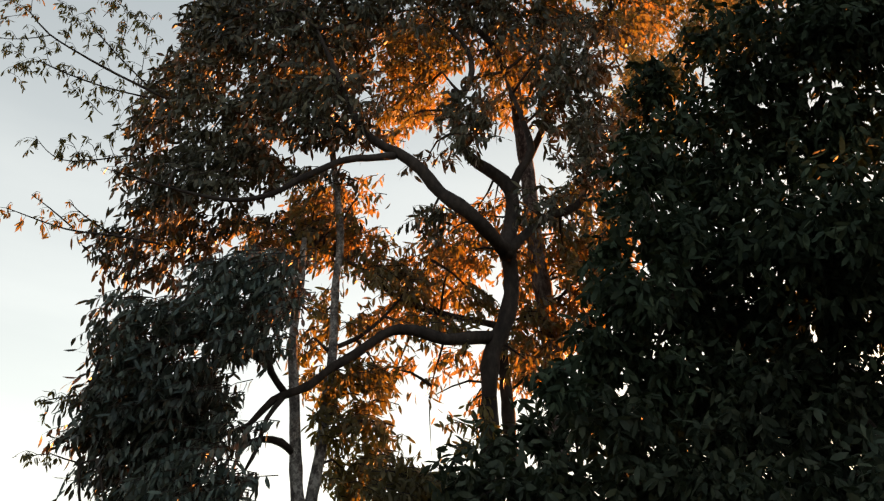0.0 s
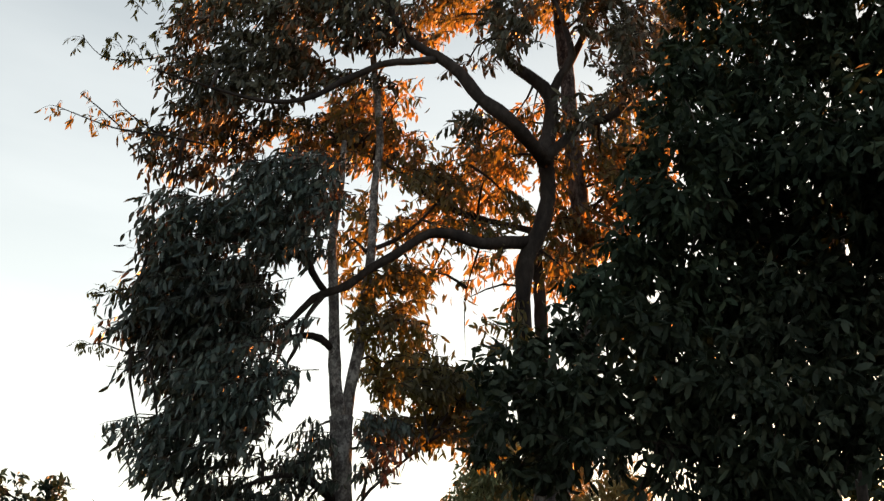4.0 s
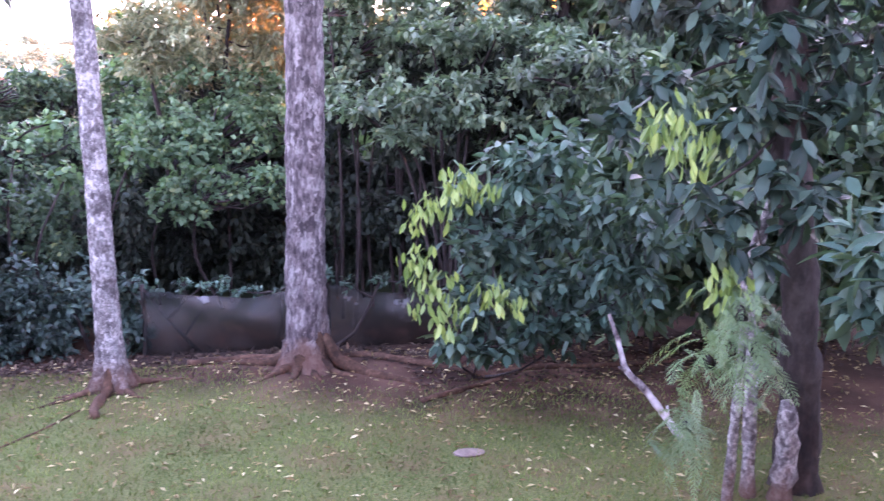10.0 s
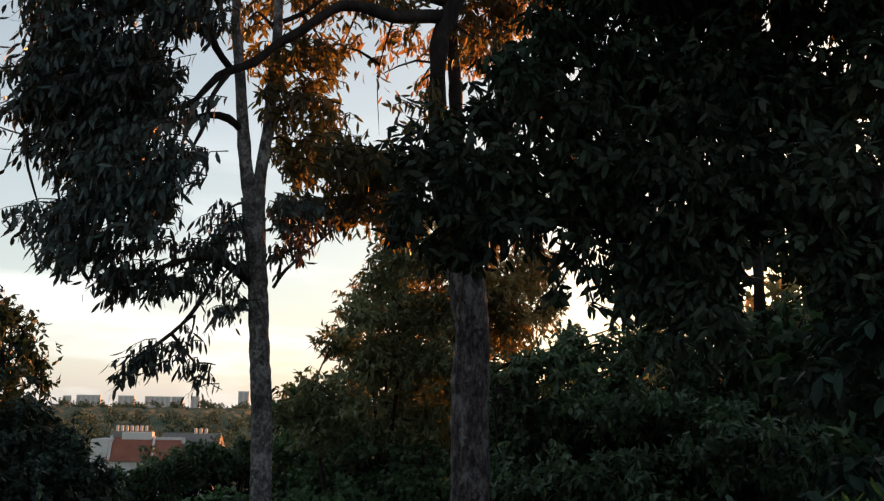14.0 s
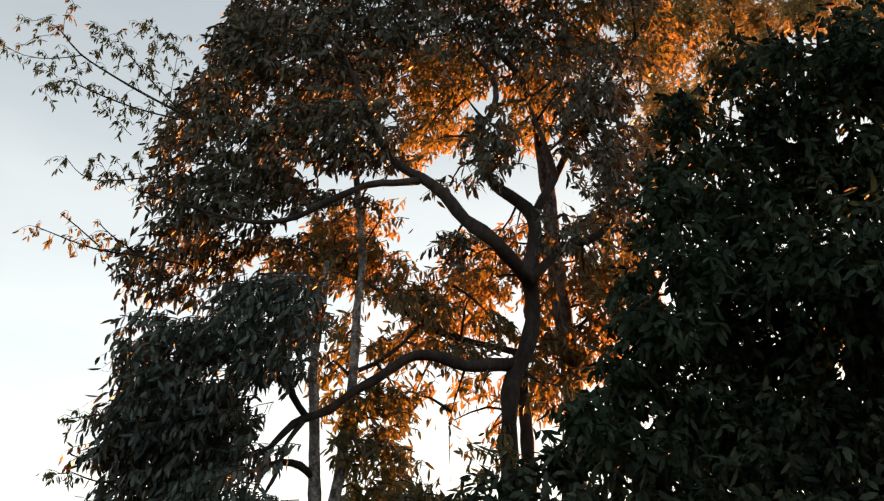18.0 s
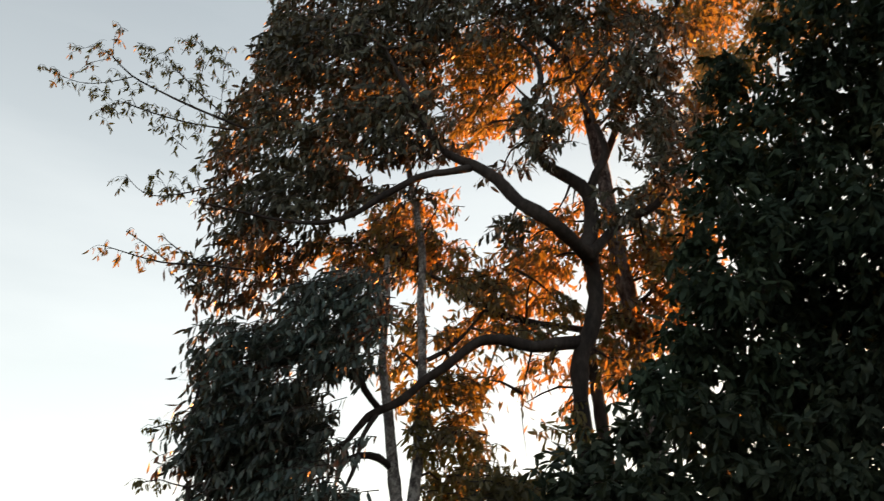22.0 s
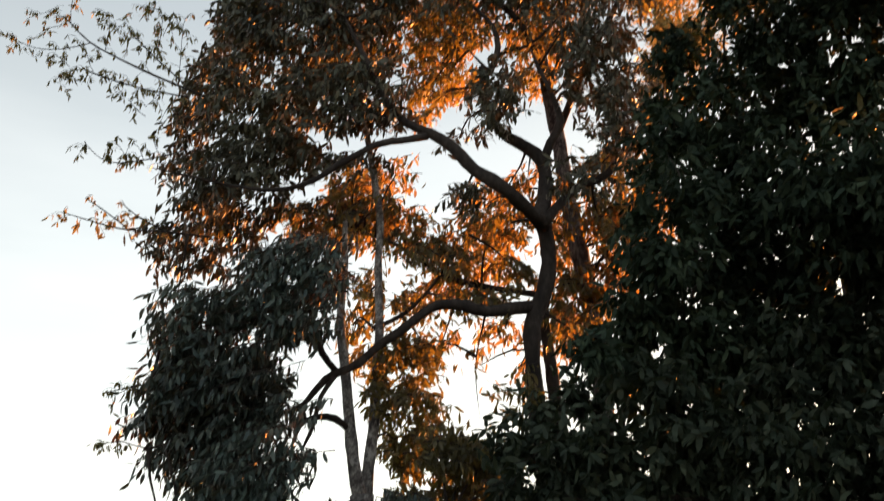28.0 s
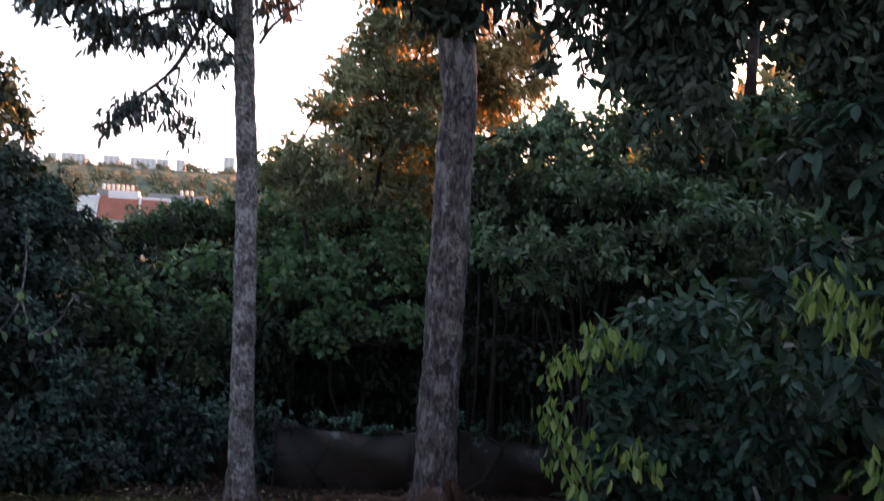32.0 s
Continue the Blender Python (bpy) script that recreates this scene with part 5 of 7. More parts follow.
BROAD.append(("twig", [(-3.4, 9.46, 11.06, 0.022), (-4.0, 9.33, 11.32, 0.0195), (-4.45, 9.24, 11.55, 0.017), (-4.84, 9.17, 11.79, 0.0145), (-5.12, 9.12, 12.09, 0.012)]))
BROAD.append(("twig", [(-4.82, 9.17, 11.77, 0.01), (-5.12, 9.11, 11.66, 0.008), (-5.44, 9.04, 11.64, 0.006), (-5.84, 8.97, 11.82, 0.004)]))
BROAD.append(("twig", [(-3.56, 9.42, 11.03, 0.014), (-4.05, 9.32, 11.1, 0.013), (-4.49, 9.23, 11.22, 0.012), (-4.86, 9.15, 11.36, 0.011)]))
BROAD.append(("twig", [(-3.64, 9.41, 11.22, 0.014), (-4.02, 9.33, 11.59, 0.0125), (-4.39, 9.27, 12.0, 0.011)]))
BROAD.append(("twig", [(-3.67, 9.39, 10.2, 0.014), (-4.09, 9.29, 10.06, 0.0115), (-4.36, 9.23, 10.03, 0.009), (-4.54, 9.19, 10.13, 0.0065), (-4.69, 9.16, 10.3, 0.004)]))
BROAD.append(("twig", [(-3.13, 9.39, 9.05, 0.019), (-3.6, 9.22, 9.06, 0.016), (-4.05, 9.03, 9.03, 0.013), (-4.6, 8.77, 9.13, 0.006)]))
BROAD.append(("twig", [(-3.65, 9.84, 7.48, 0.013), (-3.91, 9.74, 7.44, 0.013), (-4.21, 9.62, 7.33, 0.006)]))
BROAD.append(("twig", [(-3.43, 9.91, 6.88, 0.019), (-3.74, 9.81, 6.75, 0.013), (-4, 9.7, 6.81, 0.009), (-4.22, 9.61, 6.75, 0.006)]))
BROAD.append(("twig", [(-4.03, 9.15, 9.11, 0.013), (-4.28, 9.03, 9.29, 0.01), (-4.46, 8.95, 9.4, 0.007)]))
BROAD.append(("twig", [(-3.64, 9.31, 9.11, 0.013), (-3.95, 9.19, 9.28, 0.01), (-4.1, 9.12, 9.4, 0.007)]))
BROAD.append(("twig", [(-5.12, 9.12, 12.09, 0.006), (-5.38, 9.07, 12.23, 0.0045), (-5.63, 9.02, 12.1, 0.003)]))
BROAD.append(("twig", [(-5.12, 9.12, 12.05, 0.006), (-5.37, 9.07, 11.96, 0.0045), (-5.5, 9.04, 11.78, 0.003)]))
BROAD.append(("twig", [(-5.1, 9.12, 12.08, 0.006), (-5.14, 9.13, 12.45, 0.0045), (-4.99, 9.16, 12.52, 0.003)]))
BROAD.append(("twig", [(-4.64, 9.21, 11.65, 0.006), (-4.65, 9.22, 12.18, 0.0045), (-4.85, 9.18, 12.33, 0.003)]))
BROAD.append(("twig", [(-4.39, 9.27, 12.0, 0.006), (-4.5, 9.25, 12.2, 0.0045), (-4.64, 9.22, 12.09, 0.003)]))
BROAD.append(("twig", [(-4.26, 9.29, 11.86, 0.006), (-4.38, 9.27, 11.9, 0.0045), (-4.46, 9.25, 11.75, 0.003)]))
BROAD.append(("twig", [(-4.01, 9.34, 11.59, 0.006), (-4.03, 9.35, 12.31, 0.0045), (-4.24, 9.3, 12.42, 0.003)]))
BROAD.append(("twig", [(-3.98, 9.35, 11.95, 0.006), (-3.88, 9.38, 12.33, 0.0045), (-3.81, 9.39, 12.15, 0.003)]))
BROAD.append(("twig", [(-3.72, 9.39, 11.31, 0.006), (-3.75, 9.4, 12.15, 0.0045), (-3.71, 9.41, 12.3, 0.003)]))
BROAD.append(("twig", [(-5.01, 9.12, 11.38, 0.006), (-5.21, 9.09, 11.56, 0.0045), (-5.29, 9.07, 11.41, 0.003)]))
BROAD.append(("twig", [(-4.86, 9.15, 11.36, 0.006), (-5.06, 9.11, 11.28, 0.0045), (-5.15, 9.09, 11.15, 0.003)]))
BROAD.append(("twig", [(-4.71, 9.18, 11.3, 0.006), (-4.82, 9.17, 11.53, 0.0045), (-4.67, 9.2, 11.59, 0.003)]))
BROAD.append(("twig", [(-4.38, 9.25, 11.19, 0.006), (-4.47, 9.23, 11.1, 0.0045), (-4.35, 9.25, 10.96, 0.003)]))
BROAD.append(("twig", [(-4.0, 9.33, 11.32, 0.006), (-4.13, 9.31, 11.4, 0.0045), (-4.24, 9.28, 11.27, 0.003)]))
BROAD.append(("twig", [(-3.91, 9.35, 11.08, 0.006), (-4.0, 9.33, 10.95, 0.0045), (-4.06, 9.31, 10.85, 0.003)]))
BROAD.append(("twig", [(-3.63, 9.41, 11.05, 0.006), (-3.79, 9.37, 10.88, 0.0045), (-3.85, 9.36, 10.74, 0.003)]))
BROAD.append(("twig", [(-4.05, 9.31, 10.71, 0.006), (-4.16, 9.29, 10.8, 0.0045), (-4.28, 9.27, 10.95, 0.003)]))
BROAD.append(("twig", [(-4.17, 9.27, 10.05, 0.006), (-4.28, 9.25, 10.25, 0.0045), (-4.39, 9.23, 10.31, 0.003)]))
BROAD.append(("twig", [(-4.0, 9.31, 10.09, 0.006), (-4.08, 9.3, 10.27, 0.0045), (-4.17, 9.28, 10.32, 0.003)]))
BROAD.append(("twig", [(-3.83, 9.35, 10.16, 0.006), (-3.92, 9.33, 10.37, 0.0045), (-3.88, 9.34, 10.45, 0.003)]))
BROAD.append(("twig", [(-4.29, 9.29, 12.17, 0.006), (-4.17, 9.32, 12.44, 0.0045), (-4.09, 9.34, 12.5, 0.003)]))
BROAD.append(("twig", [(-5.05, 9.11, 11.18, 0.006), (-4.95, 9.13, 11.2, 0.0045), (-4.85, 9.15, 11.16, 0.003)]))


def flared_trunk(tree, line, mat, seed, much=1.0):
    """A trunk that swells at the foot into ribs running out to the roots."""
    rnd = np.random.default_rng(seed)
    v, f = tube_arrays(line, 32, 0.07, 0.03, seed, 0.05)
    low = min(p[2] for p in line)
    x0, y0 = line[0][0], line[0][1]
    a = np.arctan2(v[:, 1] - y0, v[:, 0] - x0)
    wave = np.sin(3 * a + rnd.uniform(0, 6) + 0.8 * np.sin(2 * a))
    ribs = 0.12 + 1.05 * np.abs(wave) ** 2.2
    h = np.maximum(v[:, 2] - low, 0)
    swell = np.exp(-h / 0.2) * ribs * 0.95 * much + 0.12 * np.exp(-h / 0.5) * (ribs - 0.3)
    v[:, 0] = x0 + (v[:, 0] - x0) * (1 + swell)
    v[:, 1] = y0 + (v[:, 1] - y0) * (1 + swell)
    return child("trunk", mesh_from("trunk", v, f, mat), tree)


def limbs_of(tree, limbs, trunk_mat, limb_mat, seed, dark=1):
    pts = []
    for k, (name, line) in enumerate(limbs):
        big = name == "trunk"
        # dark bark paints the shade on backlit limbs; the sunlit leader stays lighter
        mat = trunk_mat if name in ("trunk", "leader") or (name == "stem" and dark) else limb_mat
        line = [(x, y, z, r * 0.75) for x, y, z, r in line] if name == "twig" else line
        if name == "branch":  # limbs thin out to a point beyond their last fork
            (ax, ay, az, _), (bx, by, bz, r) = line[-2:]
            line = line + [(bx + (bx - ax) * 0.7, by + (by - ay) * 0.7, bz + (bz - az) * 0.7, r * 0.25)]
        sides = 20 if big else 12 if name in ("stem", "leader") else 8 if name == "branch" else 5
        if big:
            trunk = flared_trunk(tree, line, mat, seed, 1.0 if line[2][3] > 0.2 else 0.6)
        else:
            child(name, tube(name, line, mat, sides, 0.14, 0.05, seed + k, 0.03), tree)
        if name != "trunk":
            pts.append(smooth_line(line, 0.25)[:, :3])
    return np.vstack(pts), trunk


def roots_of(tree, base, runs, mat, seed):
    """Flared roots that leave the trunk, lie on the soil and taper away."""
    bx, by = base
    for k, (angle, reach, r, up) in enumerate(runs):
        rnd = np.random.default_rng(seed + k)
        pts, a = [], radians(angle)
        x, y = bx + math.cos(a) * 0.1, by + math.sin(a) * 0.1
        pts.append((x, y, up, r * 0.8))
        for s in np.linspace(0.2, 1, 6):
            a += rnd.uniform(-0.25, 0.25)
            x, y = x + math.cos(a) * reach / 6, y + math.sin(a) * reach / 6
            z = soil_at(x, y) + up * max(0.0, 0.45 - s) ** 1.2 + 0.02 * (1 - s)
            pts.append((x, y, z, r * (1.15 - s)))
        child("root", tube("root", pts, mat, 9, 0.1, 0.12, seed + k), tree, "exposed reddish-brown root")


def crown_sprays(tree, pads, depth, length, width, droop, mat, twig_mat, seed, axis, limb_points, label, name="crown", per=9, reach=0.34, thick=1.5):
    """Arching sprays of hanging leaves that fill the pads of a crown and leave its gaps open."""
    rnd = np.random.default_rng(seed)
    gaps = np.array(GAPS) * np.array([1, 1, 0.76, 0.76])
    P, Q, R, C = [], [], [], []
    for x, z, rx, rz, layers in pads:
        y0 = rnd.uniform(*depth)
        k = y0 / PLANE
        C.append((x * k, y0, EYE + (z - EYE) * k))
        n = max(2, int(thick * layers * math.pi * rx * rz * k * k / (0.42 * length * width) / per))
        a, q = rnd.uniform(0, 2 * math.pi, n), rnd.uniform(0, 1, n) ** 0.5
        lump = 1 + 0.16 * np.sin(3 * a + rnd.uniform(0, 6)) + 0.1 * np.sin(7 * a + rnd.uniform(0, 6))
        y = np.clip(y0 + rnd.normal(0, 0.3, n), *depth)
        px, pz = x + rx * lump * q * np.cos(a), z + rz * lump * q * np.sin(a)
        P.append(np.stack([px * y / PLANE, y, EYE + (pz - EYE) * y / PLANE], -1))
    P = np.vstack(P)
    n = len(P)
    out = (P - np.array([axis[0], axis[1], 0])) * np.array([1, 1, 0])
    out /= np.linalg.norm(out, axis=1)[:, None] + 0.3
    out += rnd.normal(0, 0.6, (n, 3)) * np.array([1, 1, 0.35]) + np.array([0, 0, 0.15])
    out /= np.linalg.norm(out, axis=1)[:, None]
    L = reach * rnd.uniform(0.55, 1.3, n)
    s = np.linspace(-0.5, 0.5, per)
    arc = P[:, None] + out[:, None] * (L[:, None] * s)[..., None] + np.array([0, 0, -0.5]) * (L[:, None] * (s + 0.5) ** 2 - L[:, None] * 0.25)[..., None]
    pos = arc.reshape(-1, 3)
    m = len(pos)
    way = np.repeat(out, per, 0) * 0.25 + 0.5 * rnd.standard_normal((m, 3)) + np.array([0, 0, -droop])
    ex, ez = pos[:, 0] * PLANE / pos[:, 1], EYE + (pos[:, 2] - 0.4 * length - EYE) * PLANE / pos[:, 1]
    clear = ((ex[:, None] - gaps[:, 0]) / gaps[:, 2]) ** 2 + ((ez[:, None] - gaps[:, 1]) / gaps[:, 3]) ** 2
    keep = (clear.min(1) > 1.0 + rnd.normal(0, 0.12, m)) | (rnd.uniform(0, 1, m) < 0.06)
    v, f = leaf_arrays(pos[keep], way[keep], length, width, rnd, full=True)
    child(name, mesh_from(name, v, f, mat, False), tree, label, "stuff")
    # the twig of every spray, three-sided and tapering
    whole = keep.reshape(n, per).mean(1) > 0.6
    rows = arc[whole][:, [0, per // 3, 2 * per // 3, per - 1]]
    rad = np.array([0.008, 0.006, 0.0045, 0.002])
    ring = np.array([[0, 1, 0], [0.0, -0.5, 0.87], [0.0, -0.5, -0.87]]) + np.array([[0.3, 0, 0]])
    tv = (rows[:, :, None] + rad[None, :, None, None] * ring[None, None]).reshape(-1, 3)
    quads = np.array([[i * 3 + j, i * 3 + (j + 1) % 3, i * 3 + 3 + (j + 1) % 3, i * 3 + 3 + j] for i in range(3) for j in range(3)])
    tf = (np.arange(len(rows))[:, None, None] * 12 + quads[None]).reshape(-1, 4)
    child("fine_twig", mesh_from("fine_twig", tv, tf, twig_mat), tree, kind="stuff")
    V, Fc, k = [], [], 0
    for c in np.array(C):
        near = limb_points[np.argmin(np.linalg.norm(limb_points - c, axis=1) - 0.25 * np.maximum(c[2] - limb_points[:, 2], 0))]
        d = np.linalg.norm(near - c)
        if d < 1.3:
            mid = (near + c) / 2 + rnd.standard_normal(3) * 0.06 * d + np.array([0, 0, 0.08 * d])
            bv, bf = tube_arrays([(*near, 0.022), (*mid, 0.016), (*c, 0.007)], 5, 0.2, 0.03)
            V.append(bv)
            Fc += [[i + k for i in q] for q in bf]
            k += len(bv)
    child("branchlet", mesh_from("branchlet", np.vstack(V), Fc, twig_mat), tree, kind="stuff")


def plane_spots(pads, depth, n, seed):
    """Spots for single leaves on the near side of the pads."""
    rnd = np.random.default_rng(seed)
    out = []
    for x, z, rx, rz, layers in pads:
        for _ in range(n):
            a, q, y = rnd.uniform(0, 6.28), rnd.uniform(0.2, 0.9), depth + rnd.uniform(-0.1, 0.25)
            k = y / PLANE
            out.append(((x + rx * q * math.cos(a)) * k, y, EYE + (z + rz * q * math.sin(a) - EYE) * k, 4))
    return out


broad = thing("tree", (0.97, 11.5, 0), "tall broad tree with mottled grey-brown bark, forked limbs and drooping leaves", "tree")
bl, broad_trunk = limbs_of(broad, BROAD, BARK_BIG, BARK_DARK, 10, 0)
roots_of(broad_trunk, (0.97, 11.55), [(-95, 0.5, 0.085, 0.6), (-58, 0.6, 0.09, 0.65), (-128, 0.55, 0.085, 0.6), (-22, 1.6, 0.1, 0.5), (175, 1.1, 0.09, 0.5), (205, 0.7, 0.08, 0.55), (60, 1.0, 0.1, 0.5), (120, 1.0, 0.1, 0.5)], ROOT, 40)
AXIS = (0.97, 11.5)
# lit and shaded leaves are sorted by pad and painted so
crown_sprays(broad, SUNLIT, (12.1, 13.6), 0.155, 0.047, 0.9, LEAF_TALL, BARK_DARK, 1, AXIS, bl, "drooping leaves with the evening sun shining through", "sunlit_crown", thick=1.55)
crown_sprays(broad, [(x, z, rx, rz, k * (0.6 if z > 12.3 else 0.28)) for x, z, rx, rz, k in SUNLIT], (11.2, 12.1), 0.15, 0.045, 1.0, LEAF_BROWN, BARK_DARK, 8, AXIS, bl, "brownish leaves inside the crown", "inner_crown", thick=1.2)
crown_sprays(broad, SHADED, (10.3, 12.2), 0.165, 0.049, 1.0, LEAF_SHADE, BARK_DARK, 9, AXIS, bl, "dense drooping leaves, shade put into their opaque dark colour", "shaded_crown", thick=1.15)
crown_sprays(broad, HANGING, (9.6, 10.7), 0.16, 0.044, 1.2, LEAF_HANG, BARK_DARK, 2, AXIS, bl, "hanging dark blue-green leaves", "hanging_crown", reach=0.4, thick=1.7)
leaf_parts(broad, plane_spots(HANGING, 9.6, 3, 26), 0.16, 0.045, LEAF_HANG, 26, (40, 85))
slender = thing("tree", (-1.3, 11.25, 0), "slender tree with pale mottled bark, forked above", "tree")
sl, slender_trunk = limbs_of(slender, SLENDER, BARK_PALE, BARK_DARK, 70, -1)
roots_of(slender_trunk, (-1.3, 11.28), [(-100, 0.9, 0.07, 0.35), (-60, 0.55, 0.06, 0.35), (-150, 0.6, 0.06, 0.3), (200, 0.9, 0.05, 0.25), (10, 0.8, 0.05, 0.3), (90, 0.6, 0.06, 0.3)], ROOT, 90)
crown_sprays(slender, AIRY, (11.0, 12.4), 0.15, 0.044, 0.9, LEAF_BROWN, BARK_DARK, 3, (-1.5, 11.3), sl, "sparse brownish drooping leaves", "airy_crown", thick=3.0)
crown_sprays(slender, LOW, (10.3, 11.2), 0.14, 0.037, 1.3, LEAF_HANG, BARK_DARK, 4, (-1.5, 11.3), sl, "dark drooping leaves on the lower branches", "lower_crown", reach=0.32, thick=1.9)
leaf_parts(slender, plane_spots(LOW, 10.4, 2, 27), 0.14, 0.037, LEAF_HANG, 27, (40, 85))


def sparse_leaves(tree, limbs, seed):
    """Small leaves on fine side twigs that spring from the thin outer limbs and nod."""
    rnd = np.random.default_rng(seed)
    P, D, V, Fc, k = [], [], [], [], 0
    for name, line in limbs:
        if name != "twig":
            continue
        ln = smooth_line(line, 0.05)
        ln = ln[ln[:, 3] < 0.0135][1:, :3]
        for p in ln[rnd.uniform(0, 1, len(ln)) < 0.75]:
            d = rnd.standard_normal(3) * np.array([0.8, 0.7, 0.6]) + np.array([-0.25, 0, 0.25])
            d *= rnd.uniform(0.09, 0.24) / np.linalg.norm(d)
            ends = [p, p + d * 0.55 + np.array([0, 0, 0.02]), p + d + np.array([0, 0, -0.25 * np.linalg.norm(d)])]
            tv, tf = tube_arrays([(*q, r) for q, r in zip(ends, (0.0035, 0.0028, 0.0015))], 4, 0.2, 0.0)
            V.append(tv)
            Fc += [[i + k for i in q] for q in tf]
            k += len(tv)
            s = rnd.uniform(0.25, 1.0, 7)[:, None]
            P.append((1 - s) ** 2 * ends[0] + 2 * s * (1 - s) * ends[1] + s * s * ends[2])
            D.append(rnd.standard_normal((7, 3)) * 0.4 + np.array([-0.1, 0, -0.9]))
    v, f = leaf_arrays(np.vstack(P), np.vstack(D), 0.088, 0.025, rnd, full=True)
    child("outer_leaves", mesh_from("outer_leaves", v, f, LEAF_BROWN, False), tree, "thin scattered leaves on bare twigs", "stuff")
    child("fine_twig", mesh_from("fine_twig", np.vstack(V), Fc, BARK_DARK), tree, kind="stuff")


sparse_leaves(broad, BROAD, 5)


def shrub(name, clumps, size, cover, droop, mat, seed, label, category="shrub", stems=5, stem_r=0.03, bark=None, per=6, fill=False, full=False, level=0.5, grow=1.2, foot=None, dome=False):
    """A shrub or small tree whose stems rise from the soil under its clumps and carry them."""
    bark = bark or BARK_DARK
    rnd = np.random.default_rng(seed)
    c = np.array(clumps)
    mid = c[:, :3].mean(0)
    root = (*foot, soil_at(*foot)) if foot else (mid[0], mid[1], soil_at(mid[0], mid[1]))
    ob = thing(name, root, label, category)
    pts = []
    low = np.argsort(rnd.uniform(0, 1, len(c)))[:stems]
    for i in low:
        e = c[i]
        bx, by = foot if foot else (mid[0] + (e[0] - mid[0]) * 0.5, mid[1] + (e[1] - mid[1]) * 0.5)
        g = soil_at(bx, by)
        m = (np.array([bx, by, g]) + e[:3]) / 2 + rnd.standard_normal(3) * 0.15
        line = [(bx, by, g - 0.05, stem_r), (*m, stem_r * 0.75), (*e[:3], stem_r * 0.4)]
        child("stem", tube("stem", line, bark, 7, 0.3, 0.08, seed + int(i)), ob)
        pts.append(smooth_line(line, 0.25)[:, :3])
    if fill:  # the growth goes on down to the soil behind the outer leaves
        more = []
        back = 0.4 if fill is True else fill
        for x, y, z, r in clumps:
            g = soil_at(x, y + back)
            more += [(x, y + back, (z + g) / 2, r * 1.15), (x, y + back * 0.5, z - r * 0.9, r * 0.9)] if fill is True else [(x, y + back, g + (z - g) * k, r * 1.1) for k in (0.35, 0.75)]
        clumps = clumps + [q for q in more if q[2] > soil_at(q[0], q[1]) + 0.1]
    crown(ob, clumps, size[0], size[1], cover, droop, mat, seed, np.vstack(pts), per=per, twig_mat=bark, full=full, level=level, grow=grow, dome=dome)
    return ob


shrub("tree", GOLD, (0.15, 0.05), 3.6, 0.9, LEAF_GOLD, 11, "feathery golden-green tree behind the bank, low-sun glow put into its leaf colour", "tree", 3, 0.05, level=0, grow=1.25)
shrub("tree", RIGHTBACK, (0.15, 0.045), 4.2, 0.8, LEAF_GOLD, 13, "golden tree top behind the dark canopy, sunlit glow put into its colour", "tree", 2, 0.1, level=0, grow=1.35)
shrub("tree", LEFTTREE, (0.15, 0.07), 2.8, 0.2, LEAF_SIDE, 14, "dark rounded tree on the edge of the garden", "tree", 7, 0.04, fill=True)


shrub("tree", THICKET, (0.16, 0.062), 4.2, 0.7, LEAF_BACK, 15, "dense brownish-green thicket behind the golden tree", "tree", 4, 0.06, level=0, grow=1.25)


def shrub_row(name, clumps, each, *args, **kw):
    """A bank of neighbouring shrubs: the clumps shared out from side to side, a few to each plant."""
    order = sorted(clumps, key=lambda c: c[0] / max(c[1], 1))
    n = max(1, round(len(order) / each))
    size, cover, droop, mat, seed, label = args
    for k in range(n):
        share = order[k * len(order) // n:(k + 1) * len(order) // n]
        tagged(shrub(name, share, size, cover, droop, mat, seed + 100 * k, label, kw.get("category", "shrub"), 3, 0.03, None, 6, kw.get("fill", True), True, 0.8, kw.get("grow", 1.12), None, kw.get("dome", False)), group=kw["group"])


def tufted(clumps, each, seed, small=(0.32, 0.55)):
    """Breaks big clumps into rounded tufts, with clefts that show the dark-leaved backing, on the sides that look to
    the lawn and up.
    """
    rnd = np.random.default_rng(seed)
    tufts = []
    for x, y, z, r in clumps:
        for _ in range(each):
            d = rnd.standard_normal(3)
            d[1] = -abs(d[1])
            d /= np.linalg.norm(d)
            q = r * rnd.uniform(*small)
            tufts.append((x + d[0] * r * 0.85, y + d[1] * r * 0.7, z + d[2] * r * 0.8, q))
    return tufts


# dark leaves under the creeper stand in for shade in its clefts
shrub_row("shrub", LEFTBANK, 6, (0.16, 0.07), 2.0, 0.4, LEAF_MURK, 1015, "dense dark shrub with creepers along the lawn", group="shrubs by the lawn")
shrub_row("creeper_mound", tufted(LEFTBANK, 7, 74), 60, (0.1, 0.05), 2.4, 0.4, LEAF_SIDE, 1315, "dull bluish-green creeper over the dark shrubs by the lawn", category="creeper", group="creeper mounds", fill=False, dome=True)
# the bank's lower clumps, split off and darkened for the shade there
FOOT = [c for c in MIDBANK if c[2] < 1.0]
MIDBANK = [c for c in MIDBANK if c not in FOOT]
shrub_row("shrub", FOOT, 5, (0.11, 0.055), 3.2, 0.4, LEAF_SIDE, 2516, "low dark shrub at the foot of the bank", group="shrubs on the bank")
# dark-leaved backing that paints the shade of clefts and hollow
SHADE_BACKING = [(x, y + 0.7, z - 0.25 * r, r * 1.1) for x, y, z, r in MIDBANK]
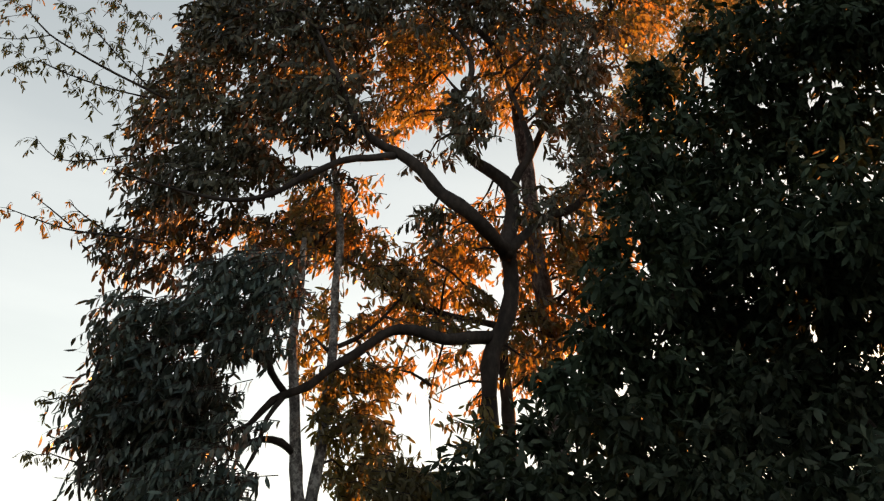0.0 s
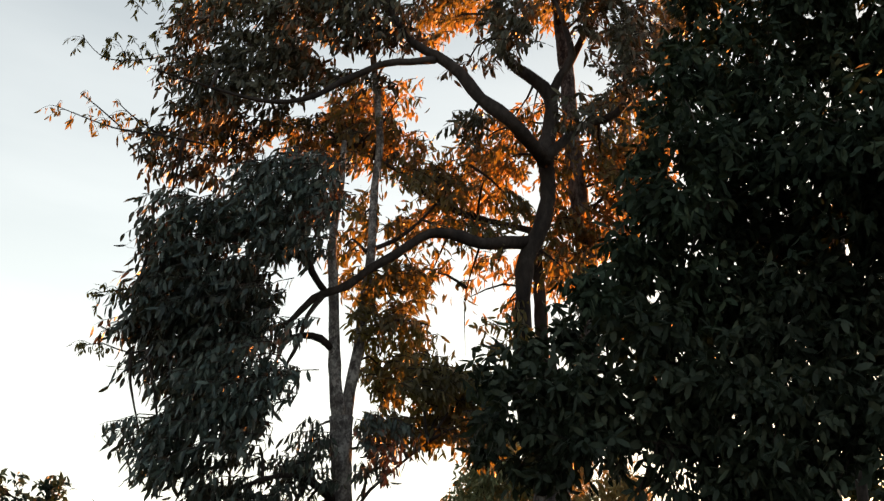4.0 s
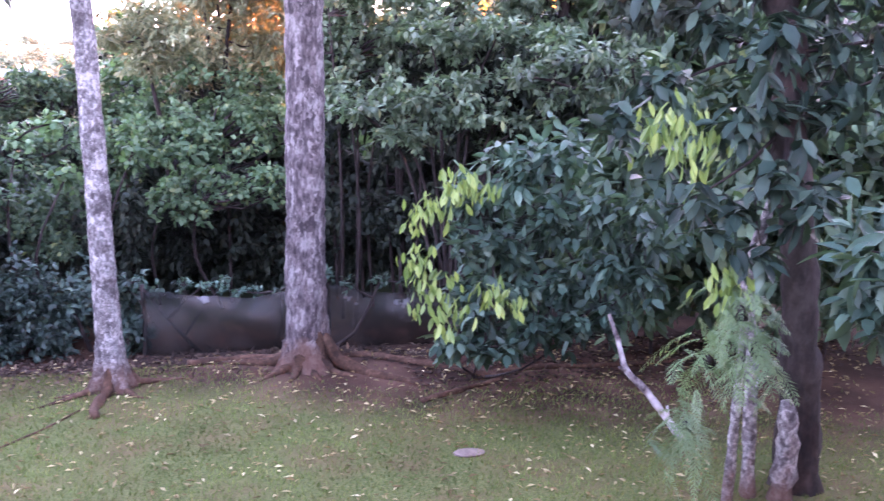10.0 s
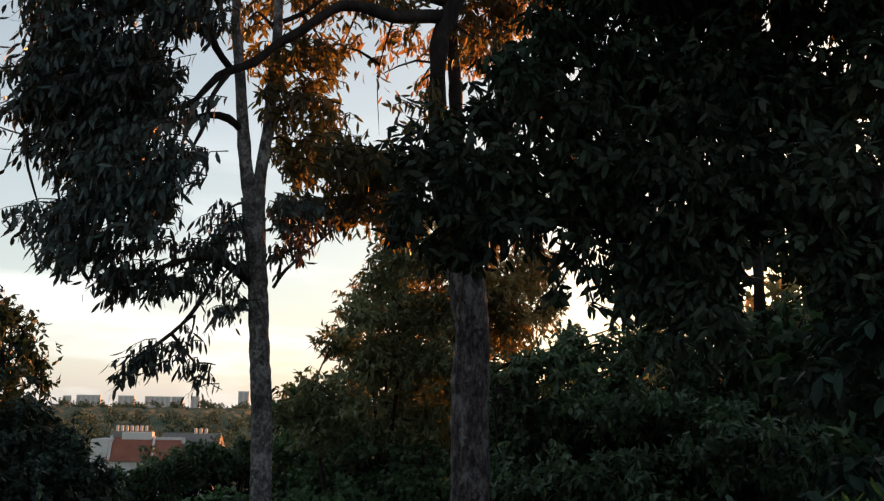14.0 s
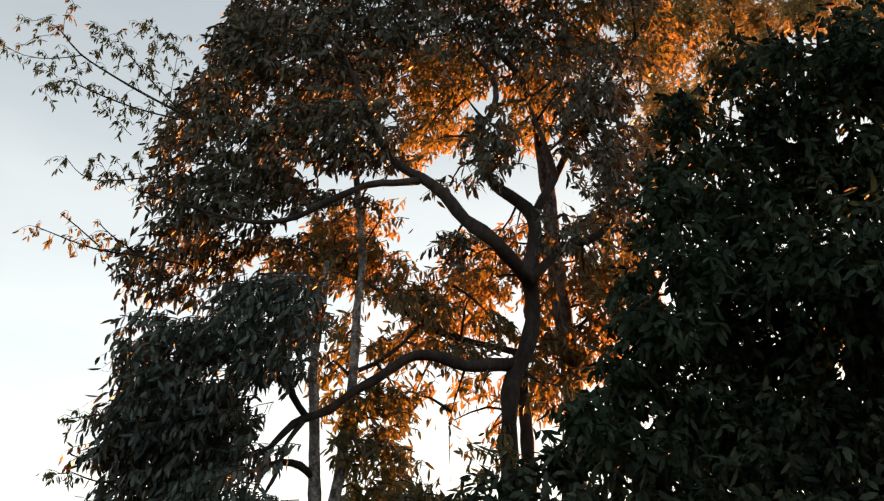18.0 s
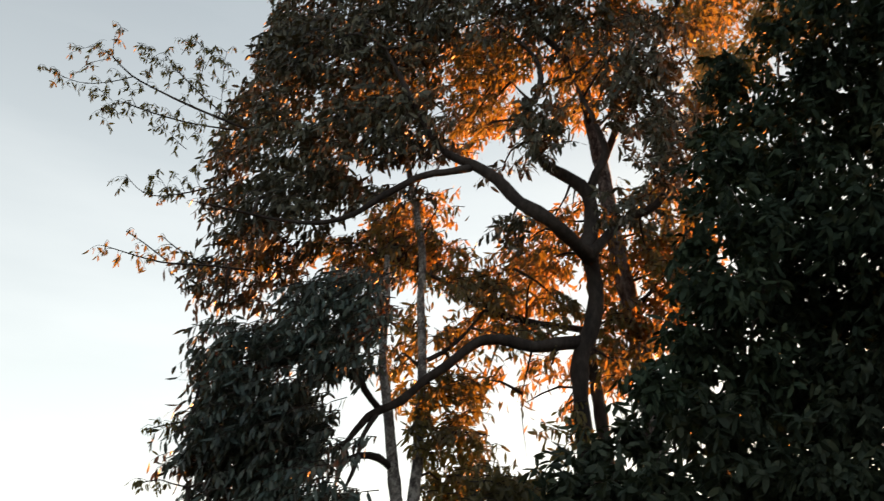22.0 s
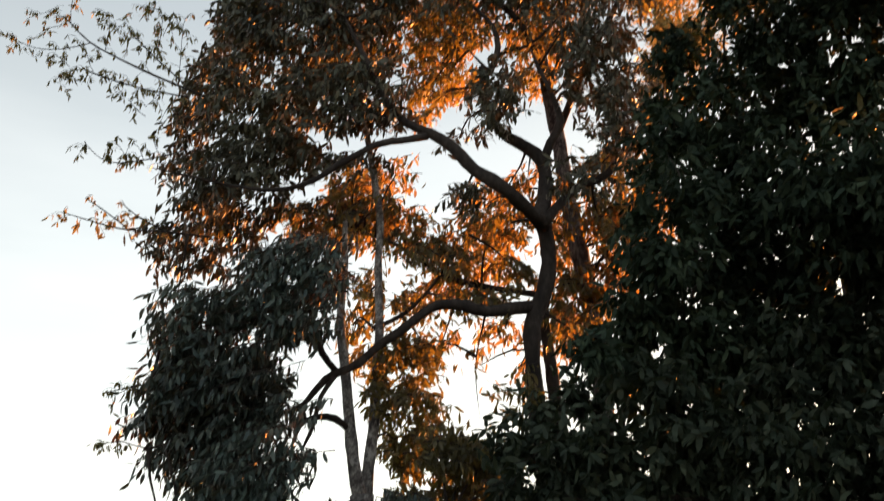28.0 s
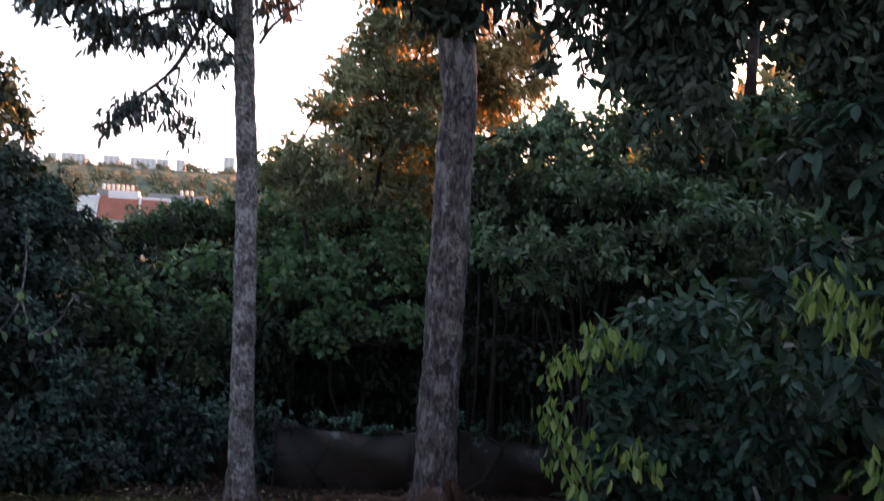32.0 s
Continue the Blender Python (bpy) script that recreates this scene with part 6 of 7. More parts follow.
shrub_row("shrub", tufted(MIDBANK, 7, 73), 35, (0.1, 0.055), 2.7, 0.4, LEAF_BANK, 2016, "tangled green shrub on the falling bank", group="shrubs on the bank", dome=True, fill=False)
SHADE_BACKING += [c for c in MOUND if c[2] < 1.7 and c[1] > 14] + [c for c in RIGHTBANK if c[2] < 2.3 and c[1] > 14.5]
MOUND = [c for c in MOUND if c not in SHADE_BACKING] + [(-1.9, 16.6, 2.1, 0.5), (-1.9, 17.6, 1.5, 0.5), (-1.5, 18.6, 2.2, 0.6), (0.2, 18.9, 2.6, 0.7), (-0.6, 19.2, 2.4, 0.7)]
RIGHTBANK = [c for c in RIGHTBANK if c not in SHADE_BACKING]
SHADE_BACKING += [(x, y + 0.9, z - 0.3 * r, r * 1.1) for x, y, z, r in MOUND + RIGHTBANK if 1.3 < z < 4.6]
SHADE_BACKING += [(x, 17.5 + 0.6 * math.sin(3 * x), z, 0.6) for x in np.arange(-2.2, 3.4, 0.7).tolist() for z in (0.2, 1.1)]
shrub_row("shrub", SHADE_BACKING, 6, (0.16, 0.07), 2.8, 0.8, LEAF_MURK, 6031, "dark leggy undergrowth in the hollow behind the fence", group="undergrowth in the hollow")
SPRIGS = [(-3.43, 14.5, 2.07, 0.3), (-3.95, 14.5, 2.26, 0.24), (-2.36, 14.9, 2.76, 0.3), (-2.85, 14.7, 2.54, 0.3), (-1.3, 15.0, 2.39, 0.3), (-2.2, 14.5, 2.03, 0.28), (-3.1, 14.3, 1.8, 0.25)]
shrub_row("creeper_mound", SPRIGS, 7, (0.13, 0.09), 2.2, 0.3, LEAF_VINE, 3517, "bright yellow-green creeper over the bank shrubs", category="creeper", group="creeper mounds", fill=False)
FRINGE = [c for c in MOUND if c[3] < 0.22]
MOUND = [c for c in MOUND if c not in FRINGE]
shrub_row("creeper_mound", FRINGE, 12, (0.08, 0.045), 1.5, 0.5, LEAF_FRONT, 3817, "low green creeper along the top of the net fence", category="creeper", group="creeper mounds", fill=False)
shrub_row("creeper_mound", tufted(MOUND, 8, 71), 64, (0.1, 0.07), 2.7, 0.5, LEAF_VINE, 3017, "mounded green creeper hanging over the net fence", category="creeper", group="creeper mounds", fill=False, dome=True)
shrub_row("shrub", tufted(RIGHTBANK, 7, 72), 49, (0.12, 0.055), 2.6, 0.6, LEAF_OLIVE, 4018, "tall layered shrub beyond the net fence", group="shrubs beyond the fence", fill=False, dome=True)
shrub_row("shrub", RIGHTWOOD, 9, (0.26, 0.11), 3.4, 0.5, LEAF_BANK, 5024, "dense woodland shrub beyond the lawn", group="woodland shrubs", grow=1.3)
SHELVES = [(1.79, 13.1, 3.13, 0.3), (2.55, 13.1, 3.27, 0.34), (3.32, 13.1, 3.49, 0.4), (4.21, 13.1, 3.63, 0.42), (5.04, 13.1, 3.68, 0.36), (3.72, 13.2, 4.21, 0.4), (2.76, 13.3, 4.17, 0.4), (4.56, 13.1, 4.15, 0.4), (2.3, 13.0, 2.8, 0.3), (4.04, 12.9, 2.98, 0.34), (3.26, 12.9, 3.04, 0.3)]
layered = thing("shrub", (3.2, 13.4, soil_at(3.2, 13.4)), "shrub with level shelves of pale glossy leaves", "shrub")
for k, (x, y, z, r) in enumerate(SHELVES):
    child("branch", tube("branch", [(3.2 + 0.1 * math.sin(k), 13.6, soil_at(3.2, 13.6), 0.03), ((x + 3.2) / 2, 13.5, z * 0.75, 0.022), (x, y, z - 0.05, 0.01)], BARK_DARK, 6, 0.2, 0.05, 650 + k), layered)
crown(layered, SHELVES, 0.13, 0.06, 3.0, 0.1, LEAF_OLIVE, 660, per=7, full=True, level=1.0, grow=1.25, flat=0.32, label="level shelves of pale glossy leaves", twig_mat=BARK_DARK)
near_shrub = shrub("shrub", NEARSHRUB, (0.19, 0.08), 3.0, 0.6, LEAF_FRONT, 19, "glossy dark shrub with fresh yellow-green tips", stems=3, stem_r=0.018, full=2, grow=1.3, foot=(3.0, 11.2))
leaf_parts(near_shrub, [(x * (1 - 0.08 * r), y * (1 - 0.09 * r), z + 0.3 * r, 11) for x, y, z, r in NEARSHRUB], 0.2, 0.085, LEAF_FRONT, 28)
YOUNG_LOW = [(1.96, 9.23, 2.52), (1.72, 9.18, 2.25), (2.15, 9.19, 2.37), (2.22, 9.17, 2.76), (1.89, 9.15, 1.99), (1.76, 9.07, 1.81), (2.04, 9.01, 1.8), (1.86, 8.95, 1.48), (2.19, 8.87, 1.56), (2.01, 8.81, 1.27), (2.46, 8.91, 1.67), (2.63, 8.76, 1.5), (2.3, 9.26, 2.69), (2.52, 9.2, 2.54)]
YOUNG_HIGH = [(3.43, 7.19, 3.53), (3.25, 7.17, 3.21), (3.6, 7.11, 3.5), (3.69, 6.95, 3.2), (3.44, 7.08, 3.36), (3.5, 6.94, 3.02), (3.91, 6.83, 2.26), (3.84, 6.76, 2.04)]
DEAD = [(4.02, 9.53, 1.14, 0.025), (4.08, 9.39, 0.88, 0.04), (4.14, 9.26, 0.59, 0.05), (4.29, 9.08, 0.42, 0.055), (4.47, 8.88, 0.15, 0.06), (4.71, 8.64, -0.18, 0.07)]
VINE_0 = [(-4.06, 11.96, 3.08), (-4.06, 11.96, 2.68), (-4.14, 11.93, 2.2), (-4.45, 11.82, 1.76), (-4.5, 11.8, 1.94)]
VINE_1 = [(-4.11, 11.94, 2.41), (-3.96, 11.99, 1.92), (-3.74, 12.06, 1.99), (-3.54, 12.12, 2.34)]
VINE_2 = [(-4.35, 11.85, 1.86), (-4.39, 11.84, 1.45), (-4.37, 11.85, 1.09)]
VINE_3 = [(-4.81, 11.67, 1.47), (-4.78, 11.69, 0.98), (-4.87, 11.65, 0.35)]
SAPLING = [(-4.48, 10.47, 0.05), (-4.49, 10.46, 0.7), (-4.56, 10.54, 1.31), (-4.63, 10.62, 2.06)]
TOWER_0 = (-270.8, 858.2, 6.2, 14.9)
TOWER_1 = (-253.9, 863.3, 20.2, 15.8)
TOWER_2 = (-224.1, 871.5, 13.8, 15.8)
TOWER_3 = (-198.6, 877.6, 21.6, 15.5)
TOWER_4 = (-182.2, 881.2, 10.2, 15.6)
TOWER_5 = (-167.1, 884.2, 7.7, 16.1)
TOWER_6 = (-125.8, 891.0, 9.4, 21.3)
FRONDS = [(-7.67, 7.6, 12.16), (-7.16, 7.8, 12.2), (-7.23, 7.4, 11.56), (-6.44, 7.6, 11.5), (-7.18, 7.6, 10.74), (-6.72, 7.9, 10.34), (-7.22, 7.5, 10.41), (-6.72, 7.7, 9.65), (-7.16, 7.4, 9.96), (-6.92, 7.5, 9.45)]
FERNS = [(3.71, 6.77, 1.55), (4.01, 6.6, 1.69), (3.55, 6.8, 1), (3.92, 6.71, 1.96)]
TRUNK_D = [(5.02, 7.4, 0.23), (4.95, 7.34, 0.97), (4.83, 7.27, 1.7), (4.68, 7.2, 2.5), (4.49, 7.18, 3.38), (4.4, 7.24, 4.22), (4.02, 7.45, 5.3), (3.78, 7.57, 6.04)]
TRUNK_D2 = [(4.48, 7.31, 0.48), (4.44, 7.33, 1.26), (4.37, 7.37, 2.02)]
LIMB_D1 = [(3.78, 7.57, 6.04), (3.4, 7.53, 5.51), (3.21, 7.61, 5.77), (1.89, 8.3, 5.93), (1.17, 8.54, 6.29)]
LIMB_D2 = [(3.12, 7.67, 6.61), (2.85, 7.77, 7.47), (2.6, 7.85, 8.57), (2.54, 7.98, 9.57)]
LIMB_D3 = [(2.97, 7.73, 7.03), (2.36, 7.82, 7.41), (1.83, 7.95, 7.95)]
FRONT_FOOT = (7.87, 7.78)


# ---- dark large-leaved tree at the edge of the lawn, with its heavy canopy
dark_tree = thing("tree", (4.85, 7.45, 0), "dark large-leaved tree with a heavy canopy and a dark trunk", "tree")
line = [(x, y, z, r) for (x, y, z), r in zip([(5.08, 7.48, -0.05)] + TRUNK_D, (0.26, 0.2, 0.18, 0.16, 0.15, 0.15, 0.14, 0.13, 0.1))]
child("trunk", tube("trunk", line, BARK_DARK, 16, 0.12, 0.07, 200, 0.06), dark_tree)
child("stem", tube("stem", [(4.5, 7.3, -0.05, 0.07)] + [(*p, 0.06) for p in TRUNK_D2] + [(4.5, 7.3, 2.8, 0.04)], BARK_PALE, 10, 0.12, 0.07, 201, 0.04), dark_tree)
child("stem", tube("stem", [(4.74, 7.2, -0.05, 0.12), (4.74, 7.14, 0.4, 0.1), (4.7, 7.1, 0.8, 0.085), (4.68, 7.12, 1.0, 0.04)], BARK_PALE, 10, 0.1, 0.1, 202, 0.05), dark_tree)
child("stem", tube("stem", [(4.2, 7.15, -0.05, 0.05), (4.19, 7.1, 0.7, 0.045), (4.2, 7.1, 1.3, 0.035), (4.22, 7.1, 2.04, 0.03)], BARK_PALE, 8, 0.12, 0.08, 203, 0.04), dark_tree)
dp = [smooth_line(line, 0.25)[12:, :3]]
for k, limb in enumerate((LIMB_D1, LIMB_D2, LIMB_D3)):
    ln = [(3.9, 7.6, 5.6, 0.08)] + [(p[0] * 1.08, p[1] * 1.08, p[2] + 0.3, 0.05 - 0.006 * i) for i, p in enumerate(limb)]
    child("branch", tube("branch", ln, BARK_DARK, 8, 0.15, 0.06, 210 + k), dark_tree)
    dp.append(smooth_line(ln, 0.25)[:, :3])
for k, (x, y, z) in enumerate(((5.2, 8.2, 5.2), (5.6, 7.0, 6.2), (3.2, 9.0, 6.6), (5.0, 8.6, 8.0))):
    ln = [(4.4, 7.25, 3.9 + 0.3 * k, 0.07), ((x + 4.4) / 2, (y + 7.25) / 2, z - 0.6, 0.055), (x, y, z, 0.03)]
    child("branch", tube("branch", ln, BARK_DARK, 8, 0.15, 0.06, 220 + k), dark_tree)
    dp.append(smooth_line(ln, 0.25)[:, :3])
dp = np.vstack(dp)
# the unlit canopy's shade is put into its leaf colours, darkest on top
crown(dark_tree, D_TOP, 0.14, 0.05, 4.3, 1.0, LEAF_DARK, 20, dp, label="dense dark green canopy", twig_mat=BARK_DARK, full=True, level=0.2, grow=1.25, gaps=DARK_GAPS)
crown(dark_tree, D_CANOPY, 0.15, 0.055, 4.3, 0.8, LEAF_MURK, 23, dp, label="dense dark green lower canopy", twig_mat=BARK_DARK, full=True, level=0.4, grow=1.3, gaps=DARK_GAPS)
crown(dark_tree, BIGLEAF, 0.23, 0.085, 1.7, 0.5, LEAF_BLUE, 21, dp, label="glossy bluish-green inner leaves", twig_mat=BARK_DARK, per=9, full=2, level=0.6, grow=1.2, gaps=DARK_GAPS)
VEIL = [(1.64, 8.5, 5.55, 0.2), (1.7, 8.6, 5.3, 0.18), (1.55, 8.5, 5.75, 0.18), (1.75, 8.6, 5.05, 0.16), (1.82, 8.6, 5.75, 0.2), (1.4, 8.6, 5.35, 0.1)]
crown(dark_tree, VEIL, 0.14, 0.05, 0.7, 0.9, LEAF_MURK, 26, dp, label="thin dark sprays under the canopy", twig_mat=BARK_DARK, full=True, level=0.4, grow=1.3)
leaf_parts(dark_tree, [(x * (1 - r * 0.09), y * (1 - r * 0.09), z + r * 0.35, 14) for x, y, z, r in BIGLEAF], 0.27, 0.1, LEAF_BLUE, 25)


def whorl_shrub(clumps, label, seed):
    """A shrub of long glossy leaves in whorls; every leaf is a part of its own."""
    rnd = np.random.default_rng(seed)
    ob = thing("shrub", (*FRONT_FOOT, 0), label, "shrub")
    spots = []
    for i, (cx, cy, cz, r) in enumerate(clumps):
        ln = [(*FRONT_FOOT, 0, 0.03), ((FRONT_FOOT[0] + cx) / 2 + 0.1, (FRONT_FOOT[1] + cy) / 2, cz * 0.65, 0.024), (cx, cy, cz, 0.012)]
        child("stem", tube("stem", ln, BARK_DARK, 6, 0.2, 0.06, seed + i), ob)
        for w in range(6):
            d = rnd.standard_normal(3)
            d /= np.linalg.norm(d)
            tip = np.array([cx, cy, cz]) + d * r * 0.75
            tl = [(cx, cy, cz, 0.01), (*tip, 0.005)]
            child("twig", tube("twig", tl, BARK_DARK, 4, 0.2, 0.0, seed), ob)
            spots.append((*tip, 8))
    leaf_parts(ob, spots, 0.28, 0.1, LEAF_FRONT, seed + 50)
    return ob


front_shrub = whorl_shrub(FRONTLEAF, "bluish-green shrub with large glossy leaves close to the house", 300)
crown(front_shrub, FRONTLEAF, 0.27, 0.1, 2.6, 0.4, LEAF_FRONT, 301, per=8, full=2, level=0.7, grow=1.2, label="large glossy bluish-green leaves")


# ---- fresh yellow-green leaf sprays on the shrub and the young tree
def young_sprays(owner, points, per, size, seed):
    rnd = np.random.default_rng(seed)
    v, f = leaf_arrays(np.zeros((1, 3)), np.array([[0, 0, -1.0]]), size, size * 0.36, np.random.default_rng(8), 0.2, 0.15, full=2)
    shared = mesh_from("young_leaf", v, f, LEAF_YOUNG, False)
    o = Vector(owner.location)
    for a, b in zip(points[0::2], points[1::2]):
        a, b = Vector(a), Vector(b)
        m = (a + b) / 2 + Vector((0, 0, 0.06))
        child("young_twig", tube("young_twig", [(*a, 0.008), (*m, 0.006), (*b, 0.004)], LEAF_YOUNG, 5, 0.1, 0.0, seed), owner)
        for k in range(per):
            p = a.lerp(b, (k + 0.5) / per) + Vector((rnd.normal(0, 0.095), rnd.normal(0, 0.09), rnd.normal(0, 0.06)))
            leaf = new("young_leaf", shared)
            leaf.parent = owner
            leaf.matrix_basis = Matrix.Translation(p - o) @ pose(0, 0, 0, rnd.uniform(-28, 28), rnd.uniform(-28, 28), rnd.uniform(0, 360)) @ Matrix.Scale(rnd.uniform(0.75, 1.2), 4)


young_sprays(near_shrub, YOUNG_LOW, 34, 0.13, 31)
young_sprays(dark_tree, YOUNG_HIGH, 30, 0.14, 32)


# ---- ferns at the foot of the dark tree
def fern(at, fronds, reach, seed, label):
    """A clump of feathery fronds that spring from the stem and hang."""
    rnd = np.random.default_rng(seed)
    ob = thing("fern", (at[0], at[1], soil_at(at[0], at[1])), label, "fern")
    child("rootstock", tube("rootstock", [(at[0] + 0.1, at[1] + 0.12, at[2] - 0.12, 0.05), (at[0] + 0.03, at[1] + 0.03, at[2] - 0.05, 0.05), (*at, 0.03)], BARK_DARK, 7, 0.05, 0.1, seed), ob)
    for k in range(fronds):
        a, lift = rnd.uniform(0, 2 * math.pi), rnd.uniform(-0.9, 0.5)
        R = reach * rnd.uniform(0.6, 1.15)
        foot = np.array(at) + rnd.normal(0, 1, 3) * np.array([0.09, 0.06, 0.16])
        s = np.linspace(0, 1, 18)
        rib = foot + np.outer(s * R, [math.cos(a) * math.cos(lift), math.sin(a) * math.cos(lift), math.sin(lift)]) + np.outer(s ** 1.7 * R, [0, 0, -0.75])
        t = np.gradient(rib, axis=0)
        t /= np.linalg.norm(t, axis=1)[:, None]
        side = np.cross(t, [math.sin(a) * 0.4, -math.cos(a) * 0.4, 1.0])
        side /= np.linalg.norm(side, axis=1)[:, None] + 1e-6
        w = 0.24 * R * np.sin(np.pi * np.clip(s * 0.85 + 0.12, 0, 1)) ** 0.8
        V, Fc = [], []
        for i in range(18):
            V += [rib[i] - side[i] * 0.003, rib[i] + side[i] * 0.003]
        for i in range(17):
            Fc.append((2 * i, 2 * i + 1, 2 * i + 3, 2 * i + 2))
            for g, c in ((1, 1), (-1, 0)):
                out = side[i] * g + t[i] * 0.55 + np.array([0, 0, -0.25]) + rnd.normal(0, 0.12, 3)
                m = rib[i] + out * w[i] * 0.45
                V += [m + t[i] * 0.007, m - t[i] * 0.007, rib[i] + out * w[i] + np.array([0, 0, -0.01])]
                k0 = len(V) - 3
                Fc += [(2 * i + c, k0, k0 + 1), (k0, k0 + 2, k0 + 1)]
        child("frond", mesh_from("frond", V, Fc, FERN, False), ob)


for k, (x, y, z) in enumerate(FERNS):
    fern((x, y, z), 26, (0.36, 0.34, 0.36, 0.3)[k], 401 + k, "pale green fern with hanging feathery fronds on the pale stem")


# ---- leaning dead branch, sapling, hanging vines, long roots, flat stone
dead = thing("dead_branch", (4.6, 8.8, 0), "bleached white dead branch leaning from the lawn", "branch")
dead_limb = child("branch", tube("branch", [(x, y, z, r * 0.7) for x, y, z, r in DEAD], DEADWOOD, 9, 0.08, 0.1, 500, 0.08), dead)
child("stub", tube("stub", [(*DEAD[2][:3], 0.03), (DEAD[2][0] - 0.1, DEAD[2][1] - 0.03, DEAD[2][2] + 0.05, 0.015)], DEADWOOD, 6, 0.05, 0.1, 501), dead_limb)
child("stub", tube("stub", [(*DEAD[4][:3], 0.025), (DEAD[4][0] - 0.02, DEAD[4][1], DEAD[4][2] + 0.16, 0.012)], DEADWOOD, 6, 0.05, 0.1, 502), dead_limb)
sap = thing("sapling", (-4.49, 10.46, 0), "thin pale sapling trunk at the edge of the lawn", "sapling")
sap_trunk = child("trunk", tube("trunk", [(-4.49, 10.46, -0.05, 0.06)] + [(*p, 0.038) for p in SAPLING] + [(-4.68, 10.75, 2.35, 0.02)], BARK_PALE, 9, 0.12, 0.08, 510), sap)
for k, a in enumerate((-100, -40, 160, 60)):
    child("root", tube("root", [(-4.49, 10.46, 0.1, 0.035), (-4.49 + 0.12 * math.cos(radians(a)), 10.46 + 0.12 * math.sin(radians(a)), 0.02, 0.025), (-4.49 + 0.3 * math.cos(radians(a)), 10.46 + 0.3 * math.sin(radians(a)), -0.01, 0.012)], BARK_PALE, 6, 0.06, 0.1, 511 + k), sap_trunk)
for k, v in enumerate((VINE_0, VINE_1, VINE_2, VINE_3)):
    vine = thing("vine", v[0], "pale looping vine hanging in the dark shrub", "vine", "hanging vines")
    child("stem", tube("stem", [(*p, 0.011) for p in v], BARK_PALE, 6, 0.08, 0.1, 520 + k), vine)
    rnd = np.random.default_rng(530 + k)
    ln = smooth_line([(*p, 0.01) for p in v], 0.22)[:, :3]
    vv, ff = leaf_arrays(ln + rnd.normal(0, 0.04, ln.shape), rnd.standard_normal(ln.shape) * 0.5 + np.array([0, -0.3, -0.8]), 0.13, 0.085, rnd, full=2)
    child("leaves", mesh_from("leaves", vv, ff, LEAF_BANK, False), vine, kind="stuff")


def ground_root(points, r, seed, owner):
    ln = [(x, y, soil_at(x, y) + r * 0.35, r * (1 - 0.1 * i)) for i, (x, y) in enumerate(points)]
    child("root", tube("root", ln, ROOT, 8, 0.1, 0.15, seed), owner, "long root lying on the soil")


ground_root([(1.2, 11.7), (1.6, 12.0), (2.1, 11.7), (2.7, 11.3), (3.15, 11.0)], 0.065, 541, broad)
ground_root([(2.1, 10.2), (2.5, 10.45), (3.0, 10.75), (3.3, 10.95)], 0.04, 542, broad)
ground_root([(3.1, 11.0), (3.8, 11.3), (4.8, 11.2), (5.7, 11.2), (6.8, 11.3)], 0.05, 543, broad)
ground_root([(0.7, 11.7), (0.4, 12.0), (-0.1, 12.0), (-0.5, 11.9)], 0.07, 544, broad)
ground_root([(-1.4, 10.9), (-1.45, 10.6), (-1.4, 10.3)], 0.06, 545, slender)
ground_root([(-1.6, 10.6), (-1.9, 10.1), (-2.2, 9.7), (-2.35, 9.45)], 0.016, 546, slender)
bm = bmesh.new()
bmesh.ops.create_icosphere(bm, subdivisions=3, radius=1)
for q in bm.verts:
    q.co = Vector((q.co.x * 0.16 * (1 + 0.12 * noise.noise(q.co * 2)), q.co.y * 0.1 * (1 + 0.15 * noise.noise(q.co * 3)), q.co.z * 0.025)) + Vector((2.29, 8.73, soil_at(2.29, 8.73) + 0.012))
stone = thing("flat_stone", (2.29, 8.73, 0), "flat pale stone lying in the worn lawn", "stone")
part("slab", bm, STONE, stone)

# ---- sagging shade-net fence behind the two tall trunks
fence = thing("net_fence", (0.6, 13.0, soil_at(0.6, 13.0)), "low sagging dark shade-net fence under the creeper", "fence")
POSTS = (-1.1, 1.35, 3.4, 5.4)
for k, x in enumerate(POSTS):
    g = soil_at(x, 13.05)
    child("post", tube("post", [(x, 13.05, g - 0.1, 0.03), (x + 0.02, 13.05, g + 0.45, 0.028), (x, 13.06, g + 0.98, 0.026)], BARK_DARK, 8, 0.15, 0.05, 600 + k), fence)
for k, (a, b) in enumerate(zip(POSTS, POSTS[1:])):
    V, n, m = [], 24, 12
    for i in range(n + 1):
        u = i / n
        x = a + (b - a) * u
        g = soil_at(x, 13.0)
        top = g + 0.88 - 0.1 * math.sin(math.pi * u) + 0.02 * math.sin(8 * u + k) + 0.012 * math.sin(19 * u)
        for j in range(m + 1):
            w = j / m
            bulge = 0.12 * math.sin(math.pi * w) * math.sin(math.pi * u) + 0.03 * math.sin(7 * u + 5 * w + k)
            V.append((x, 13.0 - bulge, g + (top - g) * w))
    Fc = [(i * (m + 1) + j, (i + 1) * (m + 1) + j, (i + 1) * (m + 1) + j + 1, i * (m + 1) + j + 1) for i in range(n) for j in range(m)]
    net = child("net_panel", mesh_from("net_panel", V, Fc, NET), fence)
    sol = net.modifiers.new("thick", "SOLIDIFY")
    sol.thickness = 0.004


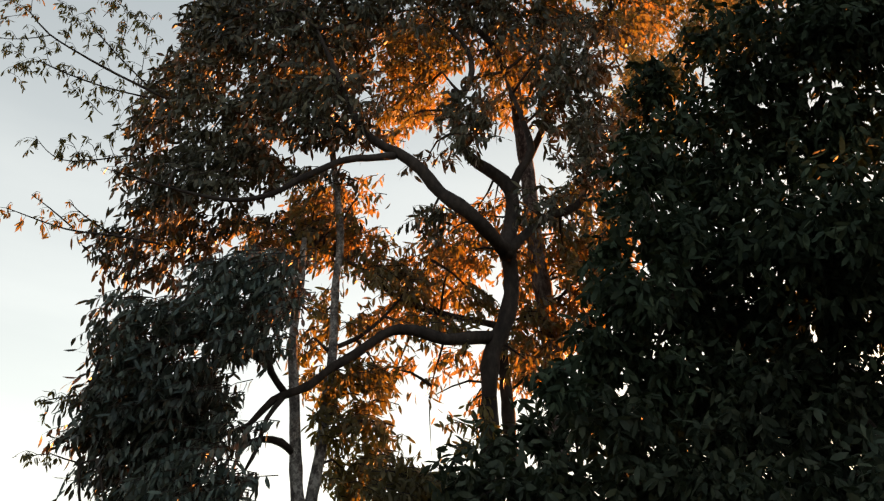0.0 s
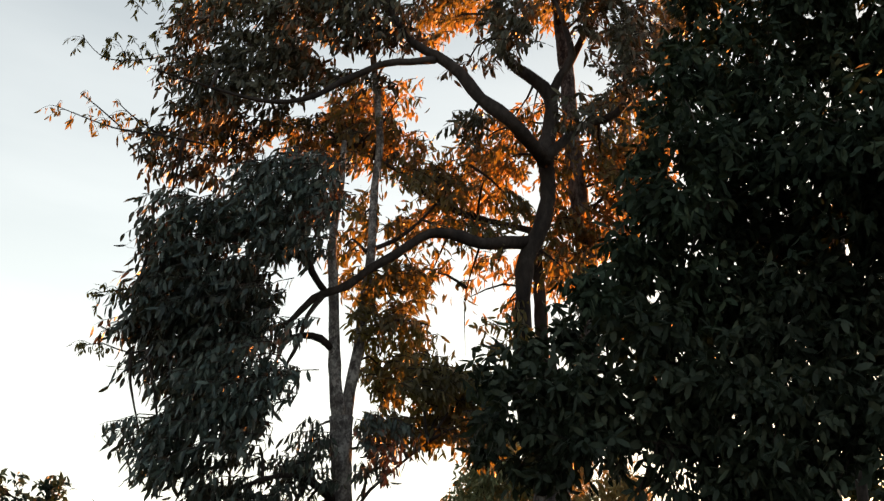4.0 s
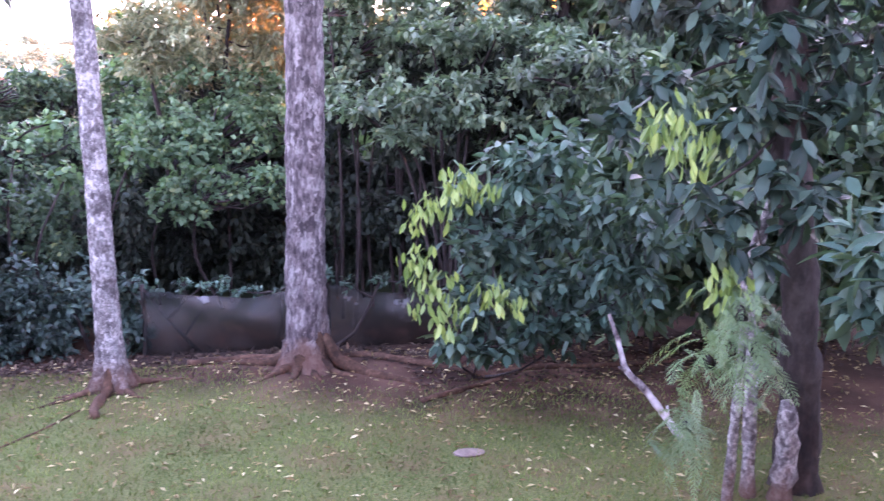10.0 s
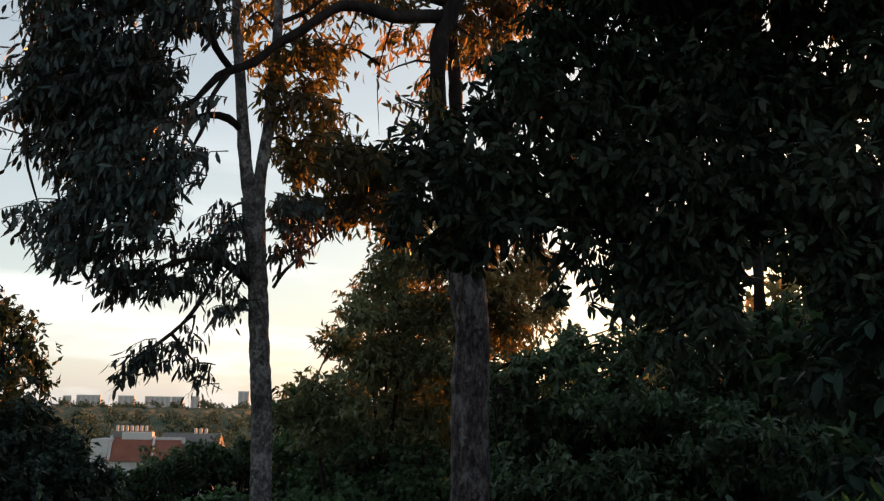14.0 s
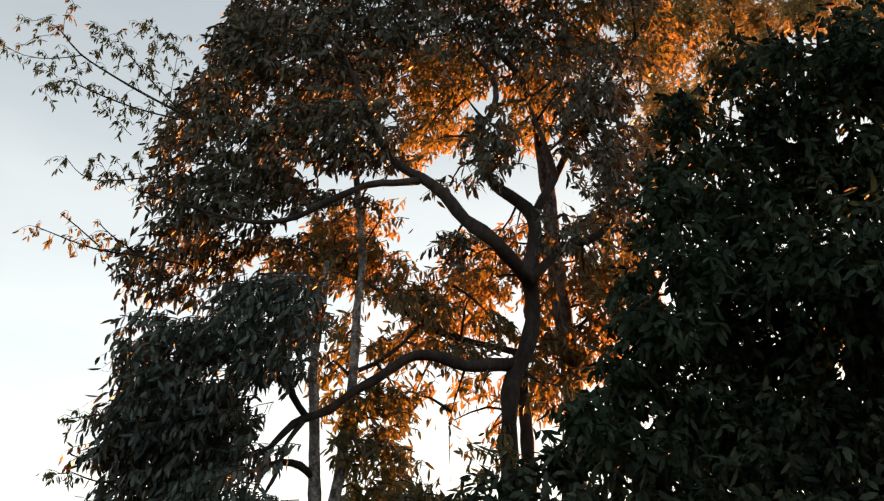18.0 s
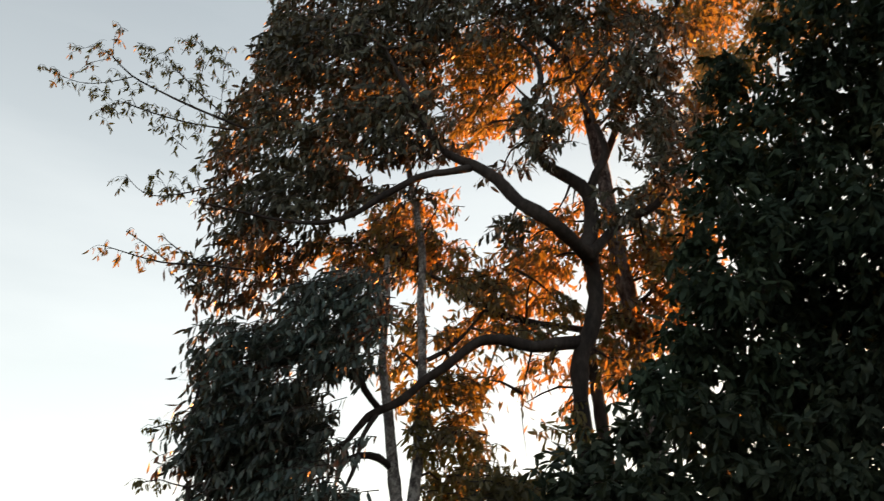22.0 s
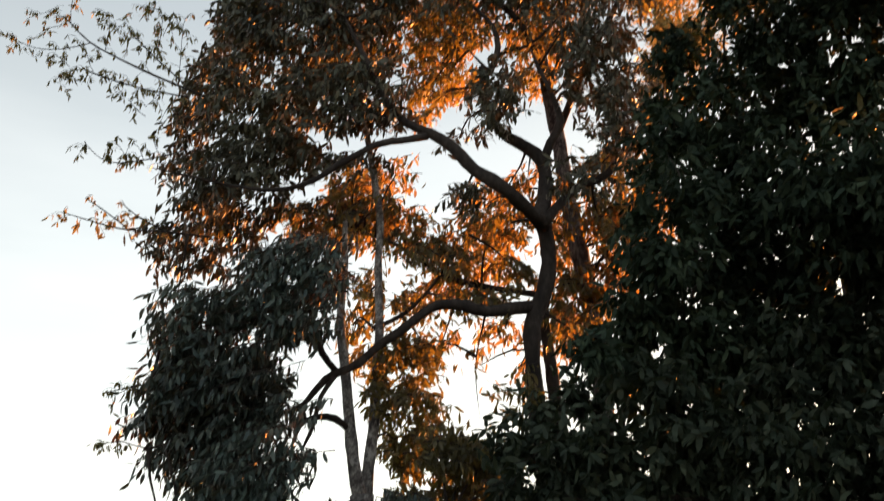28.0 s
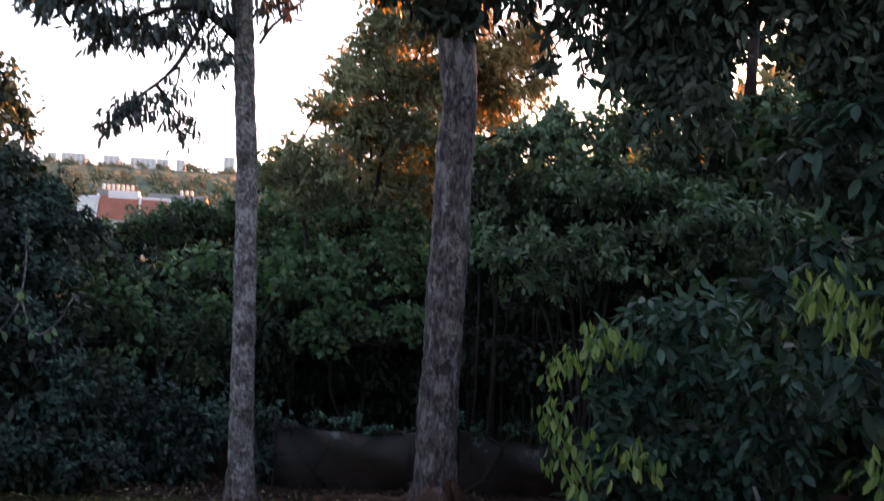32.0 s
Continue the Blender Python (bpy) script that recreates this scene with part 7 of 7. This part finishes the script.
# ---- fan palm beside the house
def fan_palm(centre, hubs, seed, pale):
    rnd = np.random.default_rng(seed)
    cx, cy, cz = centre
    ob = thing("palm", (cx - 0.3, cy, 0), "fan palm with ragged drooping fronds, some blades yellow", "palm tree")
    child("trunk", tube("trunk", [(cx - 0.3, cy, -0.05, 0.2), (cx - 0.2, cy, 3, 0.16), (cx - 0.1, cy, 7, 0.15), (cx, cy, cz - 0.2, 0.16)], BARK_DARK, 14, 0.2, 0.08, seed), ob)
    for k, (hub, tip) in enumerate(hubs):
        # the first frond gets the yellow colour, a narrower fan and less droop
        dry = k == 0
        hub, tip = np.array(hub), np.array(tip)
        d = tip - hub
        L = np.linalg.norm(d) * (1.5 if dry else 1.25)
        d /= np.linalg.norm(d)
        s = np.cross(d, [0, 0, 1.0])
        s /= np.linalg.norm(s)
        V, Fc = [hub], []
        for j in range(24):  # blades joined in one fan near the stalk, free and drooping beyond
            a = radians(((-25 + 50 * j / 23) if dry else (-75 + 150 * j / 23)) + rnd.uniform(-2, 2))
            w = d * math.cos(a) + s * math.sin(a) * 0.8 + np.array([0, 0, 0.15])
            l = L * rnd.uniform(0.85, 1.08) * (0.75 + 0.25 * math.cos(a))
            u = np.cross(w, np.cross(d, s) + 0.4 * rnd.standard_normal(3))
            u = u / np.linalg.norm(u)
            ks = np.linspace(0, 1, 7)[1:]
            mid = hub + np.outer(ks * l, w) + np.outer(ks ** 2.4, [0, 0, (-0.15 if dry else -0.42) * l])
            wd = 0.032 * np.array([0.9, 1.1, 1, 0.8, 0.5, 0.08])
            n = len(V)
            V += [p + u * q for p, q in zip(mid, wd)] + [p - u * q for p, q in zip(mid, wd)]
            Fc += [(n + i, n + i + 1, n + 7 + i, n + 6 + i) for i in range(5)] + [(0, n, n + 6)]
        stalk = child("stalk", tube("stalk", [(cx, cy, cz, 0.03), (*((np.array(centre) + hub) / 2 + np.array([0, 0, 0.1])), 0.022), (*hub, 0.015)], PALM, 6, 0.15, 0.03, seed + k), ob)
        child("frond", mesh_from("frond", V, Fc, pale if dry else PALM, False), stalk, "yellow frond" if dry else "")


PALM_TOP = (-8.5, 7.2, 11.0)
hubs = list(zip(FRONDS[0::2], FRONDS[1::2]))
for a in range(60, 330, 38):
    c, s = math.cos(radians(a)), math.sin(radians(a))
    z = 11.0 + 0.6 * math.sin(a * 2.3)
    hubs.append(((-8.5 + 0.9 * c, 7.2 + 0.9 * s, z), (-8.5 + 1.6 * c, 7.2 + 1.6 * s, z - 0.4)))
fan_palm(PALM_TOP, hubs, 700, PALM_YELLOW)

# ---- beyond: wood edge, valley trees, hillside, houses, towers
def far_wood(name, label, boxes, count, size, seed, leaf, cover=1.5, mat=None, gap=None):
    rnd = np.random.default_rng(seed)
    cl = []
    for (x0, x1, y0, y1, h0, h1), n in zip(boxes, count):
        for _ in range(n):
            x, y = rnd.uniform(x0, x1), rnd.uniform(y0, y1)
            z = soil_at(x, y) + rnd.uniform(h0, h1)
            if gap and gap[0] < x / y < gap[1]:  # lowered along one of the camera's sight lines, to keep a sky window open
                z = min(z, gap[2])
            cl.append((x, y, z, size * rnd.uniform(0.7, 1.3)))
    _, pos, way, _ = spray_leaves(cl, leaf, leaf * 0.6, cover, 0.2, rnd, 6)
    v, f = leaf_arrays(pos, way, leaf, leaf * 0.6, rnd)
    tagged(new(name, mesh_from(name, v, f, mat or LEAF_FAR, False)), label, "trees", kind="stuff")


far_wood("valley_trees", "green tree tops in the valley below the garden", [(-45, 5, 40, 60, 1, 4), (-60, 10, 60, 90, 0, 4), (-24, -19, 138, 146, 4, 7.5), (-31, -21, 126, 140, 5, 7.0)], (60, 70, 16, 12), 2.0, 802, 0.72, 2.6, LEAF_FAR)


def hill_canopy():
    """The closed canopy of the valley and the far hillside: rounded tree crowns side by side."""
    ang = np.radians(np.linspace(-32, 3, 170))
    dist = 70.0 * 1.0135 ** np.arange(180)
    A, D = np.meshgrid(ang, dist)
    x, y = D * np.tan(A), D
    cell = 5.5
    gx, gy = np.floor(x / cell), np.floor(y / cell)
    best = np.zeros_like(x)
    for i in (-1, 0, 1):
        for j in (-1, 0, 1):
            a, c = gx + i, gy + j
            h = np.modf(np.abs(np.sin(a * 127.1 + c * 311.7) * 43758.5))[0]
            k = np.modf(np.abs(np.sin(a * 269.5 + c * 183.3) * 43758.5))[0]
            m = np.modf(np.abs(np.sin(a * 419.2 + c * 371.9) * 43758.5))[0]
            d2 = (x - (a + h) * cell) ** 2 + (y - (c + k) * cell) ** 2
            r = 2.5 + 1.8 * m
            best = np.maximum(best, (0.8 + 1.6 * m) * np.sqrt(np.maximum(0, 1 - d2 / (r * r))))
    rough = 0.35 * np.sin(x * 2.1 + y) * np.sin(y * 1.7 - x) + 0.3 * np.sin(x * 0.8) * np.sin(y * 0.9 + 1)
    z = ground_z(x, y) + 0.3 + best + rough * (best > 0.2)
    built = (x > -44) & (x < -20) & (y > 126) & (y < 164)
    z = np.where(built, ground_z(x, y) - 0.3, z)
    n = len(ang)
    i, j = np.meshgrid(np.arange(len(dist) - 1), np.arange(n - 1), indexing="ij")
    k = (i * n + j).ravel()
    f = np.stack([k, k + 1, k + n + 1, k + n], -1)
    tagged(new("hill_woods", mesh_from("hill_woods", np.stack([x, y, z], -1).reshape(-1, 3), f, CANOPY)), "olive woods on the far hillside, haze put into their colour", "trees", kind="stuff")


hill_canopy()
far_wood("hill_trees", "rounded far hillside tree tops, haze put into their colour", [(-75, -14, 168, 230, 1, 4), (-115, -20, 230, 320, 1, 4), (-160, -26, 320, 460, 1, 4), (-300, -90, 620, 760, 1, 5)], (70, 90, 110, 90), 3.6, 807, 1.3, 2.2, LEAF_FAR)
# added mostly to keep the low sun off bank and lawn
far_wood("side_woods", "woodland added beyond the garden to block the low sun and back the shrubs", [(10, 26, 17, 26, 0, 6), (14, 40, 26, 45, 0, 5), (1, 12, 18.5, 26, 0, 4), (6, 16, 16, 22, 0, 5), (2, 11, 27, 34, 0, 6.3), (10.5, 17, 18, 24, 3, 8.5), (4, 18, 34, 48, 0, 8.0)], (70, 70, 60, 80, 90, 60, 80), 1.8, 804, 0.85, 1.8, LEAF_BANK, (0.28, 0.44, 2.6))
# trees added out of sight to break up sunlight on the tall crown
far_wood("tall_wood", "hidden tree tops added to dapple the low sun on the crown", [(9, 15, 20, 30, 4, 12)], (60,), 0.85, 806, 0.36, 2.3, LEAF_DARK)
far_wood("golden_wood", "open golden tree tops beyond the shrubs, sun glow put into their colour", [(5.6, 9.5, 20, 26, 4.5, 7.2)], (46,), 0.65, 811, 0.22, 1.8, LEAF_GOLD)
# made-up hedges outside the view, there to dim the garden
far_wood("side_hedges", "tall unseen hedges added at the garden's sides to block sky light", [(-17, -12, -3, 9, 0.5, 9), (11, 16, -3, 8, 0.5, 11)], (110, 130), 1.5, 805, 0.8, 2.0, LEAF_DARK)


def house(x0, x1, y, z_eave, z_ridge, roof, label, pots):
    g = soil_at((x0 + x1) / 2, y)
    ob = thing("house", ((x0 + x1) / 2, y, g), label, "house")
    box_part("wall", PLASTER, ob, (x0, y, g - 0.1), (x1, y + 9, z_eave))
    v = [(x0 - 0.4, y - 0.5, z_eave), (x1 + 0.4, y - 0.5, z_eave), (x1 + 0.4, y + 4.5, z_ridge), (x0 - 0.4, y + 4.5, z_ridge), (x1 + 0.4, y + 9.5, z_eave), (x0 - 0.4, y + 9.5, z_eave)]
    top = child("roof", mesh_from("roof", v, [(0, 1, 2, 3), (3, 2, 4, 5), (1, 4, 2), (0, 3, 5), (0, 5, 4, 1)], roof, False), ob)
    for k, x in enumerate(pots):
        box_part("chimney_pot", PLASTER, top, (x - 0.2, y + 4.2, z_ridge - 0.2), (x + 0.2, y + 4.8, z_ridge + 0.7), 0.05)
    return ob, top


red, red_roof = house(-39.3, -30.3, 145, -3.6, -0.35, ROOF_RED, "white house with a faded red roof", [])
box_part("parapet", PLASTER, red, (-38.6, 149.0, -0.9), (-34.2, 150.6, 0.4), 0.05)
stack = box_part("chimney_stack", ROOF_GREY, red, (-41.2, 152.3, -4), (-35.0, 153.4, 0.45), 0.05)
for k in range(7):
    x = -40.3 + 0.72 * k
    box_part("chimney_pot", PLASTER, stack, (x - 0.2, 152.6, 0.2), (x + 0.2, 153.0, 1.3), 0.06)
for x in (-39.2, -33.0):
    child("roof_rib", tube("roof_rib", [(x, 144.6, -3.45, 0.2), (x - 0.9, 149.2, -0.25, 0.2)], PLASTER, 6, 1.0, 0.0, 1), red_roof)
gable = box_part("gable_wall", PLASTER, red, (-42.2, 146, -9.2), (-39.75, 153, -0.6), 0.05)
for x in (-41.6, -40.6):
    box_part("pane", TOWER_DARK, gable, (x - 0.25, 145.9, -4.4), (x + 0.25, 146.05, -2.4))
box_part("parapet", PLASTER, red, (-34.0, 149.0, -1.2), (-29.6, 150.4, -0.35), 0.05)
for k in range(3):
    x = -37.6 + 2.6 * k
    frame_part = box_part("window", PLASTER, red, (x - 0.6, 144.93, -6.4), (x + 0.6, 145.02, -4.6), 0.02)
    box_part("pane", TOWER_DARK, frame_part, (x - 0.48, 144.9, -6.28), (x + 0.48, 144.96, -4.72))
grey, grey_roof = house(-33.4, -25.4, 150, -2.2, 0.25, ROOF_GREY, "low house with a grey roof and three white pots", (-28.9, -28.1, -27.3))


def tower(x, y, w, top):
    g = soil_at(x, y) - 1
    top -= 2.0
    ob = thing("tower_block", (x, y, g), "concrete tower block on the far skyline, haze put into its pale colour", "building", "far tower blocks")
    wall = box_part("wall", CONCRETE, ob, (x - w / 2, y, g), (x + w / 2, y + 4, top))
    n = max(2, int(w / 4))
    for k in range(n):
        cx = x - w / 2 + w * (k + 0.5) / n
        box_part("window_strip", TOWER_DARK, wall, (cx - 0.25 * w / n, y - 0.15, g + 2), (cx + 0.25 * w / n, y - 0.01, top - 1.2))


for t in (TOWER_0, TOWER_1, TOWER_2, TOWER_3, TOWER_4, TOWER_5, TOWER_6):
    tower(*t)


# ---- lawn grass and fallen leaves
def lawn():
    rnd = np.random.default_rng(900)
    n = 70000
    x, y = rnd.uniform(-6.5, 8.5, n), rnd.uniform(6.6, 12.0, n)
    keep = y + 0.33 * x + 1.3 * np.sin(x * 1.1) * 0.5 + rnd.normal(0, 0.45, n) < 11.45
    x, y = x[keep], y[keep]
    n = len(x)
    z = ground_z(x, y)
    a = rnd.uniform(0, 6.28, n)
    h = rnd.uniform(0.02, 0.055, n)
    lean = rnd.normal(0, 0.02, (n, 2))
    w = 0.006
    v = np.stack([np.stack([x + w * np.cos(a), y + w * np.sin(a), z - 0.004], -1), np.stack([x - w * np.cos(a), y - w * np.sin(a), z - 0.004], -1), np.stack([x + lean[:, 0], y + lean[:, 1], z + h], -1)], 1).reshape(-1, 3)
    tagged(new("grass", mesh_from("grass", v, np.arange(3 * n).reshape(-1, 3), GRASS, False)), "short worn lawn grass", "grass", kind="stuff")
    n = 3600
    x, y = rnd.uniform(-6.5, 8.5, n), 6.6 + 6.0 * rnd.uniform(0, 1, n) ** 0.9
    p = np.stack([x, y, ground_z(x, y) + 0.02], -1)
    way = np.concatenate([rnd.standard_normal((n, 2)), rnd.normal(0.05, 0.12, (n, 1))], -1)
    m = len(p)
    side = np.cross(way, np.array([0, 0, 1.0]) + 0.25 * rnd.standard_normal((m, 3)))
    side /= np.linalg.norm(side, axis=1)[:, None]
    way /= np.linalg.norm(way, axis=1)[:, None]
    L, w = rnd.uniform(0.04, 0.11, m)[:, None], rnd.uniform(0.01, 0.021, m)[:, None]
    up = np.array([0, 0, 0.012])
    v = np.stack([p, p + way * L * 0.45 + side * w + up, p + way * L * 0.45 - side * w + up, p + way * L + up * 0.5, p + way * L * 0.5], 1).reshape(-1, 3)
    f = (np.arange(m)[:, None, None] * 5 + np.array([[0, 1, 4], [0, 4, 2], [1, 3, 4], [4, 3, 2]])[None]).reshape(-1, 3)
    tagged(new("fallen_leaves", mesh_from("fallen_leaves", v, f, DRY, False)), "pale dry fallen leaves scattered on the lawn", "leaves", kind="stuff")

    # dark leaf litter under the shrubs and along the fence
    n = 5200
    x, y = rnd.uniform(-6.0, 8.5, n), rnd.normal(12.5, 0.45, n)
    y = np.where(x > 2.2, y - rnd.uniform(0, 1.6, n), y)
    p = np.stack([x, y, ground_z(x, y) + 0.01], -1)
    way = np.concatenate([rnd.standard_normal((n, 2)), rnd.normal(0.15, 0.25, (n, 1))], -1)
    v, f = leaf_arrays(p, way, 0.11, 0.045, rnd, level=1.0)
    tagged(new("leaf_litter", mesh_from("leaf_litter", v, f, LITTER, False)), "dark brown leaf litter under the shrubs and along the fence", "leaves", kind="stuff")


lawn()
